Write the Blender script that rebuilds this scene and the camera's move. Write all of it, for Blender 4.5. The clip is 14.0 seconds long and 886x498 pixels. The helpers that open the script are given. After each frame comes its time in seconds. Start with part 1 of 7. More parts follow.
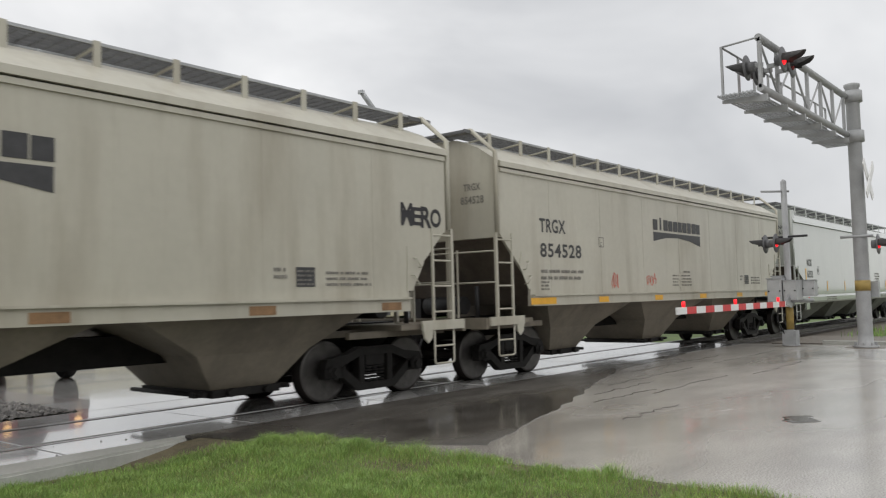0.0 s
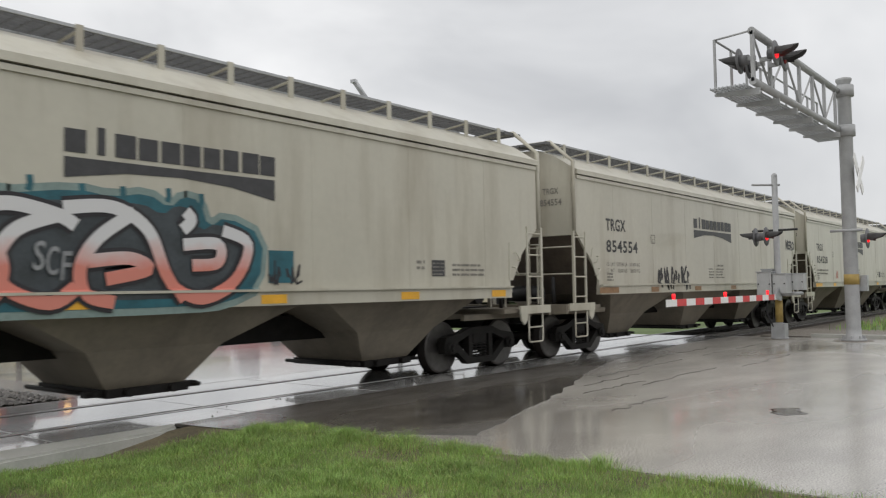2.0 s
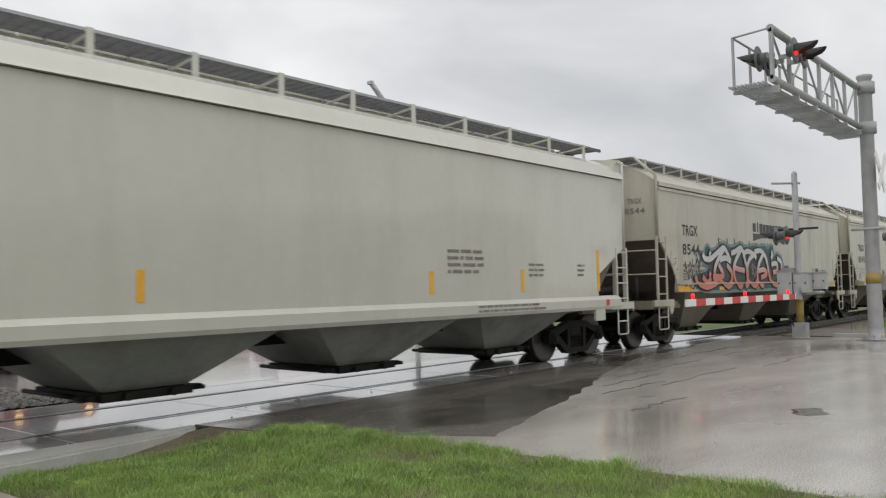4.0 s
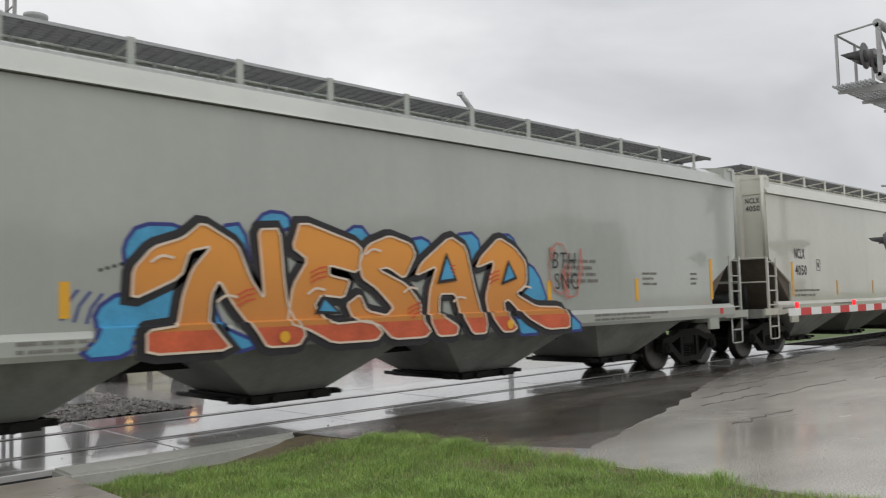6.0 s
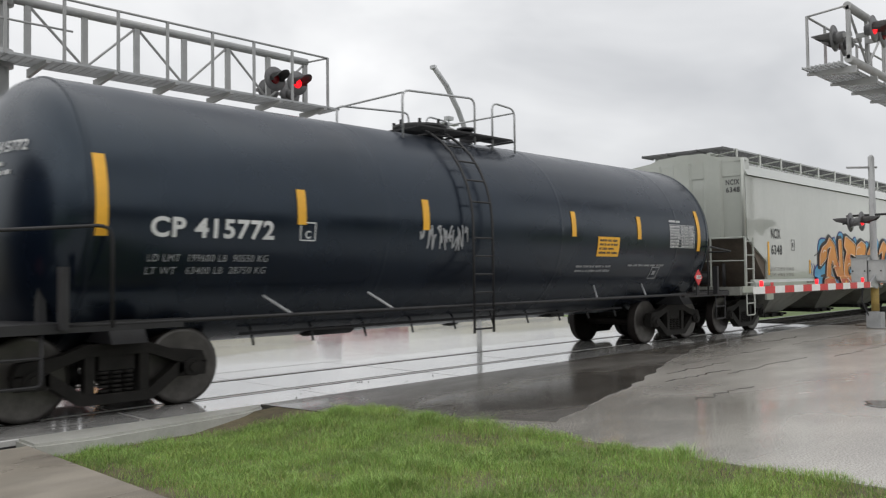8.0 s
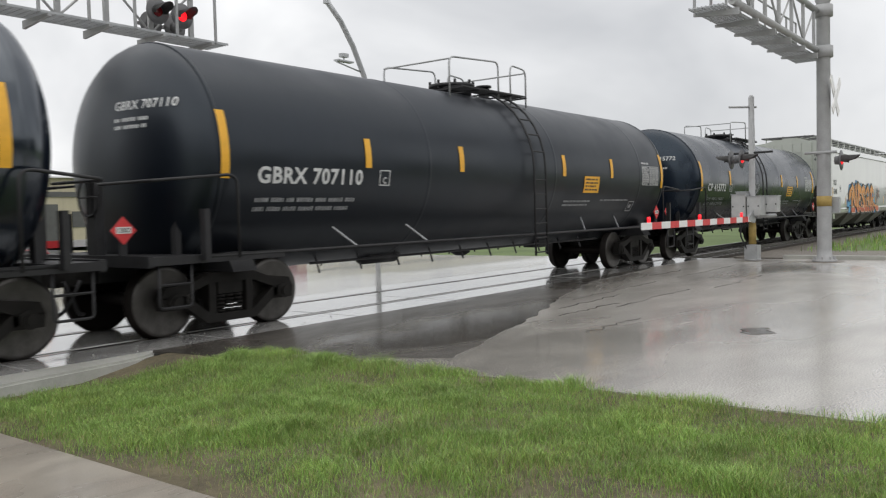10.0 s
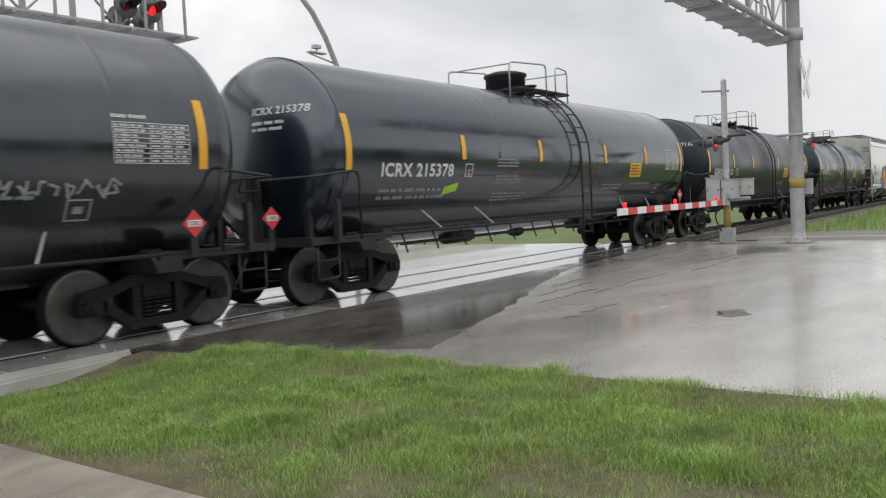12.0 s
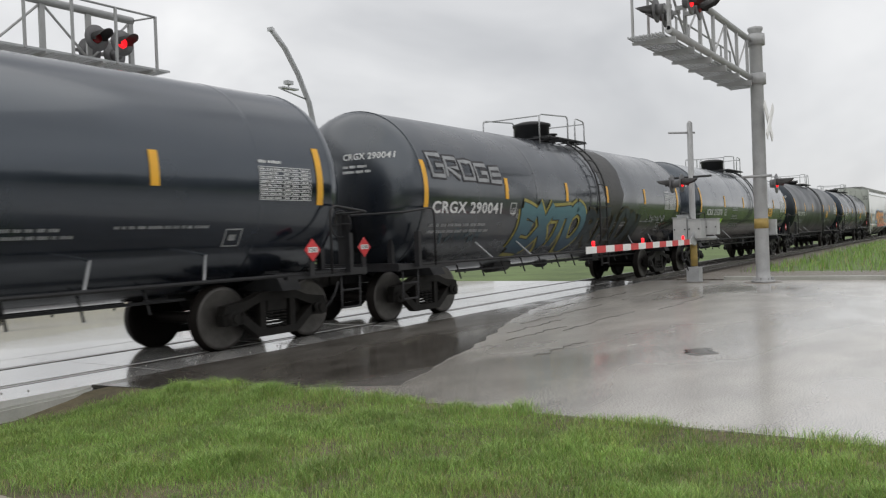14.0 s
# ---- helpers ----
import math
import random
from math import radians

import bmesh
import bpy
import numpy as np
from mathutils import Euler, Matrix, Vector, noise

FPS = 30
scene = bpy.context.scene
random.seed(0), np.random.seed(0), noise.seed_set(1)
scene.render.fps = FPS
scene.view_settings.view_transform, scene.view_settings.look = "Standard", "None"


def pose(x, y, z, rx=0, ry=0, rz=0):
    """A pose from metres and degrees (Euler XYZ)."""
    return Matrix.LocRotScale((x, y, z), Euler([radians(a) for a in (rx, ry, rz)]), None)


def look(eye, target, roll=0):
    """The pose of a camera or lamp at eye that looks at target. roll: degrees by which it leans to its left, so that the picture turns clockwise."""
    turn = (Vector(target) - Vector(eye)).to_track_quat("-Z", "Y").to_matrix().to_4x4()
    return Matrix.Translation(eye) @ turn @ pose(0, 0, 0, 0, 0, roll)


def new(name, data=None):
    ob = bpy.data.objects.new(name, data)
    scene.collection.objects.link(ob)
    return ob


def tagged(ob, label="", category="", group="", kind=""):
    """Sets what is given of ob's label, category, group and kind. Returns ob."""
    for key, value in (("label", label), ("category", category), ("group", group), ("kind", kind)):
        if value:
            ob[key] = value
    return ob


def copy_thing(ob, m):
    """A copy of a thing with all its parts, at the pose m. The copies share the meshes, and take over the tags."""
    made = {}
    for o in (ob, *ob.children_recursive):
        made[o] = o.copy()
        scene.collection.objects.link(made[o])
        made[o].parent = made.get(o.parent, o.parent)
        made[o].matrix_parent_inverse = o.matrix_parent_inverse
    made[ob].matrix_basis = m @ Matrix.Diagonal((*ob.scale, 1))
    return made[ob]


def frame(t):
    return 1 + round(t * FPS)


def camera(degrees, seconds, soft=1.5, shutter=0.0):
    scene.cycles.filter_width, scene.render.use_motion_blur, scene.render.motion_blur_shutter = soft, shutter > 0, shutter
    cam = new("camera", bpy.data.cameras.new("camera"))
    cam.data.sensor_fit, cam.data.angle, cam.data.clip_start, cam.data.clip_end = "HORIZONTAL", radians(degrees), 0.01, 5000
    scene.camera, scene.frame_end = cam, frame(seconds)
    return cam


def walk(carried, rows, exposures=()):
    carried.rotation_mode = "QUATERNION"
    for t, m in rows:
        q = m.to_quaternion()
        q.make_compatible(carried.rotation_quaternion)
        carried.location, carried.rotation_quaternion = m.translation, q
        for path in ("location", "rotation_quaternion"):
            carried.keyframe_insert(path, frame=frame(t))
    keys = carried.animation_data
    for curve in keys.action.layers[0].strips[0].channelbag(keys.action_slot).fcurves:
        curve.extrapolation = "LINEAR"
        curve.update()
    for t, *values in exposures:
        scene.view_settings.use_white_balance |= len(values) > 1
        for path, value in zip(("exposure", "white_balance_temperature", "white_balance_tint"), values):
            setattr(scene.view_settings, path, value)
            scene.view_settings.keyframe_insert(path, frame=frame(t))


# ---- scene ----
# ---- camera ----
cam = camera(56.6, 14.0, soft=1.2, shutter=0.14)
EYE_A, EYE_B = (0.0, 0.0, 1.485), (0.046, -0.024, 1.486)
VIEW = [(0.0, -50.7, 3.46, 1.45), (0.5, -50.8, 3.45, 1.46), (1.0, -50.9, 3.33, 1.35), (1.5, -51.15, 3.13, 1.28),
        (2.0, -51.32, 2.78, 0.98), (2.5, -51.32, 2.49, 0.84), (3.0, -51.01, 2.48, 0.94), (5.3, -46.73, 3.76, 1.41),
        (5.5, -45.77, 3.77, 1.37), (6.0, -43.72, 3.69, 1.5), (6.5, -42.39, 3.35, 1.33), (7.0, -42.28, 2.98, 1.1),
        (7.5, -43.57, 2.57, 0.85), (8.0, -45.81, 1.86, 0.74), (8.5, -48.33, 0.65, 0.91), (8.7, -49.34, 0.09, 0.93),
        (10.8, -53.63, -3.11, 1.75), (11.0, -53.79, -3.17, 1.83), (11.5, -54.13, -3.18, 2.45), (12.0, -54.39, -3.22, 2.81),
        (12.5, -54.8, -2.95, 2.92), (13.0, -55.58, -2.43, 3.1), (13.5, -57.34, -1.76, 2.85), (14.0, -56.47, -0.77, 2.18)]
walk(cam, [(t, pose(*(EYE_A if t < 9 else EYE_B), 90 + p, r, y)) for t, y, p, r in VIEW],
     [(0.0, 0.06), (6.0, 0.02), (7.5, 0.16), (8.5, 0.15), (11.0, 0.2), (13.0, 0.18), (14.0, 0.06)])

TRACK_Y = 9.94      # centre line of the track; rail tops and crossing lie at z = 0
NEAR, FAR = 9.19, 10.69
SPEED = 9.92        # metres a second, along +x

# ---- sky and light ----
world = bpy.data.worlds.new("overcast")
scene.world = world
world.use_nodes = True


def sky():
    nt = world.node_tree
    nt.nodes.clear()
    N = nt.nodes.new
    out, bg, add = N("ShaderNodeOutputWorld"), N("ShaderNodeBackground"), N("ShaderNodeMix")
    tc, mp, n1, n2, ramp = N("ShaderNodeTexCoord"), N("ShaderNodeMapping"), N("ShaderNodeTexNoise"), N("ShaderNodeTexNoise"), N("ShaderNodeValToRGB")
    air = N("ShaderNodeTexSky")
    air.sky_type, air.sun_disc, air.sun_elevation, air.sun_rotation = "NISHITA", False, radians(69), radians(75)
    scale = N("ShaderNodeVectorMath")
    scale.operation = "SCALE"
    scale.inputs["Scale"].default_value = 0.06
    mp.inputs["Scale"].default_value = (1.0, 1.0, 1.35)
    mp.inputs["Location"].default_value = (0.35, 0.2, 0.1)
    n1.inputs["Scale"].default_value, n1.inputs["Detail"].default_value, n1.inputs["Roughness"].default_value = 2.1, 5, 0.50
    n1.inputs["Distortion"].default_value = 0.5
    n2.inputs["Scale"].default_value, n2.inputs["Detail"].default_value = 0.7, 2
    mixn = N("ShaderNodeMath")
    mixn.operation = "MULTIPLY_ADD"
    mixn.inputs[1].default_value = 0.62
    half = N("ShaderNodeMath")
    half.operation = "MULTIPLY"
    half.inputs[1].default_value = 0.38
    ramp.color_ramp.elements[0].position, ramp.color_ramp.elements[0].color = 0.36, (0.52, 0.53, 0.55, 1)
    ramp.color_ramp.elements[1].position, ramp.color_ramp.elements[1].color = 0.60, (1.0, 1.0, 1.0, 1)
    e = ramp.color_ramp.elements.new(0.5)
    e.color = (0.79, 0.795, 0.805, 1)
    L = nt.links.new
    L(tc.outputs["Generated"], mp.inputs["Vector"])
    L(mp.outputs[0], n1.inputs["Vector"])
    L(mp.outputs[0], n2.inputs["Vector"])
    L(n2.outputs[0], half.inputs[0])
    L(n1.outputs[0], mixn.inputs[0])
    L(half.outputs[0], mixn.inputs[2])
    L(mixn.outputs[0], ramp.inputs[0])
    L(air.outputs[0], scale.inputs[0])
    add.data_type = "RGBA"
    add.inputs[0].default_value = 0.08
    L(ramp.outputs[0], add.inputs[6])
    L(scale.outputs[0], add.inputs[7])
    L(add.outputs[2], bg.inputs[0])
    bg.inputs[1].default_value = 1.0
    L(bg.outputs[0], out.inputs[0])


sky()
sun = new("sun", bpy.data.lights.new("sun", "SUN"))
sun.data.energy, sun.data.angle, sun.data.color = 1.3, radians(110), (1.0, 0.97, 0.93)
sun.matrix_world = look((0, 0, 30), (11, 3, 0))

# ---- materials ----
def material(name, color, rough=0.5, metal=0.0, vary=0.12, scale=3.0, streak=0.0, streak_color=(0.1, 0.08, 0.06), bump=0.0, bump_scale=60.0,
             stretch=(1, 1, 1), emit=0.0, coat=0.0, rough_vary=0.0, island=0.0, gloss=0.5, tint=(1, 1, 1)):
    """Paint, metal, wood or stone: colour varied at two scales, run-down streaks, fine relief."""
    m = bpy.data.materials.new(name)
    m.use_nodes = True
    nt = m.node_tree
    b = nt.nodes["Principled BSDF"]
    N, L = nt.nodes.new, nt.links.new
    b.inputs["Roughness"].default_value, b.inputs["Metallic"].default_value = rough, metal
    b.inputs["Coat Weight"].default_value, b.inputs["Specular IOR Level"].default_value = coat, gloss
    b.inputs["Specular Tint"].default_value, b.inputs["Coat Roughness"].default_value = (*tint, 1), 0.07
    tc, mp = N("ShaderNodeTexCoord"), N("ShaderNodeMapping")
    mp.inputs["Scale"].default_value = stretch
    L(tc.outputs["Object"], mp.inputs["Vector"])
    big, fine, mix = N("ShaderNodeTexNoise"), N("ShaderNodeTexNoise"), N("ShaderNodeMix")
    big.inputs["Scale"].default_value, big.inputs["Detail"].default_value = scale, 4
    fine.inputs["Scale"].default_value, fine.inputs["Detail"].default_value = scale * 9, 3
    L(mp.outputs[0], big.inputs["Vector"])
    L(mp.outputs[0], fine.inputs["Vector"])
    avg = N("ShaderNodeMath")
    avg.operation = "MULTIPLY_ADD"
    avg.inputs[1].default_value = 0.35
    L(fine.outputs[0], avg.inputs[0])
    sc = N("ShaderNodeMath")
    sc.operation = "MULTIPLY"
    sc.inputs[1].default_value = 0.65
    L(big.outputs[0], sc.inputs[0])
    L(sc.outputs[0], avg.inputs[2])
    rg = N("ShaderNodeMapRange")
    rg.inputs[1].default_value, rg.inputs[2].default_value = 0.3, 0.7
    L(avg.outputs[0], rg.inputs[0])
    mix.data_type = "RGBA"
    mix.inputs[6].default_value = (*[c * (1 - vary) for c in color], 1)
    mix.inputs[7].default_value = (*[min(1, c * (1 + vary)) for c in color], 1)
    L(rg.outputs[0], mix.inputs[0])
    last = mix.outputs[2]
    if streak:
        m2, ns, r2, mx = N("ShaderNodeMapping"), N("ShaderNodeTexNoise"), N("ShaderNodeValToRGB"), N("ShaderNodeMix")
        m2.inputs["Scale"].default_value = (0.75, 0.75, 0.12)
        L(tc.outputs["Object"], m2.inputs["Vector"])
        ns.inputs["Scale"].default_value, ns.inputs["Detail"].default_value, ns.inputs["Roughness"].default_value = 2.0, 6, 0.6
        L(m2.outputs[0], ns.inputs["Vector"])
        r2.color_ramp.elements[0].position, r2.color_ramp.elements[0].color = 0.48, (0, 0, 0, 1)
        r2.color_ramp.elements[1].position, r2.color_ramp.elements[1].color = 0.75, (streak, streak, streak, 1)
        L(ns.outputs[0], r2.inputs[0])
        mx.data_type = "RGBA"
        mx.inputs[7].default_value = (*streak_color, 1)
        L(r2.outputs[0], mx.inputs[0])
        L(last, mx.inputs[6])
        last = mx.outputs[2]
    if island:
        g, hv, mr = N("ShaderNodeNewGeometry"), N("ShaderNodeHueSaturation"), N("ShaderNodeMapRange")
        L(g.outputs["Random Per Island"], mr.inputs[0])
        mr.inputs[3].default_value, mr.inputs[4].default_value = 1 - island, 1 + island
        L(mr.outputs[0], hv.inputs["Value"])
        L(last, hv.inputs["Color"])
        last = hv.outputs[0]
    L(last, b.inputs["Base Color"])
    if rough_vary:
        rr = N("ShaderNodeMapRange")
        rr.inputs[1].default_value, rr.inputs[2].default_value = 0.35, 0.65
        rr.inputs[3].default_value, rr.inputs[4].default_value = max(0.02, rough - rough_vary), min(1, rough + rough_vary)
        L(big.outputs[0], rr.inputs[0])
        L(rr.outputs[0], b.inputs["Roughness"])
    if bump:
        bn, bp = N("ShaderNodeTexNoise"), N("ShaderNodeBump")
        bn.inputs["Scale"].default_value, bn.inputs["Detail"].default_value = bump_scale, 4
        L(mp.outputs[0], bn.inputs["Vector"])
        bp.inputs["Strength"].default_value, bp.inputs["Distance"].default_value = bump, 0.02
        L(bn.outputs[0], bp.inputs["Height"])
        L(bp.outputs[0], b.inputs["Normal"])
    if emit:
        b.inputs["Emission Color"].default_value, b.inputs["Emission Strength"].default_value = (*color, 1), emit
    return m


def wet(name, dry, dark, rough_lo, rough_hi, scale, bump=0.12, bump_scale=90.0, grit=0.25, pool=0.5, film=0.7, film_rough=0.14):
    """Wet pavement: damp stone with pools of standing water."""
    m = bpy.data.materials.new(name)
    m.use_nodes = True
    nt = m.node_tree
    b = nt.nodes["Principled BSDF"]
    N, L = nt.nodes.new, nt.links.new
    b.inputs["Specular IOR Level"].default_value = 0.7
    b.inputs["Coat Weight"].default_value, b.inputs["Coat Roughness"].default_value, b.inputs["Coat IOR"].default_value = film, film_rough, 1.4
    tc = N("ShaderNodeTexCoord")
    pools, grain, worn = N("ShaderNodeTexNoise"), N("ShaderNodeTexNoise"), N("ShaderNodeTexNoise")
    mp = N("ShaderNodeMapping")
    mp.inputs["Scale"].default_value = (0.45, 1.0, 1.0)
    L(tc.outputs["Object"], mp.inputs["Vector"])
    pools.inputs["Scale"].default_value, pools.inputs["Detail"].default_value, pools.inputs["Distortion"].default_value = scale, 5, 0.4
    grain.inputs["Scale"].default_value, grain.inputs["Detail"].default_value = bump_scale, 6
    worn.inputs["Scale"].default_value, worn.inputs["Detail"].default_value = scale * 5, 5
    L(mp.outputs[0], pools.inputs["Vector"])
    L(tc.outputs["Object"], grain.inputs["Vector"])
    L(mp.outputs[0], worn.inputs["Vector"])
    r = N("ShaderNodeMapRange")
    r.inputs[1].default_value, r.inputs[2].default_value = pool - 0.1, pool + 0.1
    r.inputs[3].default_value, r.inputs[4].default_value = rough_lo, rough_hi
    L(pools.outputs[0], r.inputs[0])
    L(r.outputs[0], b.inputs["Roughness"])
    c = N("ShaderNodeMix")
    c.data_type = "RGBA"
    c.inputs[6].default_value, c.inputs[7].default_value = (*dark, 1), (*dry, 1)
    cr = N("ShaderNodeMapRange")
    cr.inputs[1].default_value, cr.inputs[2].default_value = 0.35, 0.65
    L(worn.outputs[0], cr.inputs[0])
    L(cr.outputs[0], c.inputs[0])
    g = N("ShaderNodeMix")
    g.data_type, g.blend_type = "RGBA", "MULTIPLY"
    g.inputs[0].default_value = grit
    gr = N("ShaderNodeMapRange")
    gr.inputs[1].default_value, gr.inputs[2].default_value, gr.inputs[3].default_value, gr.inputs[4].default_value = 0.3, 0.7, 0.3, 1.5
    L(grain.outputs[0], gr.inputs[0])
    L(c.outputs[2], g.inputs[6])
    L(gr.outputs[0], g.inputs[7])
    L(g.outputs[2], b.inputs["Base Color"])
    st = N("ShaderNodeMapRange")
    st.inputs[1].default_value, st.inputs[2].default_value, st.inputs[3].default_value, st.inputs[4].default_value = pool - 0.08, pool + 0.12, 0.04, 1.0
    L(pools.outputs[0], st.inputs[0])
    bp, ms = N("ShaderNodeBump"), N("ShaderNodeMath")
    ms.operation = "MULTIPLY"
    ms.inputs[1].default_value = bump
    L(st.outputs[0], ms.inputs[0])
    L(ms.outputs[0], bp.inputs["Strength"])
    bp.inputs["Distance"].default_value = 0.01
    L(grain.outputs[0], bp.inputs["Height"])
    L(bp.outputs[0], b.inputs["Normal"])
    return m


M = {}
M["cream"] = material("cream_paint", (0.485, 0.465, 0.39), 0.42, vary=0.07, scale=0.9, streak=0.62, streak_color=(0.28, 0.24, 0.175), bump=0.03, bump_scale=6, coat=0.15)
# underside paint darkened to stand for shade below the car ends, with streaks
M["under_shade"] = material("shaded_underside_paint", (0.125, 0.102, 0.082), 0.7, vary=0.3, scale=1.6, streak=0.5, streak_color=(0.03, 0.027, 0.024))
# darker, browner cream for bays, end platforms and end beams
M["cream_low"] = material("dark_cream_paint", (0.20, 0.175, 0.135), 0.6, vary=0.22, scale=1.4, streak=0.7, streak_color=(0.09, 0.075, 0.06), bump=0.05, bump_scale=20)
M["ivory"] = material("ivory_paint", (0.55, 0.545, 0.48), 0.4, vary=0.05, scale=0.8, streak=0.25, streak_color=(0.37, 0.335, 0.27), bump=0.004, bump_scale=2, coat=0.7)
M["pale_grey"] = material("pale_grey_green_paint", (0.39, 0.41, 0.375), 0.36, vary=0.06, scale=0.7, streak=0.28, streak_color=(0.26, 0.28, 0.255), bump=0.004, bump_scale=2, coat=0.9)
# darker grey for the same parts of the long cars
M["grey_low"] = material("dark_grey_paint", (0.25, 0.26, 0.235), 0.55, vary=0.2, scale=1.4, streak=0.6, streak_color=(0.08, 0.07, 0.06))
M["black_tank"] = material("black_tank_paint", (0.0042, 0.0075, 0.0160), 0.27, vary=0.35, scale=0.8, streak=0.5, streak_color=(0.011, 0.013, 0.018), bump=0.012, bump_scale=3, rough_vary=0.07, gloss=0.55, tint=(0.72, 0.87, 1.0))
M["matte_tank"] = material("matte_black_tank_paint", (0.0045, 0.0062, 0.0105), 0.36, vary=0.35, scale=0.8, streak=0.5, streak_color=(0.010, 0.011, 0.014), bump=0.012, bump_scale=3, rough_vary=0.06, gloss=0.55, tint=(0.8, 0.9, 1.0))
M["dusty_tank"] = material("dusty_black_tank_paint", (0.0060, 0.0095, 0.0180), 0.22, vary=0.35, scale=0.8, streak=0.6, streak_color=(0.015, 0.018, 0.024), bump=0.010, bump_scale=3, coat=0.45, rough_vary=0.06, gloss=1.0, tint=(0.80, 0.90, 1.0))
M["worn_tank"] = material("worn_black_tank_paint", (0.0090, 0.0118, 0.0180), 0.28, vary=0.4, scale=0.6, streak=0.8, streak_color=(0.034, 0.033, 0.032), bump=0.012, bump_scale=3, coat=0.35, rough_vary=0.10, gloss=1.0, tint=(0.84, 0.92, 1.0))
M["oily_spill"] = material("oily_spill_stain", (0.014, 0.013, 0.012), 0.46, vary=0.5, scale=2.5, streak=0.8, streak_color=(0.034, 0.030, 0.025), gloss=0.55)
M["black_iron"] = material("black_iron", (0.016, 0.016, 0.018), 0.55, vary=0.4, scale=5, bump=0.1, bump_scale=40)
M["truck"] = material("grimy_cast_steel", (0.013, 0.012, 0.011), 0.6, metal=0.0, gloss=0.2, vary=0.45, scale=6, bump=0.2, bump_scale=50)
M["wheel"] = material("rusty_wheel_steel", (0.011, 0.0085, 0.0075), 0.6, metal=0.0, gloss=0.16, vary=0.4, scale=5, bump=0.1, bump_scale=30)
M["tread"] = material("bright_wheel_rim", (0.09, 0.085, 0.08), 0.4, metal=0.6, vary=0.3, scale=8)
M["rail"] = material("polished_rail_steel", (0.34, 0.33, 0.32), 0.22, metal=0.9, vary=0.2, scale=5, stretch=(0.3, 4, 4))
M["groove"] = material("flangeway_rubber", (0.012, 0.012, 0.012), 0.7, vary=0.3, scale=6)
M["galv"] = material("galvanised_steel", (0.40, 0.41, 0.42), 0.45, metal=0.45, vary=0.16, scale=5, bump=0.04, bump_scale=40)
M["signal_case"] = material("pale_grey_case_paint", (0.46, 0.47, 0.47), 0.5, vary=0.12, scale=6, streak=0.3, streak_color=(0.25, 0.24, 0.22))
M["dull_yellow"] = material("faded_yellow_tape", (0.34, 0.24, 0.07), 0.6, vary=0.3, scale=6)
M["aluminium"] = material("dull_aluminium_paint", (0.36, 0.365, 0.37), 0.55, metal=0.15, vary=0.14, scale=4, streak=0.3, streak_color=(0.25, 0.24, 0.22))
M["grate"] = material("galvanised_grating", (0.13, 0.132, 0.135), 0.55, metal=0.3, vary=0.25, scale=6)
M["yellow"] = material("reflective_yellow", (0.80, 0.42, 0.035), 0.4, vary=0.12, scale=5, emit=0)
M["faded_strip"] = material("faded_reflective_strip", (0.27, 0.155, 0.075), 0.5, vary=0.3, scale=7)
M["dark_letter"] = material("dark_grey_lettering", (0.045, 0.045, 0.048), 0.5, vary=0.3, scale=9)
M["faint_letter"] = material("weathered_lettering", (0.20, 0.19, 0.17), 0.55, vary=0.3, scale=9)
M["white_letter"] = material("white_lettering", (0.62, 0.63, 0.63), 0.5, vary=0.15, scale=9)
M["dim_white"] = material("grimy_white_lettering", (0.30, 0.31, 0.32), 0.5, vary=0.3, scale=9)
M["red_paint"] = material("red_paint", (0.62, 0.045, 0.05), 0.45, vary=0.15, scale=8)
M["pink_mark"] = material("faded_red_marking", (0.55, 0.16, 0.12), 0.5, vary=0.3, scale=9)
M["white_paint"] = material("white_paint", (0.78, 0.78, 0.77), 0.4, vary=0.06, scale=5)
M["red_lamp"] = material("lit_red_lens", (1.0, 0.012, 0.02), 0.25, vary=0.02, emit=1.4)
M["red_dim"] = material("unlit_red_lens", (0.22, 0.012, 0.016), 0.2, vary=0.1)
M["hood_paint"] = material("weathered_black_paint", (0.085, 0.083, 0.083), 0.5, vary=0.3, scale=6)
M["signal_grey"] = material("weathered_signal_paint", (0.13, 0.13, 0.135), 0.5, vary=0.25, scale=6)
M["black_paint"] = material("flat_black_paint", (0.02, 0.02, 0.021), 0.55, vary=0.3, scale=6)
M["concrete"] = wet("wet_concrete_panel", (0.52, 0.515, 0.50), (0.38, 0.375, 0.365), 0.03, 0.14, 0.55, bump=0.10, grit=0.2, pool=0.52)
M["road"] = wet("wet_worn_pavement", (0.46, 0.434, 0.394), (0.33, 0.31, 0.28), 0.10, 0.44, 0.32, bump=0.9, bump_scale=62, grit=0.8, pool=0.46, film=0.85, film_rough=0.2)
M["patch"] = wet("wet_new_asphalt", (0.105, 0.096, 0.085), (0.060, 0.054, 0.046), 0.13, 0.42, 0.6, bump=0.9, bump_scale=120, grit=0.5, pool=0.50, film=0.22)
M["far_road"] = wet("wet_far_road", (0.47, 0.465, 0.45), (0.36, 0.355, 0.345), 0.03, 0.14, 0.25, bump=0.10, bump_scale=80, grit=0.3, pool=0.54)
M["walkway"] = wet("damp_sidewalk_concrete", (0.36, 0.325, 0.275), (0.26, 0.235, 0.20), 0.10, 0.45, 0.7, bump=0.2, bump_scale=120, grit=0.3, pool=0.42, film=0.25)
M["kerb"] = material("weathered_kerb_concrete", (0.42, 0.42, 0.39), 0.45, vary=0.15, scale=3, streak=0.4, streak_color=(0.13, 0.14, 0.10), bump=0.2, bump_scale=60)
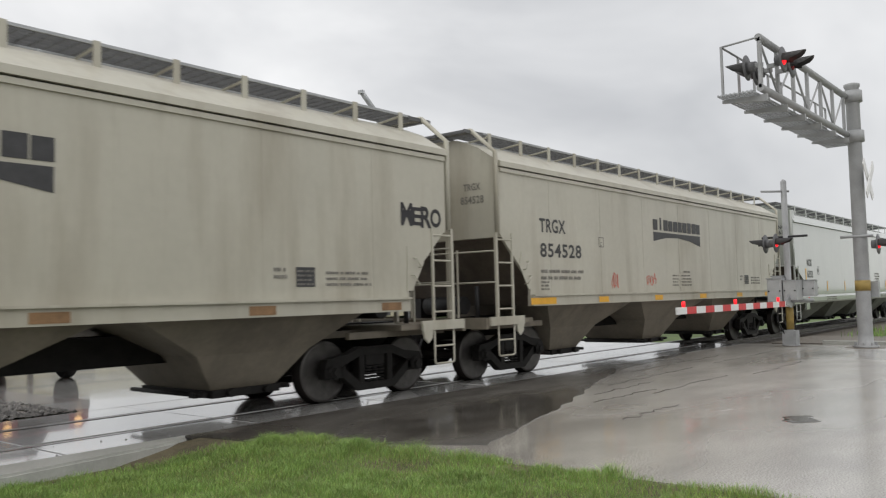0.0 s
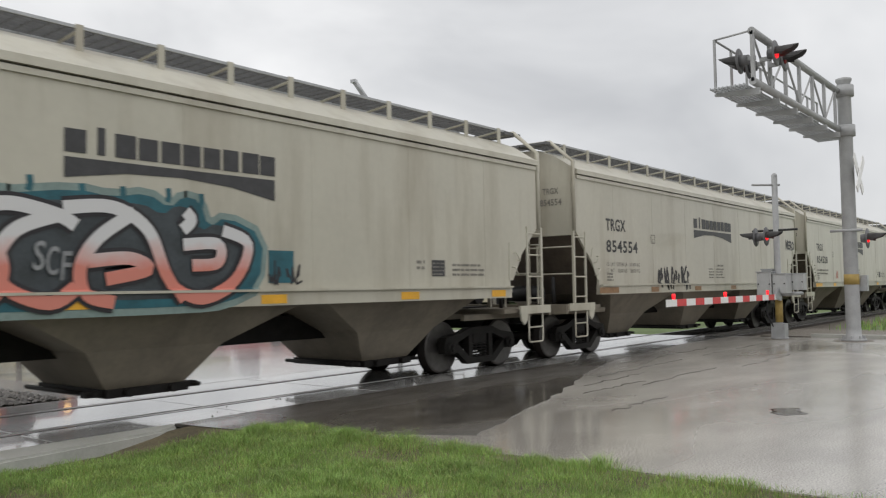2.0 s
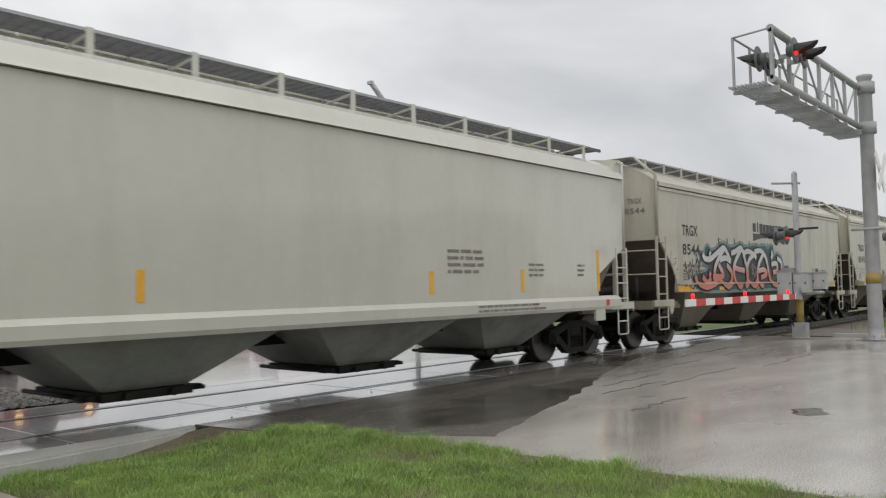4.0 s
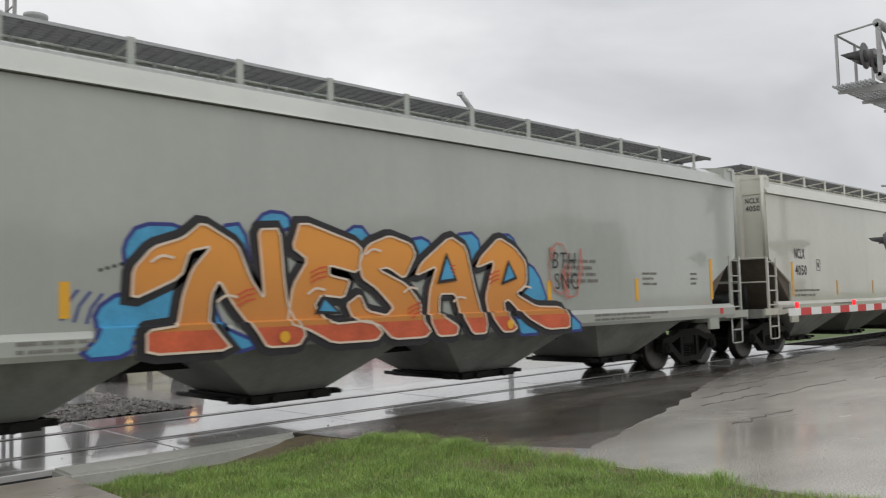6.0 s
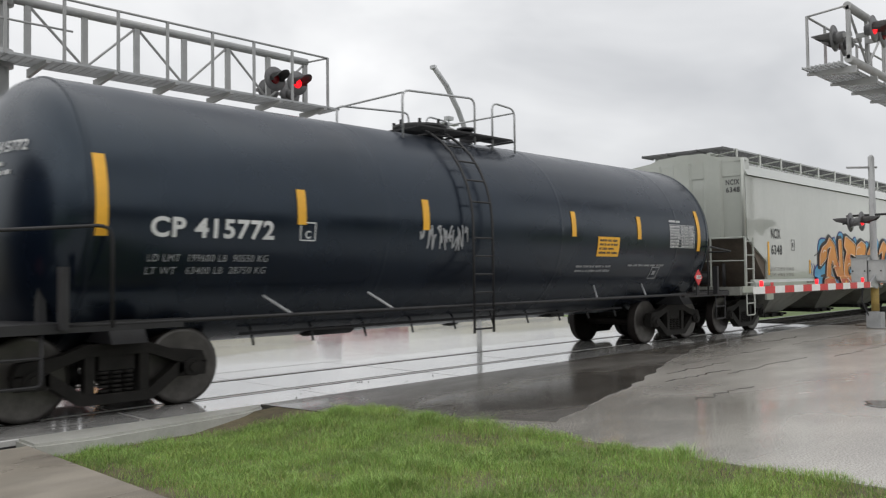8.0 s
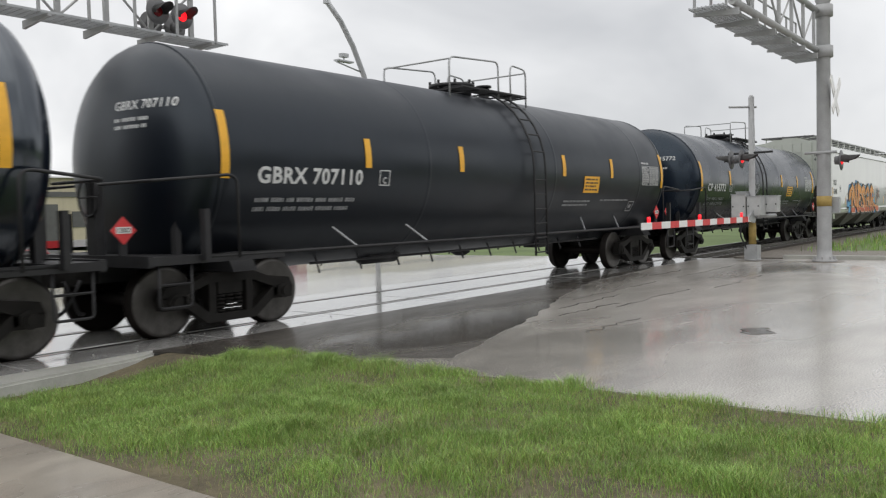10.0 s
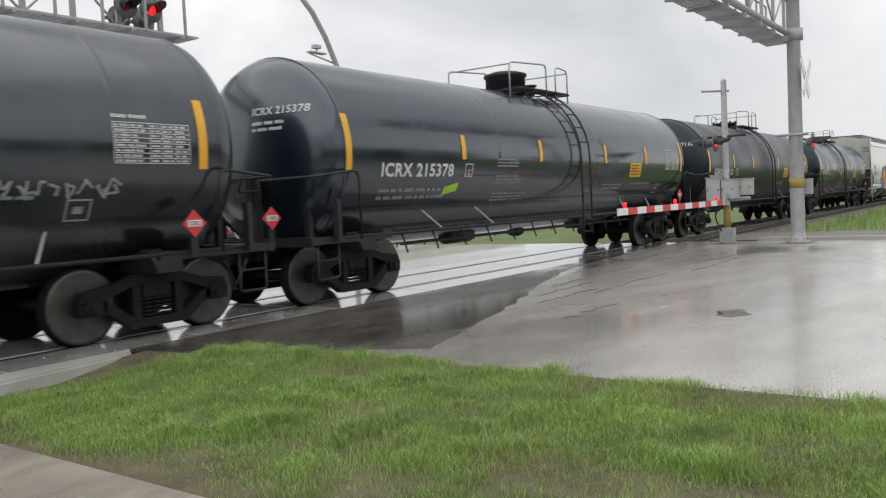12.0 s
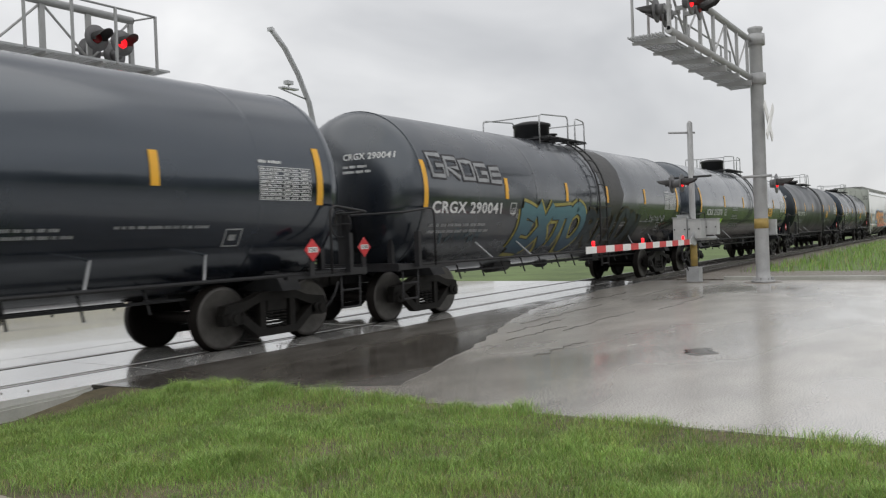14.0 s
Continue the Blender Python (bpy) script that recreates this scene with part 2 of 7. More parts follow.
M["soil"] = material("damp_soil_turf", (0.105, 0.088, 0.052), 0.8, vary=0.55, scale=2.2, bump=0.6, bump_scale=70)
M["field"] = material("meadow_turf", (0.105, 0.150, 0.050), 0.9, vary=0.35, scale=0.35, bump=0.5, bump_scale=20)
M["gravel"] = material("wet_crushed_stone", (0.155, 0.135, 0.112), 0.5, vary=0.5, scale=20, bump=0.8, bump_scale=45, rough_vary=0.15)
M["stone"] = material("ballast_stone", (0.19, 0.18, 0.17), 0.5, vary=0.2, scale=12, island=0.5)
M["tie"] = material("weathered_tie", (0.09, 0.08, 0.07), 0.7, vary=0.3, scale=6)
M["blade"] = material("grass_blade", (0.205, 0.335, 0.075), 0.45, vary=0.38, scale=1.6, island=0.4)
M["fresh_blade"] = material("fresh_grass_blade", (0.30, 0.40, 0.095), 0.45, vary=0.3, scale=1.6, island=0.35)
M["straw"] = material("dry_grass", (0.36, 0.32, 0.15), 0.7, vary=0.25, scale=1.5, island=0.3)
M["stucco"] = material("beige_metal_siding", (0.50, 0.45, 0.33), 0.6, vary=0.08, scale=0.5, streak=0.2)
M["dark_trim"] = material("dark_building_trim", (0.10, 0.10, 0.10), 0.6, vary=0.2, scale=2)
M["wood_pole"] = material("weathered_pole_wood", (0.13, 0.115, 0.10), 0.8, vary=0.3, scale=3, stretch=(6, 6, 0.5))
M["foliage"] = material("distant_foliage", (0.055, 0.075, 0.040), 0.8, vary=0.4, scale=1.2)
M["teal_spray"] = material("teal_spray_paint", (0.018, 0.105, 0.135), 0.5, vary=0.35, scale=4)
M["black_spray"] = material("black_spray_paint", (0.022, 0.02, 0.024), 0.5, vary=0.3, scale=4)
M["blue_spray"] = material("blue_spray_paint", (0.07, 0.34, 0.58), 0.45, vary=0.18, scale=3)
M["red_spray"] = material("red_orange_spray_paint", (0.62, 0.075, 0.04), 0.45, vary=0.22, scale=5)
M["silver_spray"] = material("silver_spray_paint", (0.26, 0.27, 0.28), 0.5, vary=0.3, scale=4)
M["pale_spray"] = material("pale_edge_spray_paint", (0.75, 0.62, 0.50), 0.5, vary=0.1, scale=4)
M["maroon_car"] = material("dark_red_car_paint", (0.22, 0.02, 0.025), 0.3, vary=0.1, scale=2, coat=0.6)
M["tyre"] = material("tyre_rubber", (0.02, 0.02, 0.02), 0.8, vary=0.2, scale=9)
M["glass"] = material("tinted_car_glass", (0.03, 0.035, 0.04), 0.05, vary=0.1, scale=2)
M["headlamp"] = material("lit_headlamp", (1.0, 0.60, 0.25), 0.2, vary=0.02, emit=1.0)
M["navy_spray"] = material("navy_spray_paint", (0.035, 0.045, 0.22), 0.5, vary=0.2, scale=5)
M["teal_mist"] = material("thin_teal_overspray", (0.20, 0.27, 0.255), 0.5, vary=0.25, scale=3)
M["charcoal_spray"] = material("charcoal_spray_paint", (0.045, 0.055, 0.062), 0.5, vary=0.4, scale=3)
M["faded_lime_spray"] = material("faded_yellow_outline_paint", (0.055, 0.050, 0.022), 0.5, vary=0.5, scale=2)
M["teal_haze"] = material("thin_blue_grey_spray_paint", (0.05, 0.075, 0.09), 0.5, vary=0.4, scale=4)
M["red_blotch"] = material("red_blotched_spray_paint", (0.62, 0.12, 0.05), 0.5, vary=0.25, scale=3, streak=0.0)
M["faded_teal_spray"] = material("faded_teal_spray_paint", (0.022, 0.034, 0.040), 0.5, vary=0.5, scale=2)
M["lime_label"] = material("lime_label", (0.35, 0.62, 0.05), 0.5, vary=0.1, scale=5)
M["lime_spray"] = material("yellow_outline_spray_paint", (0.30, 0.27, 0.07), 0.5, vary=0.3, scale=5)


def graded(name, low, high, z0, z1):
    """Spray paint that fades from one colour to another up the letter."""
    m = material(name, high, 0.5, vary=0.1, scale=5)
    nt = m.node_tree
    N, L = nt.nodes.new, nt.links.new
    b = nt.nodes["Principled BSDF"]
    tc, sx, mr, mx = N("ShaderNodeTexCoord"), N("ShaderNodeSeparateXYZ"), N("ShaderNodeMapRange"), N("ShaderNodeMix")
    nz, ad = N("ShaderNodeTexNoise"), N("ShaderNodeMath")
    nz.inputs["Scale"].default_value, nz.inputs["Detail"].default_value = 3.5, 4
    ad.operation = "MULTIPLY_ADD"
    ad.inputs[1].default_value = 0.35
    L(tc.outputs["Object"], nz.inputs["Vector"])
    L(tc.outputs["Object"], sx.inputs[0])
    L(nz.outputs[0], ad.inputs[0])
    L(sx.outputs["Z"], ad.inputs[2])
    L(ad.outputs[0], mr.inputs[0])
    mr.inputs[1].default_value, mr.inputs[2].default_value = z0 + 0.17, z1 + 0.17
    mx.data_type = "RGBA"
    mx.inputs[6].default_value, mx.inputs[7].default_value = (*low, 1), (*high, 1)
    L(mr.outputs[0], mx.inputs[0])
    L(mx.outputs[2], b.inputs["Base Color"])
    return m


M["orange_spray"] = graded("orange_spray_paint", (0.60, 0.24, 0.055), (0.80, 0.33, 0.06), 1.3, 2.2)
M["pink_white_spray"] = graded("pink_to_white_spray_paint", (0.62, 0.22, 0.17), (0.62, 0.62, 0.63), 1.75, 2.1)
M["dim_teal_spray"] = graded("weathered_teal_spray_paint", (0.030, 0.070, 0.115), (0.085, 0.19, 0.215), 1.2, 2.0)


# ---- mesh helpers ----
def box(bm, x0, x1, y0, y1, z0, z1):
    v = [bm.verts.new((x, y, z)) for x in (x0, x1) for y in (y0, y1) for z in (z0, z1)]
    for f in ((0, 1, 3, 2), (4, 6, 7, 5), (0, 4, 5, 1), (2, 3, 7, 6), (0, 2, 6, 4), (1, 5, 7, 3)):
        bm.faces.new([v[i] for i in f])
    return bm


def frustum(bm, x0, x1, y0, y1, z0, a0, a1, b0, b1, z1):
    """A block whose foot is x0..x1, y0..y1 at z0 and whose top is a0..a1, b0..b1 at z1."""
    lo = [bm.verts.new(p) for p in ((x0, y0, z0), (x1, y0, z0), (x1, y1, z0), (x0, y1, z0))]
    hi = [bm.verts.new(p) for p in ((a0, b0, z1), (a1, b0, z1), (a1, b1, z1), (a0, b1, z1))]
    bm.faces.new(lo[::-1])
    bm.faces.new(hi)
    for i in range(4):
        j = (i + 1) % 4
        bm.faces.new((lo[i], lo[j], hi[j], hi[i]))
    return bm


def prism(bm, pts, axis, a, b):
    """A flat outline carried along an axis from a to b. pts in the two other axes, in order."""
    def at(p, c):
        return {"x": (c, *p), "y": (p[0], c, p[1]), "z": (*p, c)}[axis]
    A = [bm.verts.new(at(p, a)) for p in pts]
    B = [bm.verts.new(at(p, b)) for p in pts]
    n = len(pts)
    bm.faces.new(A)
    bm.faces.new(B[::-1])
    for i in range(n):
        bm.faces.new((A[i], B[i], B[(i + 1) % n], A[(i + 1) % n]))
    bmesh.ops.recalc_face_normals(bm, faces=bm.faces)
    return bm


def rod(bm, p, q, r, seg=8, r2=None):
    p, q = Vector(p), Vector(q)
    d = (q - p).normalized()
    u = d.orthogonal().normalized()
    w = d.cross(u)
    rings = []
    for c, rr in ((p, r), (q, r if r2 is None else r2)):
        rings.append([bm.verts.new(c + rr * (math.cos(2 * math.pi * i / seg) * u + math.sin(2 * math.pi * i / seg) * w)) for i in range(seg)])
    for i in range(seg):
        f = bm.faces.new((rings[0][i], rings[0][(i + 1) % seg], rings[1][(i + 1) % seg], rings[1][i]))
        f.smooth = seg > 7
    bm.faces.new(rings[0][::-1])
    bm.faces.new(rings[1])
    return bm


def pipe(bm, pts, r, seg=8):
    """A bent pipe through points, with rounded joints."""
    pts = [Vector(p) for p in pts]
    rings = []
    u = None
    for i, p in enumerate(pts):
        d = (pts[min(i + 1, len(pts) - 1)] - pts[max(i - 1, 0)]).normalized()
        u = (u - u.dot(d) * d).normalized() if u is not None and (u - u.dot(d) * d).length > 0.1 else d.orthogonal().normalized()
        w = d.cross(u)
        rings.append([bm.verts.new(p + r * (math.cos(2 * math.pi * k / seg) * u + math.sin(2 * math.pi * k / seg) * w)) for k in range(seg)])
    for a, b in zip(rings, rings[1:]):
        for k in range(seg):
            bm.faces.new((a[k], a[(k + 1) % seg], b[(k + 1) % seg], b[k])).smooth = True
    bm.faces.new(rings[0][::-1])
    bm.faces.new(rings[-1])
    return bm


def rounded(pts, r=0.12, n=4):
    """The same corners, each replaced by a short arc."""
    pts = [Vector(p) for p in pts]
    out = [pts[0]]
    for a, b, c in zip(pts, pts[1:], pts[2:]):
        p, q = b + (a - b).normalized() * min(r, (a - b).length / 2), b + (c - b).normalized() * min(r, (c - b).length / 2)
        for i in range(n + 1):
            t = i / n
            out.append(p * (1 - t) ** 2 + b * 2 * t * (1 - t) + q * t * t)
    return out + [pts[-1]]


def lathe(bm, prof, axis="y", seg=24, smooth=True):
    """A turned body: prof is a list of (along, radius)."""
    rings = []
    for a, r in prof:
        ring = []
        for i in range(seg):
            c, s = r * math.cos(2 * math.pi * i / seg), r * math.sin(2 * math.pi * i / seg)
            ring.append(bm.verts.new({"x": (a, c, s), "y": (c, a, s), "z": (c, s, a)}[axis]))
        rings.append(ring)
    for a, b in zip(rings, rings[1:]):
        for i in range(seg):
            bm.faces.new((a[i], a[(i + 1) % seg], b[(i + 1) % seg], b[i])).smooth = smooth
    bm.faces.new(rings[0])
    bm.faces.new(rings[-1])
    bmesh.ops.recalc_face_normals(bm, faces=bm.faces)
    return bm


def part(name, bm, mat, parent, label="", bevel=0.0):
    me = bpy.data.meshes.new(name)
    if bevel:
        bmesh.ops.bevel(bm, geom=[e for e in bm.edges if not e.is_boundary and e.calc_face_angle(0) > 0.6], offset=bevel, segments=2, affect="EDGES", clamp_overlap=True)
    bm.to_mesh(me)
    bm.free()
    me.materials.append(M[mat])
    ob = new(name, me)
    ob.parent = parent
    return tagged(ob, label=label)


def nb():
    return bmesh.new()


def thing(name, label, category, group="", at=None):
    e = new(name)
    e.empty_display_size = 0.3
    if at is not None:
        e.matrix_world = at
    return tagged(e, label, category, group)


# ---- lettering ----
def glyphs(body, width, height, fat=0.024, shear=0.0, spacing=1.1):
    """A word in the built-in font as a bmesh in x and z, its left foot at the origin, facing -y."""
    c = bpy.data.curves.new("word", "FONT")
    c.body, c.offset, c.shear, c.space_character, c.resolution_u = body, fat, shear, spacing, 3
    ob = bpy.data.objects.new("word", c)
    scene.collection.objects.link(ob)
    bpy.context.view_layer.update()
    me = bpy.data.meshes.new_from_object(ob.evaluated_get(bpy.context.evaluated_depsgraph_get()))
    bm = nb()
    bm.from_mesh(me)
    bpy.data.objects.remove(ob)
    bpy.data.curves.remove(c)
    bpy.data.meshes.remove(me)
    xs, ys = [v.co.x for v in bm.verts], [v.co.y for v in bm.verts]
    x0, x1, y0, y1 = min(xs), max(xs), min(ys), max(ys)
    for v in bm.verts:
        v.co = ((v.co.x - x0) / (x1 - x0) * width, 0, (v.co.y - y0) / (y1 - y0) * height)
    return bm


def word_bars(rows, width, row_h, gap, seed=1):
    """Writing too small to read: rows of short bars, facing -y, left foot of the block at the origin."""
    rnd = random.Random(seed)
    bm = nb()
    for i in range(rows):
        z = (rows - 1 - i) * (row_h + gap)
        x, end = 0.0, width * rnd.uniform(0.7, 1.0)
        while x < end:
            for _ in range(rnd.randint(2, 7)):
                w = rnd.uniform(0.45, 0.72) * row_h
                if x + w < width:
                    box(bm, x, x + w, -0.002, 0, z, z + row_h * rnd.uniform(0.85, 1.0))
                x += w + 0.24 * row_h
            x += 0.7 * row_h
    return bm


def lay(bm, x, z, surface, proud=0.004, cuts=0.0):
    """Move flat lettering to x, z and press it on the car's near side; surface(z) is the depth of the skin."""
    for v in bm.verts:
        v.co.x += x
        v.co.z += z
    if not cuts:
        for h in (1.31, 1.33, 1.52, 1.54):
            if not min(v.co.z for v in bm.verts) < h < max(v.co.z for v in bm.verts):
                continue
            bmesh.ops.bisect_plane(bm, geom=bm.verts[:] + bm.edges[:] + bm.faces[:], plane_co=(0, 0, h), plane_no=(0, 0, 1))
    if cuts:
        lo, hi = min(v.co.z for v in bm.verts), max(v.co.z for v in bm.verts)
        h = lo + cuts
        while h < hi:
            bmesh.ops.bisect_plane(bm, geom=bm.verts[:] + bm.edges[:] + bm.faces[:], plane_co=(0, 0, h), plane_no=(0, 0, 1))
            h += cuts
    for v in bm.verts:
        v.co.y += surface(v.co.z) - proud
    return bm


def ribbon(pts, width):
    """A flat brush stroke through points in x and z, facing -y."""
    bm = nb()
    pts = [Vector((p[0], 0, p[1])) for p in pts]
    prev = None
    for i, p in enumerate(pts):
        d = (pts[min(i + 1, len(pts) - 1)] - pts[max(i - 1, 0)]).normalized()
        n = Vector((-d.z, 0, d.x)) * width / 2
        pair = (bm.verts.new(p + n), bm.verts.new(p - n))
        if prev:
            bm.faces.new((prev[0], prev[1], pair[1], pair[0]))
        prev = pair
    return bm


def scribble(width, height, n, stroke, seed):
    rnd = random.Random(seed)
    bm = nb()
    for k in range(n):
        x = width * k / n
        w = width / n
        pts = [(x + w * rnd.uniform(-0.1, 1.1), height * rnd.uniform(0, 1)) for _ in range(5)]
        fine = []
        for i in range(len(pts) - 1):
            a, b = pts[i], pts[i + 1]
            for s in range(4):
                t = s / 4
                t2 = t * t * (3 - 2 * t)
                fine.append((a[0] + (b[0] - a[0]) * t, a[1] + (b[1] - a[1]) * t2))
        r = ribbon(fine + [pts[-1]], stroke)
        me = bpy.data.meshes.new("stroke")
        r.to_mesh(me)
        r.free()
        bm.from_mesh(me)
        bpy.data.meshes.remove(me)
    return bm


def letters(word, x, z, width, height, heights, fat, shear=0.0, overlap=1.12):
    """Hand-drawn block letters, each of its own height and lean, as one bmesh."""
    bm = nb()
    step = width / len(word)
    for i, ch in enumerate(word):
        g = glyphs(ch, step * overlap, height * heights[i % len(heights)], fat, shear)
        if fat:
            grow = 1 + fat * 1.2
            cx, cz = step * overlap / 2, height * heights[i % len(heights)] / 2
            for v in g.verts:
                v.co.x, v.co.z = cx + (v.co.x - cx) * grow, cz + (v.co.z - cz) * grow
        for v in g.verts:
            v.co.x += x + i * step
            v.co.z += z + 0.05 * height * math.sin(i * 2.1)
        me = bpy.data.meshes.new("letter")
        g.to_mesh(me)
        g.free()
        bm.from_mesh(me)
        bpy.data.meshes.remove(me)
    return bm


# ---- trucks: one pattern, shared by all cars ----
WHEEL_R = 0.457


def wheelset(parent, x):
    bm = nb()
    lathe(bm, [(-0.9, 0.08), (-0.86, 0.10), (-0.70, 0.085), (0.70, 0.085), (0.86, 0.10), (0.9, 0.08)], "y", 12)
    for s in (-1, 1):
        lathe(bm, [(s * 0.815, 0.13), (s * 0.815, 0.24), (s * 0.775, 0.30), (s * 0.80, 0.385), (s * 0.82, 0.395), (s * 0.815, WHEEL_R), (s * 0.70, WHEEL_R + 0.004),
                   (s * 0.685, WHEEL_R + 0.028), (s * 0.66, WHEEL_R + 0.02), (s * 0.66, 0.385), (s * 0.70, 0.30), (s * 0.68, 0.14)], "y", 32)
        for k in range(3):
            a = 2 * math.pi * k / 3
            lathe_at = Vector((0.05 * math.cos(a), s * 0.905, 0.05 * math.sin(a)))
            rod(bm, lathe_at, lathe_at + Vector((0, s * 0.02, 0)), 0.016, 6)
    ob = part("wheelset", bm, "wheel", parent)
    for s in (-1, 1):
        rim = lathe(nb(), [(s * 0.822, 0.40), (s * 0.822, 0.452), (s * 0.818, 0.452), (s * 0.818, 0.40)], "y", 32)
        me = bpy.data.meshes.new("rim")
        rim.to_mesh(me)
        rim.free()
        both = nb()
        both.from_mesh(ob.data)
        n = len(both.faces)
        both.from_mesh(me)
        both.faces.ensure_lookup_table()
        for f in both.faces[n:]:
            f.material_index = 1
        both.to_mesh(ob.data)
        both.free()
        if len(ob.data.materials) < 2:
            ob.data.materials.append(M["tread"])
    ob.location = (x, 0, WHEEL_R)
    return ob


def build_truck():
    bm = nb()
    for s in (-1, 1):
        y0, y1 = s * 0.90, s * 1.05
        b = nb()
        # upper bar, lower bar, columns and pedestals leave two windows and the spring opening
        prism(b, [(-1.08, 0.50), (-1.02, 0.64), (-0.62, 0.69), (-0.34, 0.79), (0.34, 0.79), (0.62, 0.69), (1.02, 0.64), (1.08, 0.50), (0.72, 0.53), (0.35, 0.66), (-0.35, 0.66), (-0.72, 0.53)], "y", y0, y1)
        prism(b, [(-0.72, 0.53), (-0.84, 0.46), (-0.40, 0.14), (0.40, 0.14), (0.84, 0.46), (0.72, 0.53), (0.34, 0.25), (-0.34, 0.25)], "y", y0, y1)
        for e in (-1, 1):
            prism(b, [(e * 0.36, 0.24), (e * 0.36, 0.68), (e * 0.25, 0.68), (e * 0.25, 0.24)], "y", y0 + s * 0.01, y1 - s * 0.01)
            prism(b, [(e * 1.08, 0.52), (e * 1.06, 0.36), (e * 0.72, 0.36), (e * 0.72, 0.52)], "y", y0, y1)
            rod(b, (e * 0.889, s * 0.88, WHEEL_R), (e * 0.889, s * 1.10, WHEEL_R), 0.105, 14)
            rod(b, (e * 0.889, s * 1.10, WHEEL_R), (e * 0.889, s * 1.13, WHEEL_R), 0.065, 10)
        for k in range(3):
            x = -0.14 + 0.14 * k
            for j in range(5):
                rod(b, (x, s * 0.98, 0.26 + 0.05 * j), (x, s * 0.98, 0.29 + 0.05 * j), 0.062, 10)
        frame_ob = b
        me = bpy.data.meshes.new("tmp")
        frame_ob.to_mesh(me)
        frame_ob.free()
        bm.from_mesh(me)
        bpy.data.meshes.remove(me)
    box(bm, -0.2, 0.2, -1.02, 1.02, 0.5, 0.66)          # bolster
    rod(bm, (0, 0, 0.6), (0, 0, 0.78), 0.24, 16)         # centre plate
    for e in (-1, 1):
        box(bm, e * 0.42 - 0.05, e * 0.42 + 0.05, -0.8, 0.8, 0.33, 0.43)   # brake beams
        for s in (-1, 1):
            box(bm, e * 0.41 - 0.06, e * 0.41 + 0.06, s * 0.75 - 0.05, s * 0.75 + 0.05, 0.28, 0.56)
    bmesh.ops.recalc_face_normals(bm, faces=bm.faces)
    truck = part("truck", bm, "truck", None, "grimy cast steel truck with coil springs")
    return truck, [wheelset(truck, -0.889), wheelset(truck, 0.889)]


TRUCK, WHEELSETS = build_truck()


def add_truck(car, x):
    t = copy_thing(TRUCK, pose(x, 0, 0)) if TRUCK.parent else TRUCK
    t.parent, t.matrix_basis = car, pose(x, 0, 0)
    return t


def coupler(car, x, s):
    bm = nb()
    box(bm, min(x - s * 1.3, x - s * 0.05), max(x - s * 1.3, x - s * 0.05), -0.16, 0.16, 0.72, 0.98)
    b2 = [(x - s * 0.10, -0.10), (x + s * 0.12, -0.17), (x + s * 0.20, -0.05), (x + s * 0.10, 0.03), (x + s * 0.16, 0.15), (x - s * 0.10, 0.14)]
    prism(bm, b2, "z", 0.70, 1.0)
    bmesh.ops.recalc_face_normals(bm, faces=bm.faces)
    part("coupler", bm, "truck", car)
    hose = rounded([(x - s * 0.1, -0.3, 0.78), (x + s * 0.02, -0.3, 0.55), (x + s * 0.12, -0.22, 0.36), (x + s * 0.24, -0.12, 0.34)], 0.14)
    part("brake_hose", pipe(nb(), hose, 0.024), "black_iron", car)


def side_ladder(car, x0, x1, y, z0, z1, rungs, mat):
    """Two stiles and their rungs on one corner."""
    bm = nb()
    box(bm, x0 - 0.03, x0 + 0.03, y - 0.022, y + 0.022, z0, z1)
    box(bm, x1 - 0.02, x1 + 0.02, y - 0.018, y + 0.018, z0, z1)
    for k in range(rungs):
        z = z0 + (z1 - z0) * (k + 0.7) / rungs
        rod(bm, (x0, y, z), (x1, y, z), 0.016, 6)
    return part("ladder", bm, mat, car)


def sill_steps(car, x0, x1, y, z0, z1, mat):
    bm = nb()
    pipe(bm, rounded([(x0, y, z1), (x0, y, z0), (x1, y, z0), (x1, y, z1)], 0.05, 2), 0.017, 6)
    rod(bm, (x0, y, (z0 + z1) / 2), (x1, y, (z0 + z1) / 2), 0.016, 6)
    return part("step", bm, mat, car)


def running_board(car, half, y0, y1, z, mat):
    """Open grating: lengthwise bars on cross bars."""
    bm = nb()
    n = 7
    for k in range(n):
        y = y0 + (y1 - y0) * k / (n - 1)
        box(bm, -half, half, y - 0.005, y + 0.005, z - 0.028, z)
    x = -half
    while x <= half:
        box(bm, x - 0.006, x + 0.006, min(y0, y1), max(y0, y1), z - 0.03, z - 0.012)
        x += 0.17
    return tagged(part("running_board", bm, mat, car, "open steel grating walkway"), kind="stuff")


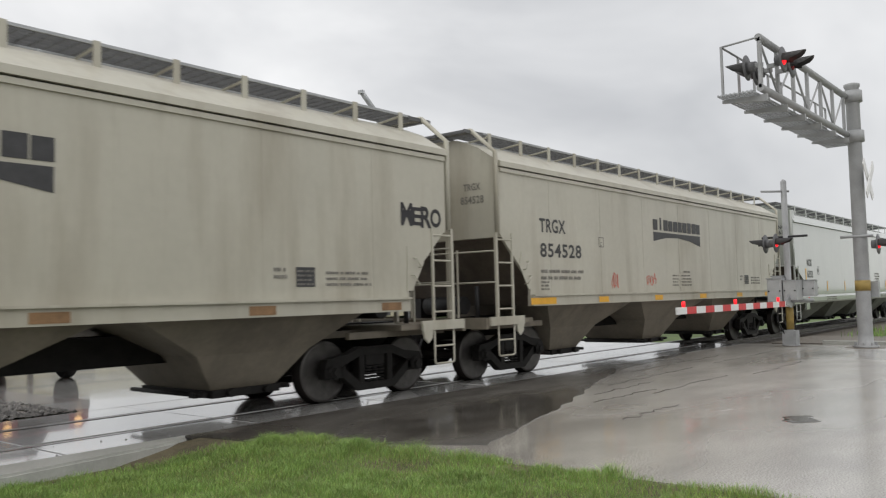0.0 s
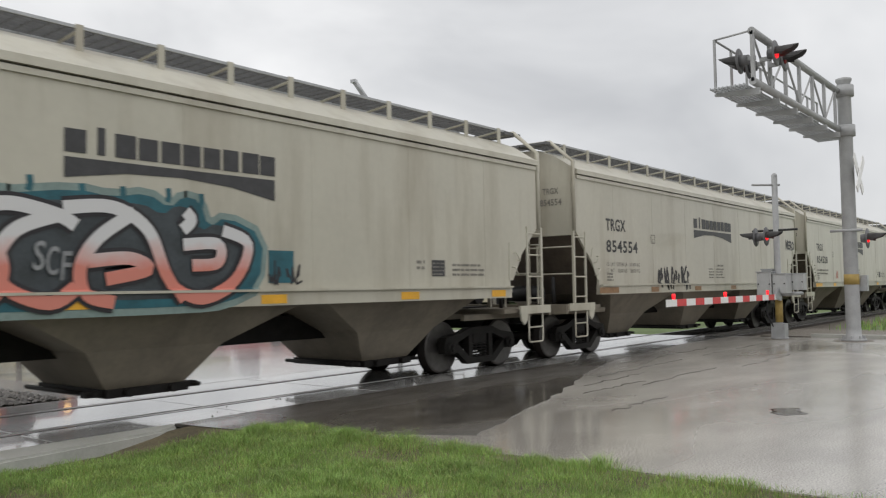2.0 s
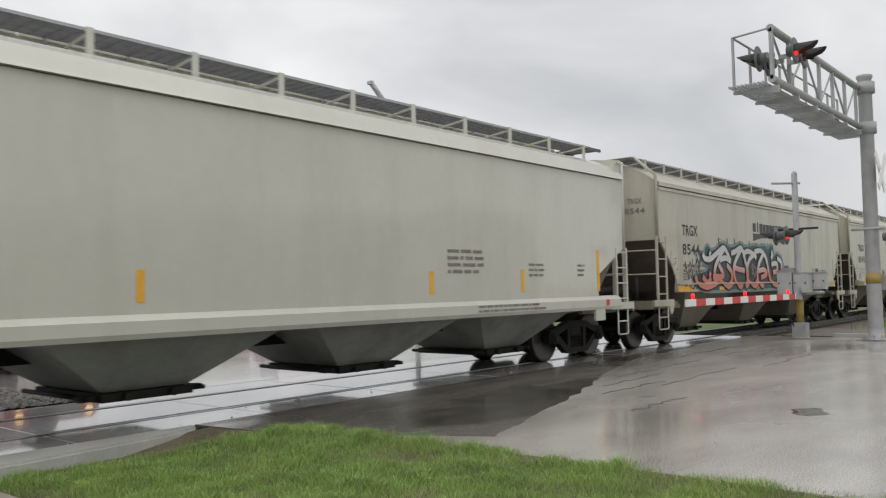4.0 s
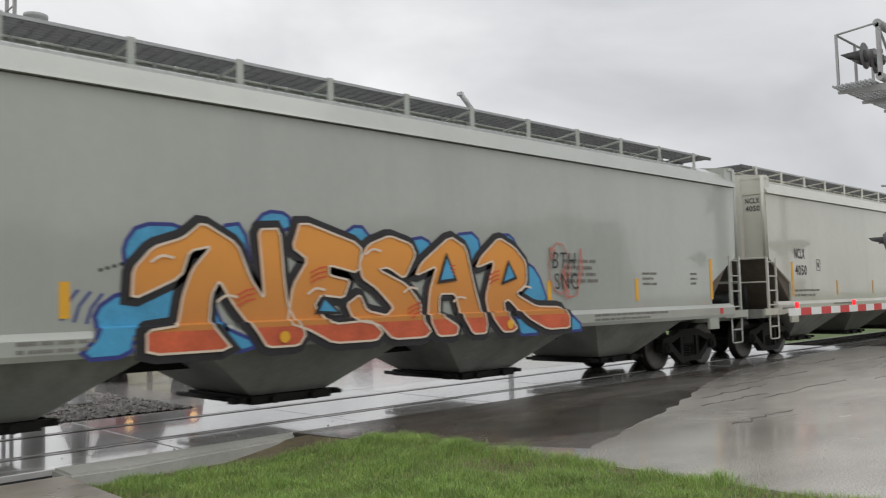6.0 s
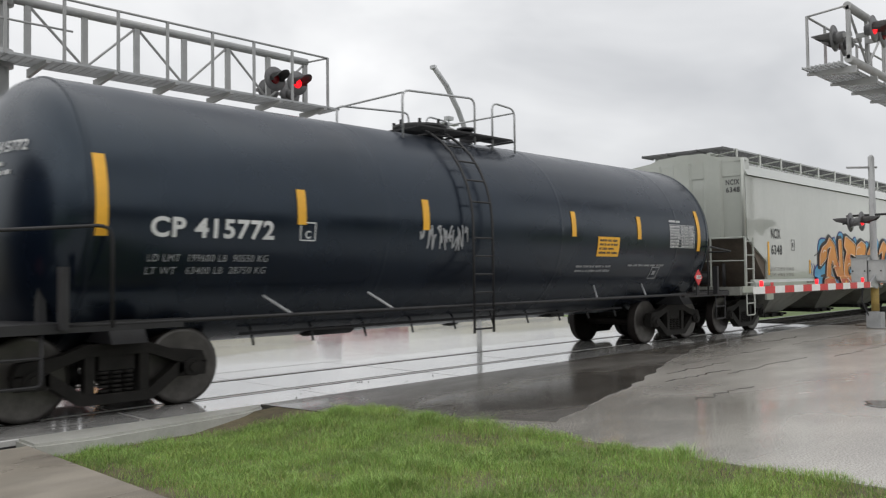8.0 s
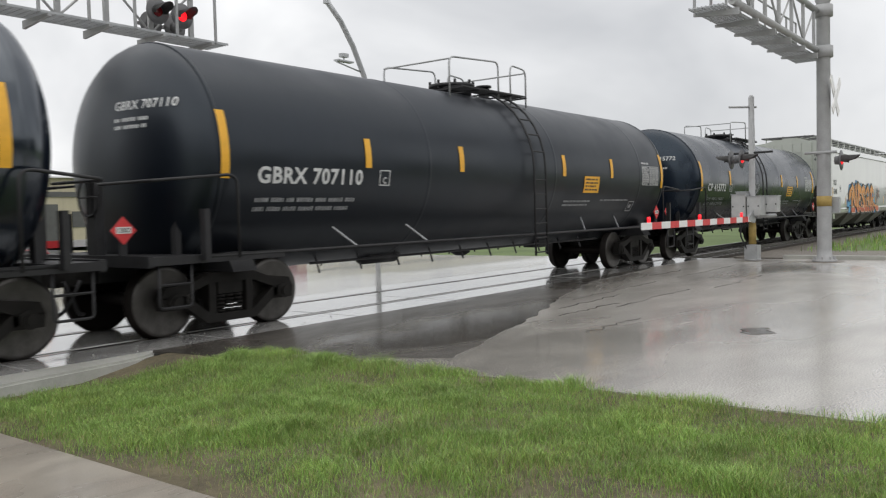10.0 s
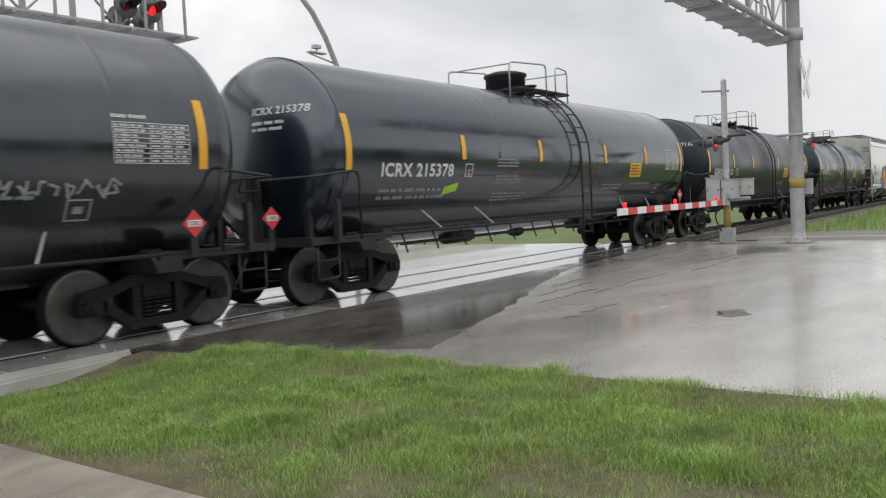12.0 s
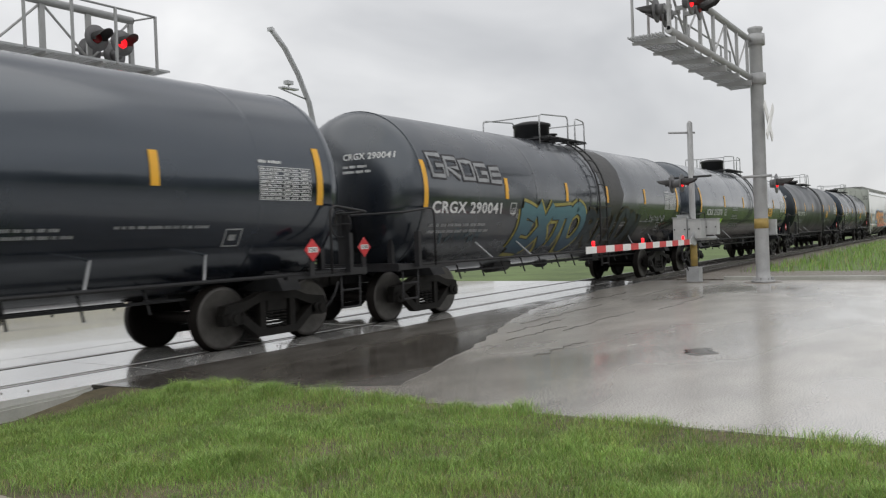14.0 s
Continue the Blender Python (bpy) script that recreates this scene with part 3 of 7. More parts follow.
# ---- covered hoppers ----
def build_hopper(name, label, kind):
    """kind 'ribbed': three bays, arched roof, recessed ends; kind 'long': four bays, deep roof edge."""
    car = thing(name, label, "hopper car", "freight train cars")
    W = 1.60
    if kind == "ribbed":
        half, sill, sz0, sz1, ez, hi = 7.67, 6.72, 1.31, 1.52, 3.765, (7.67, 2.60, 6.75, 1.73)
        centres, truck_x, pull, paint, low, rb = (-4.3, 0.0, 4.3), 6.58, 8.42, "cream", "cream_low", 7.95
    else:
        half, sill, sz0, sz1, ez, hi = 8.85, 8.55, 1.02, 1.28, 3.76, (8.80, 2.28, 7.72, 1.72)
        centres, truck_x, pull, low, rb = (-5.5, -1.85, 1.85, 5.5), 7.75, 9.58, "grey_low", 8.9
        paint = "ivory" if "ivory" in label else "pale_grey"
    X, Z, X2, Z2 = hi
    # side sheets and the roof shell
    outline = [(-half, ez), (half, ez), (X, Z), (X2, Z2), (X2, sz1 - 0.02), (-X2, sz1 - 0.02), (-X2, Z2), (-X, Z)]
    bm = nb()
    for s in (-1, 1):
        prism(bm, outline, "y", s * W, s * (W - 0.05))
    part("side_sheet", bm, paint, car)
    # end sheets above the slope
    for s in (-1, 1):
        bm = nb()
        if kind == "ribbed":
            prism(bm, [(-W + 0.02, Z - 0.05), (W - 0.02, Z - 0.05), (W - 0.02, ez + 0.16), (1.15, 4.19), (0.7, 4.37), (0, 4.41), (-0.7, 4.37), (-1.15, 4.19), (-W + 0.02, ez + 0.16)], "x", s * (half + 0.006), s * (half - 0.16))
            for y in (-0.45, 0.45):
                part("end_post", box(nb(), *sorted((s * (half + 0.008), s * (half + 0.06))), y - 0.035, y + 0.035, 1.1, 4.25), paint, car)
        else:
            wave = [(-W + 0.03, 0), (-1.05, 0), (-1.0, 0.07), (-0.62, 0.07), (-0.55, 0), (-0.25, 0), (-0.2, 0.07), (0.2, 0.07), (0.25, 0), (0.55, 0), (0.62, 0.07), (1.0, 0.07), (1.05, 0), (W - 0.03, 0)]
            pts = [(s * (half - 0.02 + d), y) for y, d in wave] + [(s * (half - 0.30), W - 0.03), (s * (half - 0.30), -W + 0.03)]
            prism(bm, pts, "z", Z, 4.17)
            cap = prism(nb(), [(-W + 0.0, 4.12), (W - 0.0, 4.12), (W - 0.0, 4.19), (0.9, 4.27), (0.0, 4.36), (-0.9, 4.27), (-W + 0.0, 4.19)], "x", s * (half + 0.005), s * (half - 0.16))
            part("end_cap", cap, paint, car)
        part("end_sheet", bm, paint, car)
        # slope sheet that falls inward to the first bay, its shade put into the colour
        xb = abs(centres[0]) + 1.25
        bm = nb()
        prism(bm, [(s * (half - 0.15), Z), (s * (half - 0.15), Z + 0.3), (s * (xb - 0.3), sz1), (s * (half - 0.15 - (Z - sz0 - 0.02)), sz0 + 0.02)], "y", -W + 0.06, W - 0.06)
        part("slope_sheet", bm, "under_shade", car)
    # roof
    bm = nb()
    if kind == "ribbed":
        roof = [(-W - 0.055, ez + 0.035), (-W - 0.05, ez + 0.13), (-1.48, ez + 0.22), (-1.15, 4.20), (-0.7, 4.38), (0, 4.42), (0.7, 4.38), (1.15, 4.20), (1.48, ez + 0.22), (W + 0.05, ez + 0.13), (W + 0.055, ez + 0.035)]
    else:
        roof = [(-W - 0.07, ez + 0.01), (-W - 0.04, ez + 0.05), (-1.50, ez + 0.28), (-1.2, 4.18), (-0.6, 4.36), (0, 4.40), (0.6, 4.36), (1.2, 4.18), (1.50, ez + 0.28), (W + 0.04, ez + 0.05), (W + 0.07, ez + 0.01)]
    prism(bm, roof, "x", -half, half)
    part("roof", bm, paint, car)
    if kind == "ribbed":
        bm = nb()
        for s in (-1, 1):
            box(bm, -half + 0.02, half - 0.02, s * W - 0.03, s * W + 0.03, ez - 0.055, ez + 0.012)
        part("roof_chord", bm, paint, car)
        for k in range(7):
            x = -6.0 + 2.0 * k
            bm = nb()
            box(bm, x - 0.02, x + 0.02, -W - 0.003, -W, sz1, ez - 0.06)
            part("side_seam", bm, paint, car)
    # hatch trough and covers on the roof
    bm = nb()
    n_hatch = 8 if kind == "ribbed" else 10
    part("hatch_coaming", box(nb(), -half + 0.7, half - 0.7, -0.42, 0.42, 4.28, 4.46), paint, car)
    for k in range(n_hatch):
        w = (2 * half - 1.6) / n_hatch
        x = -half + 0.8 + w * k
        b = nb()
        prism(b, [(-0.44, 4.46), (-0.44, 4.49), (-0.25, 4.53), (0.25, 4.53), (0.44, 4.49), (0.44, 4.46)], "x", x + 0.02, x + w - 0.02)
        cover = part("hatch_cover", b, "galv" if kind == "ribbed" else paint, car)
        for e in (0.18, 0.82):
            for y in (-0.47, 0.47):
                b = rod(nb(), (x + w * e, y, 4.40), (x + w * e, y, 4.60), 0.022, 6)
                rod(b, (x + w * e - 0.06, y, 4.595), (x + w * e + 0.06, y, 4.595), 0.018, 6)
                part("hatch_latch", b, "galv", cover)
    bm.free()
    # walkway on the roof with its posts
    for s in (-1, 1):
        running_board(car, rb - 0.5, s * 0.50, s * 1.06, 4.50, "grate")
        b = nb()
        box(b, -rb + 0.5, rb - 0.5, s * 1.08 - 0.012, s * 1.08 + 0.012, 4.475, 4.51)
        part("walkway_edge", b, "galv", car)
        n = 15 if kind == "ribbed" else 13
        for k in range(n):
            x = (-1 + 2 * k / (n - 1)) * (rb - 0.75)
            b = nb()
            box(b, x - 0.045, x + 0.045, s * 1.10 - 0.008, s * 1.10 + 0.012, 4.13, 4.52)
            rod(b, (x, s * 1.08, 4.46), (x, s * 0.5, 4.40), 0.018, 6)
            part("walkway_post", b, paint, car)
    for s in (-1, 1):
        b = nb()
        for k in range(6):
            x = s * (rb - 0.5 + 0.09 * k)
            box(b, x - 0.012, x + 0.012, -1.06, 1.06, 4.46, 4.50)
        for y in (-1.08, -0.4, 0.4, 1.08):
            box(b, *sorted((s * (rb - 0.55), s * rb)), y - 0.02, y + 0.02, 4.44, 4.50)
        tagged(part("end_walkway", b, "grate", car), kind="stuff")
        for q in (-1, 1):
            b = nb()
            xx = s * (half + 0.07)
            if kind == "ribbed":
                pipe(b, [(xx, q * 0.0, 4.50), (xx, q * 1.08, 4.50), (xx, q * (W + 0.0), 4.05), (xx, q * W, Z)], 0.05, 4)
            else:
                pipe(b, [(xx - s * 0.02, q * (W - 0.03), 4.17), (xx - s * 0.02, q * (W - 0.03), Z)], 0.045, 4)
            part("corner_post", b, paint, car)
    # sill
    for s in (-1, 1):
        bm = nb()
        if kind == "ribbed":
            box(bm, -sill, sill, *sorted((s * (W - 0.08), s * (W + 0.05))), sz0, sz1)
            box(bm, -sill, sill, *sorted((s * (W - 0.08), s * (W + 0.09))), sz1 - 0.03, sz1)
        else:
            prism(bm, [(s * (W - 0.06), sz0), (s * (W + 0.04), sz0), (s * (W + 0.07), sz0 + 0.06), (s * (W + 0.07), sz1 - 0.06), (s * (W - 0.01), sz1 + 0.02), (s * (W - 0.06), sz1 + 0.02)], "x", -sill, sill)
        part("side_sill", bm, paint, car)
    # centre sill and bays
    part("centre_sill", box(nb(), -pull + 0.4, pull - 0.4, -0.25, 0.25, 0.74, 1.12), "truck", car)
    for c in centres:
        b = nb()
        if kind == "ribbed":
            rings = [(0.52, 0.76, 0.36), (0.92, 1.05, 0.84), (2.15, W - 0.06, sz0 + 0.12)]
        else:
            rings = [(0.56, 0.76, 0.38), (1.70, W - 0.07, sz0 + 0.10)]
        limit = (5.0, 5.35, 6.1) if kind == "ribbed" else (6.4, 7.0)
        loops = [[b.verts.new((max(-lim, min(lim, c + e * hx)), f * hy, z)) for e, f in ((-1, -1), (1, -1), (1, 1), (-1, 1))] for (hx, hy, z), lim in zip(rings, limit)]
        b.faces.new(loops[0][::-1])
        b.faces.new(loops[-1])
        for lo, up in zip(loops, loops[1:]):
            for i in range(4):
                b.faces.new((lo[i], lo[(i + 1) % 4], up[(i + 1) % 4], up[i]))
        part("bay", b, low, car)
        b = nb()
        g = 0.55 if kind == "ribbed" else 0.60
        box(b, c - g, c + g, -0.84, 0.84, 0.27, 0.37)
        for e in (-1, 1):
            box(b, c + e * (g + 0.10) - 0.10, c + e * (g + 0.10) + 0.10, -0.74, -0.60, 0.29, 0.36)
            rod(b, (c + e * (g + 0.14), -0.86, 0.33), (c + e * (g + 0.14), 0.86, 0.33), 0.03, 8)
            rod(b, (c + e * 0.3, -0.84, 0.32), (c + e * 0.3, -0.92, 0.32), 0.05, 8)
        part("outlet_gate", b, "truck", car)
    # ends: platform, ladders, steps, brake gear, couplers
    for s in (-1, 1):
        xo, xi = (7.80, 7.32) if kind == "ribbed" else (8.93, 8.50)
        b = nb()
        box(b, *sorted((s * (sill - 0.1), s * (xo + 0.25))), -W + 0.05, W - 0.05, 1.02, 1.10)
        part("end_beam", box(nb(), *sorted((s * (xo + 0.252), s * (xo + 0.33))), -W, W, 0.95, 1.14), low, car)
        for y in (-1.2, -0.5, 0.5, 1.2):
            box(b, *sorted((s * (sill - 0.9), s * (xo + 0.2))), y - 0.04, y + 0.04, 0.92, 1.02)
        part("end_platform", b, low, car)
        for q in (-1, 1):
            side_ladder(car, s * xo, s * xi, q * W, 1.0, Z + 0.02, 4, paint)
            sill_steps(car, s * xo, s * xi, q * (W + 0.01), 0.47, 1.02, paint)
            b = nb()
            box(b, *sorted((s * (xi - 0.3), s * (xo + 0.25))), *sorted((q * W, q * (W + 0.04))), 1.0, 1.15)
            if kind == "ribbed":
                plate = prism(nb(), [(s * 7.02, 2.30), (s * 6.72, 2.30), (s * 6.70, 1.62), (s * 6.82, 1.62), (s * 7.10, 2.05)], "y", q * W, q * (W + 0.014))
                part("gusset_plate", plate, paint, car)
                for dx, dz in ((6.86, 2.12), (6.80, 1.86)):
                    part("grab_iron", pipe(nb(), [(s * dx, q * W, dz), (s * dx, q * (W + 0.07), dz), (s * (dx + 0.12), q * (W + 0.07), dz - 0.14), (s * (dx + 0.12), q * W, dz - 0.14)], 0.012, 6), paint, car)
                prism(b, [(s * (xi - 0.02), 1.15), (s * (xi - 0.32), 1.15), (s * (xi - 0.26), 0.88), (s * (xi - 0.17), 0.80), (s * (xi - 0.08), 0.88)], "y", q * W, q * (W + 0.035))
                rod(b, (s * (xi - 0.17), q * (W + 0.034), 0.93), (s * (xi - 0.17), q * (W + 0.037), 0.93), 0.045, 10)
            else:
                box(b, *sorted((s * (xi - 1.0), s * (xi - 0.62))), *sorted((q * W, q * (W + 0.05))), 0.80, 1.02)
            part("jacking_plate", b, paint, car)
        b = nb()
        for z in (1.75, 2.30):
            rod(b, (s * (xo + 0.02), -W, z), (s * (xo + 0.02), W, z), 0.016, 6)
        for y in (-0.75, 0.75):
            rod(b, (s * (xo + 0.02), y, 1.1), (s * (xo + 0.02), y, 2.35), 0.022, 6)
        part("end_handrail", b, paint, car)
        b = nb()
        rod(b, (s * (xo - 0.5), -0.5, 1.35), (s * (xo - 0.5), 0.4, 1.35), 0.17, 14)
        box(b, *sorted((s * (xo - 0.8), s * (xo - 0.45))), 0.55, 0.85, 1.1, 1.5)
        rod(b, (s * (xo - 0.35), -0.9, 1.1), (s * (xo - 0.35), -0.9, 1.7), 0.04, 8)
        part("brake_gear", b, "black_iron", car)
        coupler(car, s * pull, s)
        add_truck(car, s * truck_x)
    return car


def hopper_skin(kind):
    if kind == "ribbed":
        return lambda z: -1.60 if z > 1.53 else -1.65
    return lambda z: -1.60 if z > 1.32 else -1.67


def spell(bm, mat, car):
    """Painted writing split into its letters, each a part."""
    left = set(bm.faces)
    while left:
        todo, group = [left.pop()], []
        while todo:
            f = todo.pop()
            group.append(f)
            for e in f.edges:
                for g in e.link_faces:
                    if g in left:
                        left.remove(g)
                        todo.append(g)
        one, seen = nb(), {}
        for f in group:
            for v in f.verts:
                if v not in seen:
                    seen[v] = one.verts.new(v.co)
            one.faces.new([seen[v] for v in f.verts])
        ob = part("letter", one, mat, car)
    bm.free()
    return ob


def mark(car, name, bm, x, z, mat, skin, proud=0.005, cuts=0.0, label=""):
    bm = lay(bm, x, z, skin, proud, cuts)
    if name != "lettering":
        return part(name, bm, mat, car, label)
    return spell(bm, mat, car)


def strips(car, xs, z, w, h, mat, skin):
    for x in xs:
        mark(car, "reflector", box(nb(), -w / 2, w / 2, -0.002, 0, 0, h), x, z, mat, skin)


def fine_print(car, rows, width, row_h, gap, seed, x, z, mat, skin, proud=0.006):
    """A block of writing too small to read, on the car's near side."""
    return tagged(mark(car, "fine_print", word_bars(rows, width, row_h, gap, seed), x, z, mat, skin, proud), kind="stuff")


def grain_logo(car, x, z, skin):
    """The owner's mark: a row of plain blocks over a swept wedge."""
    bm = nb()
    for k, (w, h) in enumerate(((0.24, 0.25), (0.09, 0.30), (0.25, 0.26), (0.24, 0.25), (0.25, 0.25), (0.24, 0.25), (0.24, 0.25), (0.23, 0.26), (0.26, 0.26), (0.24, 0.25))):
        x0 = k * 0.283 + (0.08 if k == 1 else 0.0)
        box(bm, x0, x0 + w, -0.002, 0, 0, h)
    mark(car, "logo", bm, x, z, "dark_letter", skin, label="owner's mark drawn as plain grey blocks")
    bm = nb()
    prism(bm, [(0.0, -0.09), (0.7, 0.01), (1.4, 0.03), (2.1, -0.02), (2.78, -0.14), (2.78, 0.13), (0, 0.13)], "y", -0.002, 0)
    mark(car, "logo", bm, x, z - 0.18, "dark_letter", skin)


def ribbed_marks(car, number, strip_mat, seed, load=()):
    sk = hopper_skin("ribbed")
    mark(car, "lettering", glyphs("TRGX", 0.94, 0.27), -6.38, 2.69, "dark_letter", sk)
    mark(car, "lettering", glyphs(number, 0.256 * len(number), 0.27), -6.38, 2.22, "dark_letter", sk)
    for z, words in zip((1.92, 1.78), load):
        mark(car, "lettering", glyphs(words, 1.62, 0.085, 0.0), -6.38, z, "faint_letter", sk)
    if not load:
        fine_print(car, 2, 1.6, 0.065, 0.06, seed, -6.38, 1.80, "faint_letter", sk)
    fine_print(car, 3, 0.3, 0.04, 0.025, seed + 1, -6.38, 1.60, "faint_letter", sk)
    fine_print(car, 1, 0.42, 0.05, 0.03, seed + 6, 0.20, 1.98, "faint_letter", sk)
    fine_print(car, 4, 0.36, 0.032, 0.045, seed + 2, -0.47, 1.66, "faint_letter", sk)
    fine_print(car, 4, 0.62, 0.032, 0.045, seed + 7, 0.06, 1.66, "faint_letter", sk)
    fine_print(car, 3, 0.9, 0.04, 0.04, seed + 3, 5.05, 1.70, "faint_letter", sk)
    fine_print(car, 2, 0.22, 0.05, 0.04, seed + 5, 4.15, 1.80, "faint_letter", sk)
    mark(car, "notice_panel", box(nb(), 0, 0.33, -0.002, 0, 0, 0.26), 4.52, 1.69, "dark_letter", sk)
    fine_print(car, 4, 0.29, 0.028, 0.03, seed + 8, 4.54, 1.71, "faint_letter", sk, 0.008)
    bm = nb()
    for a in ((0, 0.22, 0, 0.016), (0, 0.22, 0.194, 0.21), (0, 0.016, 0, 0.21), (0.204, 0.22, 0, 0.21)):
        box(bm, a[0], a[1], -0.002, 0, a[2], a[3])
    mark(car, "stencil_box", bm, -4.11, 2.48, "faint_letter", sk)
    mark(car, "lettering", glyphs("C", 0.07, 0.09), -4.04, 2.50, "faint_letter", sk)
    grain_logo(car, -1.45, 2.98, sk)
    strips(car, (-6.38,), 1.335, 0.88, 0.125, strip_mat, sk)
    strips(car, (-4.05, -1.39, 1.27, 3.93, 6.3), 1.335, 0.42, 0.115, strip_mat, sk)
    # the number repeated on the end sheet that trails
    bm = glyphs("TRGX", 0.38, 0.13)
    b2 = glyphs(number, 0.52, 0.14)
    for b, z in ((bm, 3.42), (b2, 3.18)):
        wide = max(v.co.x for v in b.verts)
        for v in b.verts:
            v.co = (-7.684, -1.02 + wide / 2 - v.co.x, z + v.co.z)
        spell(b, "faint_letter", car)


def long_marks(car, mark_text, number, seed, load=()):
    sk = hopper_skin("long")
    mark(car, "lettering", glyphs(mark_text, 0.58, 0.25), -7.45, 2.30, "dark_letter", sk)
    mark(car, "lettering", glyphs(number, 0.66, 0.25), -7.45, 1.90, "dark_letter", sk)
    if load:
        for z, words in zip((1.50, 1.36), load):
            mark(car, "lettering", glyphs(words, 1.45, 0.085, 0.0), -7.52, z, "faint_letter", sk)
    else:
        fine_print(car, 2, 1.5, 0.055, 0.06, seed, -7.52, 1.40, "faint_letter", sk)
    for words, w, z in ((mark_text, 0.34, 3.56), (number, 0.34, 3.38)):
        bm = glyphs(words, w, 0.13)
        for v in bm.verts:
            v.co = (-8.838, -1.12 - v.co.x, z + v.co.z)
        spell(bm, "dark_letter", car)
    fine_print(car, 1, 0.9, 0.045, 0.05, seed + 1, -8.4, 1.12, "faint_letter", sk)
    fine_print(car, 2, 1.5, 0.04, 0.035, seed + 2, -5.4, 1.10, "faint_letter", sk)
    fine_print(car, 2, 2.3, 0.04, 0.035, seed + 3, 3.6, 1.10, "faint_letter", sk)
    fine_print(car, 4, 0.95, 0.06, 0.05, seed + 4, 2.9, 1.75, "faint_letter", sk)
    fine_print(car, 3, 0.5, 0.045, 0.05, seed + 5, 5.2, 1.7, "faint_letter", sk)
    fine_print(car, 3, 0.3, 0.045, 0.05, seed + 6, 6.9, 1.7, "faint_letter", sk)
    for x, z0, h in ((-7.62, 1.40, 0.82), (7.72, 1.40, 0.82), (-4.95, 1.42, 0.36), (5.0, 1.42, 0.40), (-2.4, 1.42, 0.36), (2.5, 1.42, 0.36)):
        mark(car, "reflector", box(nb(), -0.05, 0.05, -0.002, 0, 0, h), x, z0, "yellow", sk)
    mark(car, "placard", box(nb(), 0, 0.17, -0.002, 0, 0, 0.12), -7.72, 1.10, "red_paint", sk)
    mark(car, "placard", box(nb(), 0, 0.13, -0.002, 0, 0, 0.12), 7.9, 1.10, "red_paint", sk)
    bm = nb()
    for a in ((0, 0.22, 0, 0.015), (0, 0.22, 0.265, 0.28), (0, 0.015, 0, 0.28), (0.205, 0.22, 0, 0.28), (0.08, 0.14, 0.08, 0.2)):
        box(bm, a[0], a[1], -0.002, 0, a[2], a[3])
    mark(car, "stencil_box", bm, -6.2, 2.02, "dark_letter", sk)


STROKES = {
    "N": [[(0.16, 0.0), (0.26, 0.5), (0.34, 0.96)], [(0.30, 0.96), (0.55, 0.5), (0.80, 0.02)], [(0.82, 0.0), (0.84, 0.45), (0.86, 0.92)], [(0.34, 0.92), (0.12, 0.78), (-0.05, 0.45)]],
    "E": [[(0.30, 0.0), (0.36, 0.5), (0.30, 0.98)], [(0.25, 0.95), (0.6, 0.88), (0.98, 0.76)], [(0.35, 0.52), (0.85, 0.46)], [(0.28, 0.08), (0.6, 0.06), (1.02, 0.02)]],
    "S": [[(0.92, 0.62), (0.86, 0.84), (0.58, 0.95), (0.28, 0.80), (0.30, 0.60), (0.60, 0.42), (0.80, 0.24), (0.62, 0.05), (0.12, 0.04)]],
    "A": [[(0.08, 0.0), (0.28, 0.5), (0.50, 0.99)], [(0.48, 0.99), (0.70, 0.5), (0.90, 0.0)], [(0.22, 0.36), (0.80, 0.36)]],
    "R": [[(0.24, 0.0), (0.26, 0.5), (0.34, 0.96)], [(0.30, 0.95), (0.70, 0.88), (0.84, 0.68), (0.66, 0.50), (0.34, 0.46)], [(0.45, 0.48), (0.75, 0.22), (1.10, 0.04)], [(0.34, 0.94), (0.10, 0.70)]],
    "C": [[(0.95, 0.80), (0.60, 0.96), (0.26, 0.72), (0.20, 0.34), (0.46, 0.04), (0.90, 0.10)]],
    "X": [[(0.05, 0.0), (0.5, 0.5), (0.92, 0.98)], [(0.08, 0.98), (0.5, 0.5), (0.98, 0.0)]],
    "T": [[(0.0, 0.90), (0.5, 0.92), (1.0, 0.96)], [(0.55, 0.92), (0.50, 0.0)]],
    "O": [[(0.5, 0.98), (0.15, 0.80), (0.06, 0.45), (0.28, 0.05), (0.66, 0.04), (0.92, 0.45), (0.82, 0.82), (0.46, 0.98)]],
    "I": [[(0.5, 0.0), (0.5, 0.98)]],
}


def stroke_layer(word, x, z, w, h, thick, dx=0.0, dz=0.0):
    """All the brush strokes of a word at one thickness, each a hair above the last."""
    bm = nb()
    step, n = w / len(word), 0
    for i, ch in enumerate(word):
        hi = h
        for line in STROKES[ch]:
            pts = [(x + dx + (i - 0.05 + 1.10 * p[0]) * step, z + dz + p[1] * hi) for p in line]
            soft = []
            for k in range(len(pts) - 1):
                p0, p1, p2, p3 = pts[max(k - 1, 0)], pts[k], pts[k + 1], pts[min(k + 2, len(pts) - 1)]
                for q in range(5):
                    t = q / 5
                    soft.append(tuple(0.5 * (2 * p1[j] + (p2[j] - p0[j]) * t + (2 * p0[j] - 5 * p1[j] + 4 * p2[j] - p3[j]) * t * t + (3 * p1[j] - p0[j] - 3 * p2[j] + p3[j]) * t ** 3) for j in (0, 1)))
            r = ribbon(soft + [pts[-1]], thick)
            for v in r.verts:
                v.co.y -= 0.0003 * n
            n += 1
            me = bpy.data.meshes.new("stroke")
            r.to_mesh(me)
            r.free()
            bm.from_mesh(me)
            bpy.data.meshes.remove(me)
    return bm


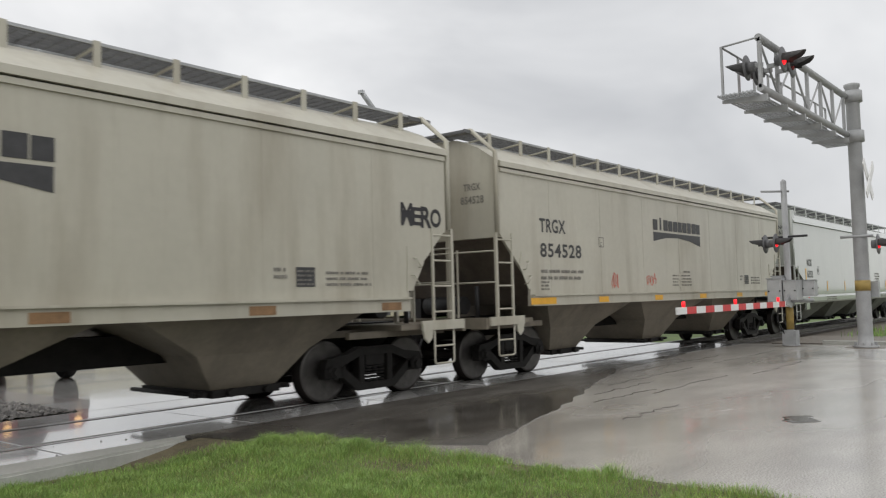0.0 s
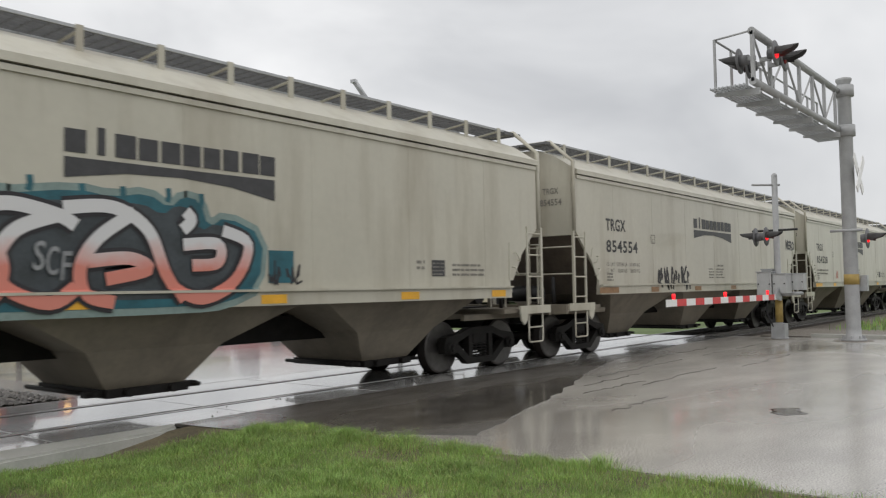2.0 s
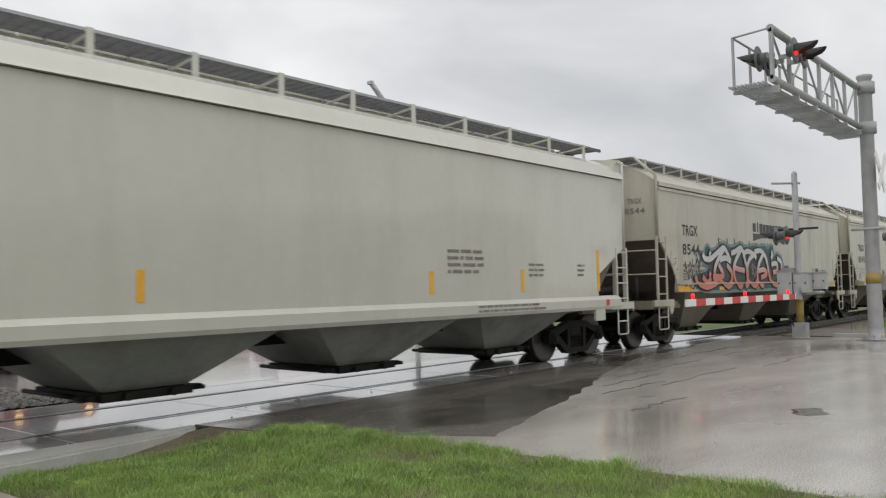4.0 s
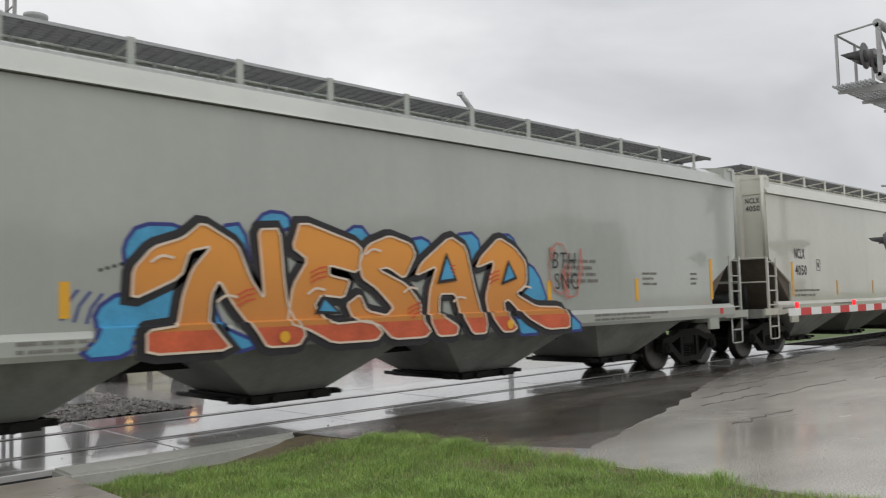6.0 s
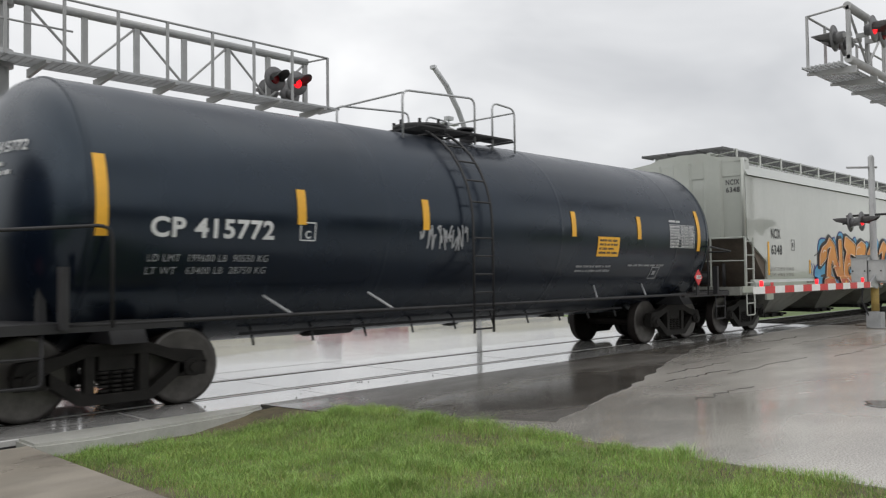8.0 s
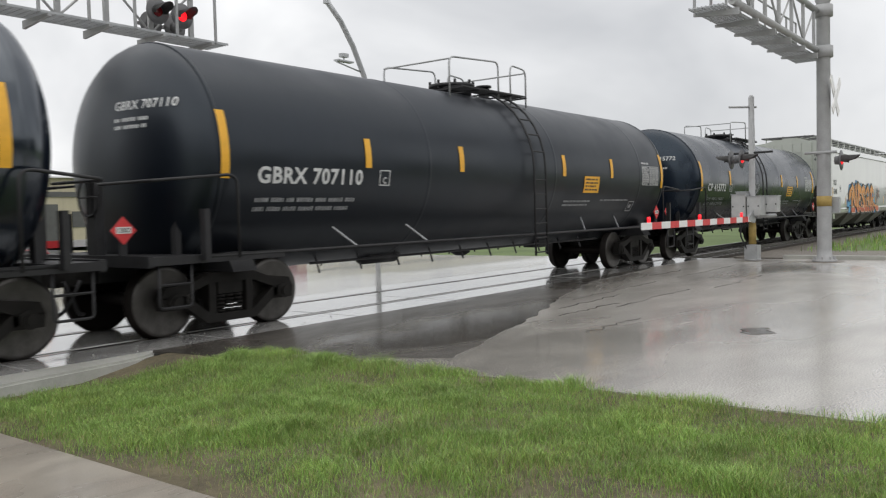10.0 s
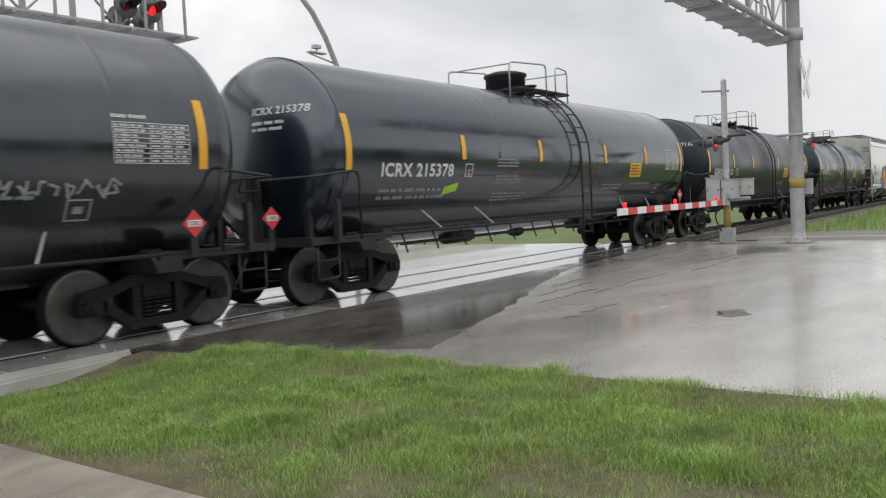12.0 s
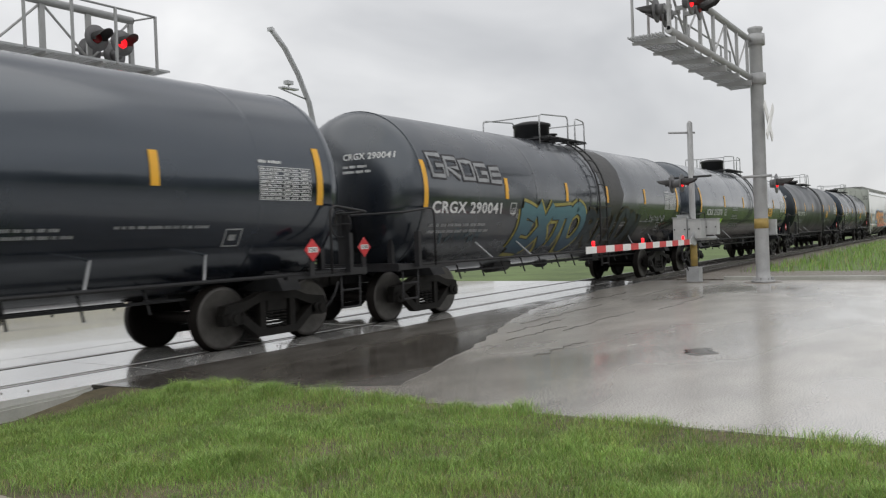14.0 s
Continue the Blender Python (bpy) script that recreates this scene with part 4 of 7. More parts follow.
def block_graffiti(car, word, x, z, w, h, skin, shadow, outline, edge, fill, band=None, cuts=0.0, thick=0.30, blot=2.15):
    """Spray-painted letters in layers: blot behind, dark outline, pale edge, fill, band along the foot."""
    step = w / len(word)
    for i, ch in enumerate(word):
        hh, xx = h * (1.0 + 0.07 * math.sin(i * 2.3)), x + i * step
        if shadow:
            mark(car, "graffiti_shadow", stroke_layer(ch, xx, z, step, hh, thick * blot, 0.09, 0.05), 0, 0, shadow, skin, 0.004 + 0.0011 * i, cuts)
        mark(car, "graffiti_outline", stroke_layer(ch, xx, z, step, hh, thick * 1.62), 0, 0, outline, skin, 0.014 + 0.0011 * i, cuts)
        if edge:
            mark(car, "graffiti_edge", stroke_layer(ch, xx, z, step, hh, thick * 1.14), 0, 0, edge, skin, 0.022 + 0.0011 * i, cuts)
        mark(car, "graffiti_letter", stroke_layer(ch, xx, z, step, hh, thick), 0, 0, fill, skin, 0.030 + 0.0011 * i, cuts, "spray-painted block letter")
        if band:
            bm = stroke_layer(ch, xx, z, step, hh, thick)
            bmesh.ops.bisect_plane(bm, geom=bm.verts[:] + bm.edges[:] + bm.faces[:], plane_co=(0, 0, z + 0.18 * h), plane_no=(0, 0, 1), clear_outer=True)
            mark(car, "graffiti_band", bm, 0, 0, band, skin, 0.038 + 0.0011 * i, cuts)


# ---- spray-painted lettering drawn by outline ----
def clipped(pts, cut=0.16):
    """The outline with each corner cut a little, as a spray can rounds it."""
    out = []
    for (xa, za), (xb, zb) in zip(pts, pts[1:] + pts[:1]):
        out += [(xa + (xb - xa) * cut, za + (zb - za) * cut), (xb + (xa - xb) * cut, zb + (za - zb) * cut)]
    return out


def flat_shape(pts):
    bm = nb()
    f = bm.faces.new([bm.verts.new((x, 0, z)) for x, z in pts])
    f.normal_update()
    if f.normal.y > 0:
        f.normal_flip()
    bmesh.ops.triangulate(bm, faces=bm.faces[:])
    return bm


def loop_stroke(pts, width):
    """A closed brush line along an outline, mitred at its corners."""
    bm = nb()
    P = [Vector((x, 0, z)) for x, z in pts]
    n, rows = len(P), []
    for i, p in enumerate(P):
        a, b = (p - P[i - 1]).normalized(), (P[(i + 1) % n] - p).normalized()
        d = (a + b).normalized() if (a + b).length > 0.05 else a
        m = Vector((-d.z, 0, d.x)) * min(1.8, 1 / max(0.35, d.dot(a))) * width / 2
        rows.append((bm.verts.new(p + m), bm.verts.new(p - m)))
    for i in range(n):
        (a, b), (c, d) = rows[i], rows[(i + 1) % n]
        bm.faces.new((a, b, d, c))
    return bm


def through_points(pts, n=5):
    """A soft curve through points."""
    out = []
    for k in range(len(pts) - 1):
        p0, p1, p2, p3 = pts[max(k - 1, 0)], pts[k], pts[k + 1], pts[min(k + 2, len(pts) - 1)]
        for q in range(n):
            t = q / n
            out.append(tuple(0.5 * (2 * p1[j] + (p2[j] - p0[j]) * t + (2 * p0[j] - 5 * p1[j] + 4 * p2[j] - p3[j]) * t * t + (3 * p1[j] - p0[j] - 3 * p2[j] + p3[j]) * t ** 3) for j in (0, 1)))
    return out + [pts[-1]]


def orange_piece(car, skin):
    """Five heavy orange letters with black outlines on pale blue blots edged in navy."""
    blots = [[(-4.35, 2.15), (-4.2, 2.36), (-3.74, 2.37), (-3.7, 2.2), (-4.08, 2.1), (-4.33, 1.95)],
             [(-3.26, 2.38), (-3.0, 2.42), (-2.9, 1.86), (-3.16, 2.15)], [(-2.85, 2.4), (-2.68, 2.58), (-2.4, 2.57), (-2.36, 2.4)],
             [(-1.65, 2.3), (-1.32, 2.5), (-1.12, 2.3)], [(-0.56, 2.3), (-0.15, 2.37), (0.0, 2.1), (-0.42, 2.1)],
             [(0.4, 2.42), (0.85, 2.47), (0.95, 2.05), (0.6, 2.1)], [(1.35, 2.46), (1.62, 2.46), (1.8, 2.18)],
             [(-4.82, 1.03), (-4.6, 1.25), (-4.65, 1.48), (-4.4, 1.65), (-3.75, 1.74), (-3.85, 1.3), (-4.3, 1.27), (-4.34, 1.04)],
             [(-3.42, 1.6), (-3.36, 1.28), (-2.86, 1.06), (-3.16, 1.0)], [(1.84, 2.1), (2.2, 1.92), (2.45, 1.4), (1.85, 1.5)],
             [(1.6, 1.26), (2.2, 0.98), (1.62, 0.97)], [(2.78, 1.32), (3.28, 0.99), (2.82, 0.98)]]
    for k, b in enumerate(blots):
        mark(car, "graffiti_edge", loop_stroke(clipped(b, 0.22), 0.09), 0, 0, "navy_spray", skin, 0.004 + 0.0002 * k)
        mark(car, "graffiti_shadow", flat_shape(clipped(b, 0.22)), 0, 0, "blue_spray", skin, 0.008 + 0.0002 * k)
    shapes = {
        "N": [(-3.52, 2.43), (-3.09, 2.2), (-2.93, 1.81), (-2.75, 1.57), (-2.78, 1.96), (-2.82, 2.38), (-2.53, 2.4), (-2.48, 1.81), (-2.43, 1.47), (-2.23, 1.15), (-2.33, 1.02), (-2.76, 1.02), (-2.88, 1.2), (-3.15, 1.52), (-3.32, 1.79),
              (-3.42, 1.63), (-3.45, 1.31), (-3.2, 1.02), (-4.18, 1.02), (-4.18, 1.27), (-3.81, 1.31), (-3.75, 1.63), (-3.64, 1.91), (-3.41, 2.17), (-3.67, 2.11), (-3.77, 1.83), (-4.31, 1.59), (-4.29, 1.91), (-4.08, 2.14), (-3.74, 2.25)],
        "E": [(-2.24, 2.51), (-1.31, 2.24), (-1.38, 1.88), (-1.83, 1.98), (-1.83, 1.85), (-1.51, 1.79), (-1.61, 1.57), (-1.96, 1.61), (-2.06, 1.48), (-1.83, 1.25), (-1.25, 1.28), (-1.05, 1.12), (-1.15, 1.02), (-1.83, 1.02), (-2.19, 1.2), (-2.45, 1.28), (-2.36, 1.73), (-2.14, 2.04), (-2.36, 2.18)],
        "S": [(-1.21, 2.25), (-0.85, 2.38), (-0.47, 2.28), (-0.39, 2.14), (-0.6, 1.81), (-0.89, 1.96), (-1.05, 1.93), (-0.56, 1.73), (-0.32, 1.47), (-0.33, 1.24), (-0.2, 1.1), (-0.31, 1.02), (-0.88, 1.02), (-1.11, 1.22), (-1.46, 1.28), (-1.57, 1.49), (-1.36, 1.61), (-1.25, 1.4), (-0.92, 1.33), (-0.8, 1.43), (-1.09, 1.69), (-1.31, 1.81), (-1.36, 2.01)],
        "A": [(0.27, 2.41), (0.58, 2.27), (0.73, 1.72), (0.92, 1.17), (0.88, 1.02), (0.62, 1.02), (0.45, 1.25), (0.34, 1.6), (0.04, 1.6), (0.02, 1.3), (0.33, 1.14), (0.28, 1.02), (-0.07, 1.02), (-0.2, 1.24), (-0.15, 1.64), (0.0, 1.99), (-0.4, 1.85), (-0.29, 2.03)],
        "R": [(1.29, 2.43), (1.64, 2.29), (1.9, 2.06), (1.9, 1.74), (1.63, 1.58), (2.11, 1.38), (2.71, 1.36), (2.86, 1.21), (2.85, 1.02), (2.29, 1.02), (1.85, 1.2), (1.47, 1.5), (1.36, 1.46), (1.4, 1.25), (1.57, 1.07), (1.47, 1.02), (1.26, 1.02), (1.04, 1.24), (0.96, 1.54), (1.19, 2.09), (0.78, 1.97), (0.9, 2.14)]}
    holes = {"A": [(0.2, 2.1), (0.33, 1.82), (0.07, 1.79)], "R": [(1.5, 2.02), (1.62, 1.84), (1.38, 1.77)], "E": [(-1.9, 1.55), (-1.72, 1.4), (-1.98, 1.42)]}
    for i, (ch, pts) in enumerate(shapes.items()):
        pts, up = clipped(pts, 0.13), 0.0012 * i
        mark(car, "graffiti_outline", loop_stroke(pts, 0.20), 0, 0, "black_spray", skin, 0.013 + up)
        mark(car, "graffiti_letter", flat_shape(pts), 0, 0, "orange_spray", skin, 0.021 + up, label="orange spray-painted block letter")
        low = flat_shape(pts)
        bmesh.ops.bisect_plane(low, geom=low.verts[:] + low.edges[:] + low.faces[:], plane_co=(0, 0, 1.25), plane_no=(0, 0, 1), clear_outer=True)
        mark(car, "graffiti_band", low, 0, 0, "red_blotch", skin, 0.029 + up)
        mark(car, "graffiti_edge", loop_stroke([(x + 0.012, z) for x, z in pts], 0.026), 0, 0, "pale_spray", skin, 0.037 + up)
        if ch in holes:
            mark(car, "graffiti_outline", loop_stroke(holes[ch], 0.09), 0, 0, "black_spray", skin, 0.045)
            mark(car, "graffiti_shadow", flat_shape(holes[ch]), 0, 0, "blue_spray", skin, 0.049)
    # quick marks over the letters
    for x, z in ((-3.1, 1.62), (-2.1, 1.88), (-0.55, 1.40), (0.12, 1.92), (1.05, 1.85)):
        for k in range(3):
            mark(car, "graffiti_stroke", ribbon([(0, 0), (0.13, 0.06), (0.24, 0.08)], 0.018), x, z - 0.06 * k, "red_spray", skin, 0.046)
    for x, z in ((-4.1, 1.98), (-3.35, 1.55), (-2.15, 1.62), (-1.25, 2.12), (-0.62, 1.62), (0.3, 1.48), (1.75, 1.62)):
        mark(car, "graffiti_stroke", ribbon(through_points([(0, 0), (0.12, 0.07), (0.26, 0.05)]), 0.03), x, z, "pale_spray", skin, 0.047)
    for x in (-2.52, 1.42):
        disc = [(x + 0.07 * math.cos(k * 0.52), 1.13 + 0.07 * math.sin(k * 0.52)) for k in range(12)]
        mark(car, "graffiti_dot", flat_shape(disc), 0, 0, "yellow", skin, 0.048)


def pink_piece(car, skin):
    """Looping pink and white letters on a dark ground with a teal halo."""
    halo = [(-5.35, 2.30), (-5.05, 2.24), (-4.98, 2.42), (-4.79, 2.48), (-4.60, 2.30), (-3.78, 2.6), (-3.48, 2.52), (-3.19, 2.46), (-2.41, 2.62), (-2.15, 2.48), (-1.32, 2.60), (-0.92, 2.54), (-0.49, 2.62), (-0.21, 2.46), (-0.04, 2.62), (0.2, 2.58),
            (0.31, 2.26), (0.56, 2.42), (1.15, 2.2), (1.07, 1.56), (0.54, 1.36), (0.06, 1.33), (-2.41, 1.33), (-4.2, 1.33), (-5.1, 1.33), (-5.72, 1.42), (-5.85, 1.70), (-5.0, 1.80), (-4.7, 1.95), (-5.15, 2.02)]
    cx, cz = -2.3, 1.92
    mark(car, "graffiti_shadow", loop_stroke(clipped(halo, 0.25), 0.16), 0, 0, "teal_mist", skin, 0.003, label="thin teal overspray")
    mark(car, "graffiti_shadow", flat_shape(clipped(halo, 0.25)), 0, 0, "teal_spray", skin, 0.006)
    inner = [(cx + (x - cx) * 0.955, cz + (z - cz) * 0.84) for x, z in halo]
    mark(car, "graffiti_shadow", flat_shape(clipped(inner, 0.25)), 0, 0, "charcoal_spray", skin, 0.009)
    lines = [[(-5.21, 2.26), (-5.05, 2.14), (-4.72, 2.14), (-4.4, 2.25), (-4.07, 2.37), (-3.78, 2.45), (-3.55, 2.31), (-3.33, 2.09)],
             [(-3.78, 2.42), (-4.14, 2.18), (-4.41, 1.94), (-4.47, 1.76), (-4.32, 1.68), (-3.88, 1.72), (-4.18, 2.0)],
             [(-3.33, 2.09), (-3.68, 2.18), (-4.1, 2.12)], [(-3.61, 1.99), (-3.3, 1.81), (-3.3, 1.58), (-3.61, 1.42), (-3.88, 1.47), (-4.2, 1.62), (-4.6, 1.68)],
             [(-3.26, 2.32), (-2.96, 2.37), (-2.49, 2.47), (-2.24, 2.13), (-2.07, 1.79), (-2.16, 1.5), (-2.41, 1.40)],
             [(-2.49, 2.46), (-2.89, 2.18), (-3.12, 1.91), (-3.04, 1.58), (-2.81, 1.40), (-2.61, 1.51)], [(-3.12, 1.94), (-2.73, 1.88), (-2.3, 1.85)],
             [(-2.32, 2.34), (-1.98, 2.4), (-1.52, 2.31), (-1.33, 2.21)], [(-1.52, 2.31), (-1.93, 2.15), (-2.12, 1.86), (-2.04, 1.57), (-1.62, 1.41), (-1.33, 1.57)],
             [(-1.47, 2.39), (-0.92, 2.43), (-0.5, 2.2), (-0.28, 1.72), (-0.06, 1.41)], [(-0.66, 2.39), (-1.08, 2.1), (-1.28, 1.79), (-1.23, 1.49), (-0.93, 1.40)],
             [(-1.2, 1.84), (-0.72, 1.88), (-0.5, 1.76), (-1.0, 1.65)], [(-0.05, 2.05), (0.43, 2.07), (0.43, 1.85), (0.07, 1.81)],
             [(0.5, 2.24), (0.88, 2.08), (0.68, 1.64), (0.18, 1.42), (-0.2, 1.56)], [(-0.02, 2.44), (0.06, 2.34), (-0.06, 2.22)],
             [(-5.72, 1.70), (-5.58, 1.5), (-5.1, 1.42), (-4.64, 1.49), (-4.31, 1.58)], [(-5.28, 1.68), (-4.98, 1.53), (-4.74, 1.63)], [(-4.80, 2.31), (-4.72, 2.25)], [(-4.84, 1.78), (-4.76, 1.70)]]
    for i, line in enumerate(lines):
        mark(car, "graffiti_outline", ribbon(through_points(line), 0.235), 0, 0, "black_spray", skin, 0.014 + 0.0005 * i)
    for i, line in enumerate(lines):
        mark(car, "graffiti_letter", ribbon(through_points(line), 0.145), 0, 0, "pink_white_spray", skin, 0.026 + 0.0005 * i, label="pink and white spray-painted stroke" if i == 0 else "")
    # small throw-up in the middle and drips along the top
    for i, (ch, x) in enumerate((("S", -1.78), ("C", -1.64), ("F", -1.5))):
        mark(car, "graffiti_tag", glyphs(ch, 0.13, 0.30, 0.01, 0.15), x, 1.74 - 0.05 * i, "silver_spray", skin, 0.040)
    rnd = random.Random(5)
    for k in range(9):
        x = -4.1 + 0.55 * k + rnd.uniform(-0.1, 0.1)
        mark(car, "graffiti_drip", ribbon([(0, 0), (0.02, 0.08), (0.01, 0.16)], 0.07), x, 2.55 + rnd.uniform(-0.06, 0.02), "teal_spray", skin, 0.0045)
    mark(car, "graffiti_shadow", box(nb(), 0, 0.42, -0.002, 0, 0, 0.42), 1.22, 1.60, "teal_spray", skin, 0.005)


# ---- tank cars ----
def slide(bm, x):
    for v in bm.verts:
        v.co.x += x


def build_tank(name, label, R, zc, half, pull, truck_x, dome, gear=0.0, ladder_x=0.55, paint="black_tank"):
    car = thing(name, label, "tank car", "freight train cars")
    prof = []
    d = 0.62
    for k in range(9):
        a = math.pi / 2 * (1 - k / 8)
        prof.append((-half - d * math.sin(a), max(0.02, R * math.cos(a) ** 0.82 if k else 0.02)))
    prof.append((-half + 0.06, R))
    n = 10
    for k in range(1, n):
        x = -half + 2 * half * k / n
        prof += [(x - 0.06, R), (x - 0.02, R), (x, R + (0.005 if k % 3 == 0 else 0.0)), (x + 0.02, R), (x + 0.06, R)]
    prof += [(-x, r) for x, r in prof[:10]][::-1]
    bm = lathe(nb(), prof, "x", 56)
    for v in bm.verts:
        v.co.z += zc
    part("shell", bm, paint, car)
    # head seams
    for s in (-1, 1):
        bm = lathe(nb(), [(s * half - 0.05, R + 0.001), (s * half - 0.045, R + 0.008), (s * half + 0.0, R + 0.008), (s * half + 0.01, R - 0.002)], "x", 56)
        for v in bm.verts:
            v.co.z += zc
        part("weld_band", bm, paint, car)
    # stub sills, bolsters, saddle gussets
    for s in (-1, 1):
        b = nb()
        box(b, *sorted((s * (truck_x - 1.4), s * (pull - 0.35))), -0.28, 0.28, 0.72, 1.05)
        frustum(b, s * truck_x - 0.2, s * truck_x + 0.2, -1.35, 1.35, 0.80, s * truck_x - 0.2, s * truck_x + 0.2, -1.2, 1.2, 1.05)
        for y in (-0.9, 0.9):
            prism(b, [(s * truck_x - 0.15, 0.9), (s * truck_x + 0.15, 0.9), (s * truck_x + 0.15, zc - 1.1), (s * truck_x - 0.15, zc - 1.1)], "y", y - 0.04, y + 0.04)
        part("stub_sill", b, "black_iron", car)
        # end platform, uprights, handrail
        b = nb()
        box(b, *sorted((s * (half + 0.25), s * (pull - 0.25))), -1.5, 1.5, 1.02, 1.06)
        box(b, *sorted((s * (pull - 0.33), s * (pull - 0.25))), -1.52, 1.52, 0.94, 1.08)
        for y in (-1.5, 1.5):
            box(b, *sorted((s * (half - 1.0), s * (pull - 0.25))), y - 0.04, y + 0.04, 0.96, 1.06)
        part("end_platform", b, "black_iron", car)
        for y in (-1.65, 1.65):
            b = nb()
            pipe(b, rounded([(s * (half - 0.15), y, 1.0), (s * (half - 0.15), y, 2.05), (s * (pull - 0.28), y, 1.95), (s * (pull - 0.28), y * 0.3, 1.95)], 0.16), 0.02, 8)
            part("handrail", b, "black_iron", car)
        for y in (-1.60, -1.0, 1.0, 1.60):
            part("upright", box(nb(), *sorted((s * (half + 0.28), s * (half + 0.36))), y - 0.05, y + 0.05, 1.0, 1.62), "black_iron", car)
        b = nb()
        box(b, *sorted((s * (pull - 0.42), s * (pull - 0.30))), -0.35, -0.15, 1.06, 2.0)
        lathe_ring = [(s * (pull - 0.28) + 0.0, -0.25 + 0.24 * math.cos(a), 1.8 + 0.24 * math.sin(a)) for a in [2 * math.pi * k / 16 for k in range(17)]]
        if s < 0:
            pipe(b, lathe_ring, 0.016, 6)
            rod(b, (s * (pull - 0.28), -0.49, 1.8), (s * (pull - 0.28), -0.01, 1.8), 0.012, 6)
            rod(b, (s * (pull - 0.28), -0.25, 1.56), (s * (pull - 0.28), -0.25, 2.04), 0.012, 6)
        part("brake_stand", b, "black_iron", car)
        for q in (-1, 1):
            sill_steps(car, s * (pull - 0.4), s * (pull - 0.85), q * 1.5, 0.45, 1.0, "black_iron")
            # slanting brace from shell to sill
            for x in (half - 2.2, half - 3.9):
                b = nb()
                rod(b, (s * x, q * 1.22, zc - 0.95), (s * (x - 0.28), q * 1.5, 1.03), 0.017, 6)
                part("brace", b, "galv", car)
        coupler(car, s * pull, s)
        add_truck(car, s * truck_x)
    # long side rail below the shell
    for q in (-1, 1):
        b = nb()
        rod(b, (-half - 0.3, q * 1.52, 1.03), (half + 0.3, q * 1.52, 1.03), 0.026, 8)
        part("side_rail", b, "black_iron", car)
    b = nb()
    rod(b, (-half + 2.2, -0.75, 0.78), (half - 2.2, -0.75, 0.78), 0.022, 6)
    rod(b, (-half + 2.2, 0.6, 0.72), (half - 2.2, 0.6, 0.72), 0.022, 6)
    x = -half + 2.4
    while x < half - 2.2:
        rod(b, (x, -0.75, 0.62), (x, -0.6, 1.05), 0.018, 6)
        rod(b, (x + 0.4, 0.6, 0.62), (x + 0.4, 0.5, 1.05), 0.018, 6)
        x += 0.95
    part("brake_piping", b, "black_iron", car)
    # bottom outlet and reservoir
    b = lathe(nb(), [(0.62, 0.10), (0.68, 0.20), (0.80, 0.22), (0.95, 0.42)], "z", 16)
    for v in b.verts:
        v.co.x += 0.15
    part("outlet_valve", b, "black_iron", car)
    b = nb()
    rod(b, (-3.2, -0.35, 0.85), (-2.4, -0.35, 0.85), 0.2, 14)
    part("air_reservoir", b, "black_iron", car)
    part("control_valve", box(nb(), 2.3, 2.7, -0.6, -0.2, 0.68, 1.0), "black_iron", car, bevel=0.03)
    # ladder at mid length, bent over the shell, and stirrup below
    for q in (-1, 1):
        b = nb()
        xl = ladder_x
        for e in (-0.22, 0.22):
            pts = [(xl + e, q * (R + 0.12), 0.62), (xl + e, q * (R + 0.12), zc)]
            for k in range(1, 8):
                a = math.radians(10.5 * k)
                pts.append((xl + e, q * (R + 0.12) * math.cos(a), zc + (R + 0.12) * math.sin(a)))
            pipe(b, pts, 0.022, 6)
        for k in range(12):
            if k < 6:
                p = (q * (R + 0.12), 0.68 + k * (zc - 0.6) / 6)
            else:
                a = math.radians(12 * (k - 5))
                p = (q * (R + 0.12) * math.cos(a), zc + (R + 0.12) * math.sin(a))
            rod(b, (xl - 0.22, *p), (xl + 0.22, *p), 0.015, 6)
        part("ladder", b, "black_iron", car)
    # top platform, rails, manway
    top = zc + R
    b = nb()
    for k in range(9):
        for s in (-1, 1):
            y = s * (0.55 + 0.05 * k)
            box(b, -1.0, 1.3, y - 0.008, y + 0.008, top - 0.03, top)
    for x in (-1.0, -0.4, 0.2, 0.75, 1.3):
        box(b, x - 0.015, x + 0.015, -0.97, 0.97, top - 0.06, top - 0.03)
    slide(b, gear)
    tagged(part("top_platform", b, "black_iron", car, "open grating platform on the shell"), kind="stuff")
    b = nb()
    for y in (-0.80, 0.80):
        pipe(b, rounded([(-1.15, y, top - 0.25), (-1.15, y, top + 0.52), (0.50, y, top + 0.62), (0.50, y, top - 0.15)], 0.14), 0.018, 8)
        pipe(b, rounded([(0.95, y, top - 0.2), (0.95, y, top + 0.62), (1.55, y, top + 0.58), (1.55, y, top - 0.2)], 0.14), 0.018, 8)
    rod(b, (-1.15, -0.80, top + 0.48), (-1.15, 0.80, top + 0.48), 0.016, 6)
    rod(b, (1.55, -0.80, top + 0.52), (1.55, 0.80, top + 0.52), 0.016, 6)
    slide(b, gear)
    part("safety_rail", b, "galv", car)
    b = nb()
    if dome:
        lathe(b, [(top - 0.1, 0.46), (top + 0.36, 0.46), (top + 0.38, 0.50), (top + 0.44, 0.50), (top + 0.50, 0.30)], "z", 24)
    else:
        lathe(b, [(top - 0.1, 0.40), (top + 0.12, 0.40), (top + 0.13, 0.47), (top + 0.19, 0.47), (top + 0.23, 0.2)], "z", 24)
        for k in range(8):
            a = 2 * math.pi * k / 8
            rod(b, (0.44 * math.cos(a), 0.44 * math.sin(a), top + 0.1), (0.44 * math.cos(a), 0.44 * math.sin(a), top + 0.26), 0.03, 6)
    slide(b, gear)
    part("manway", b, "black_iron", car)
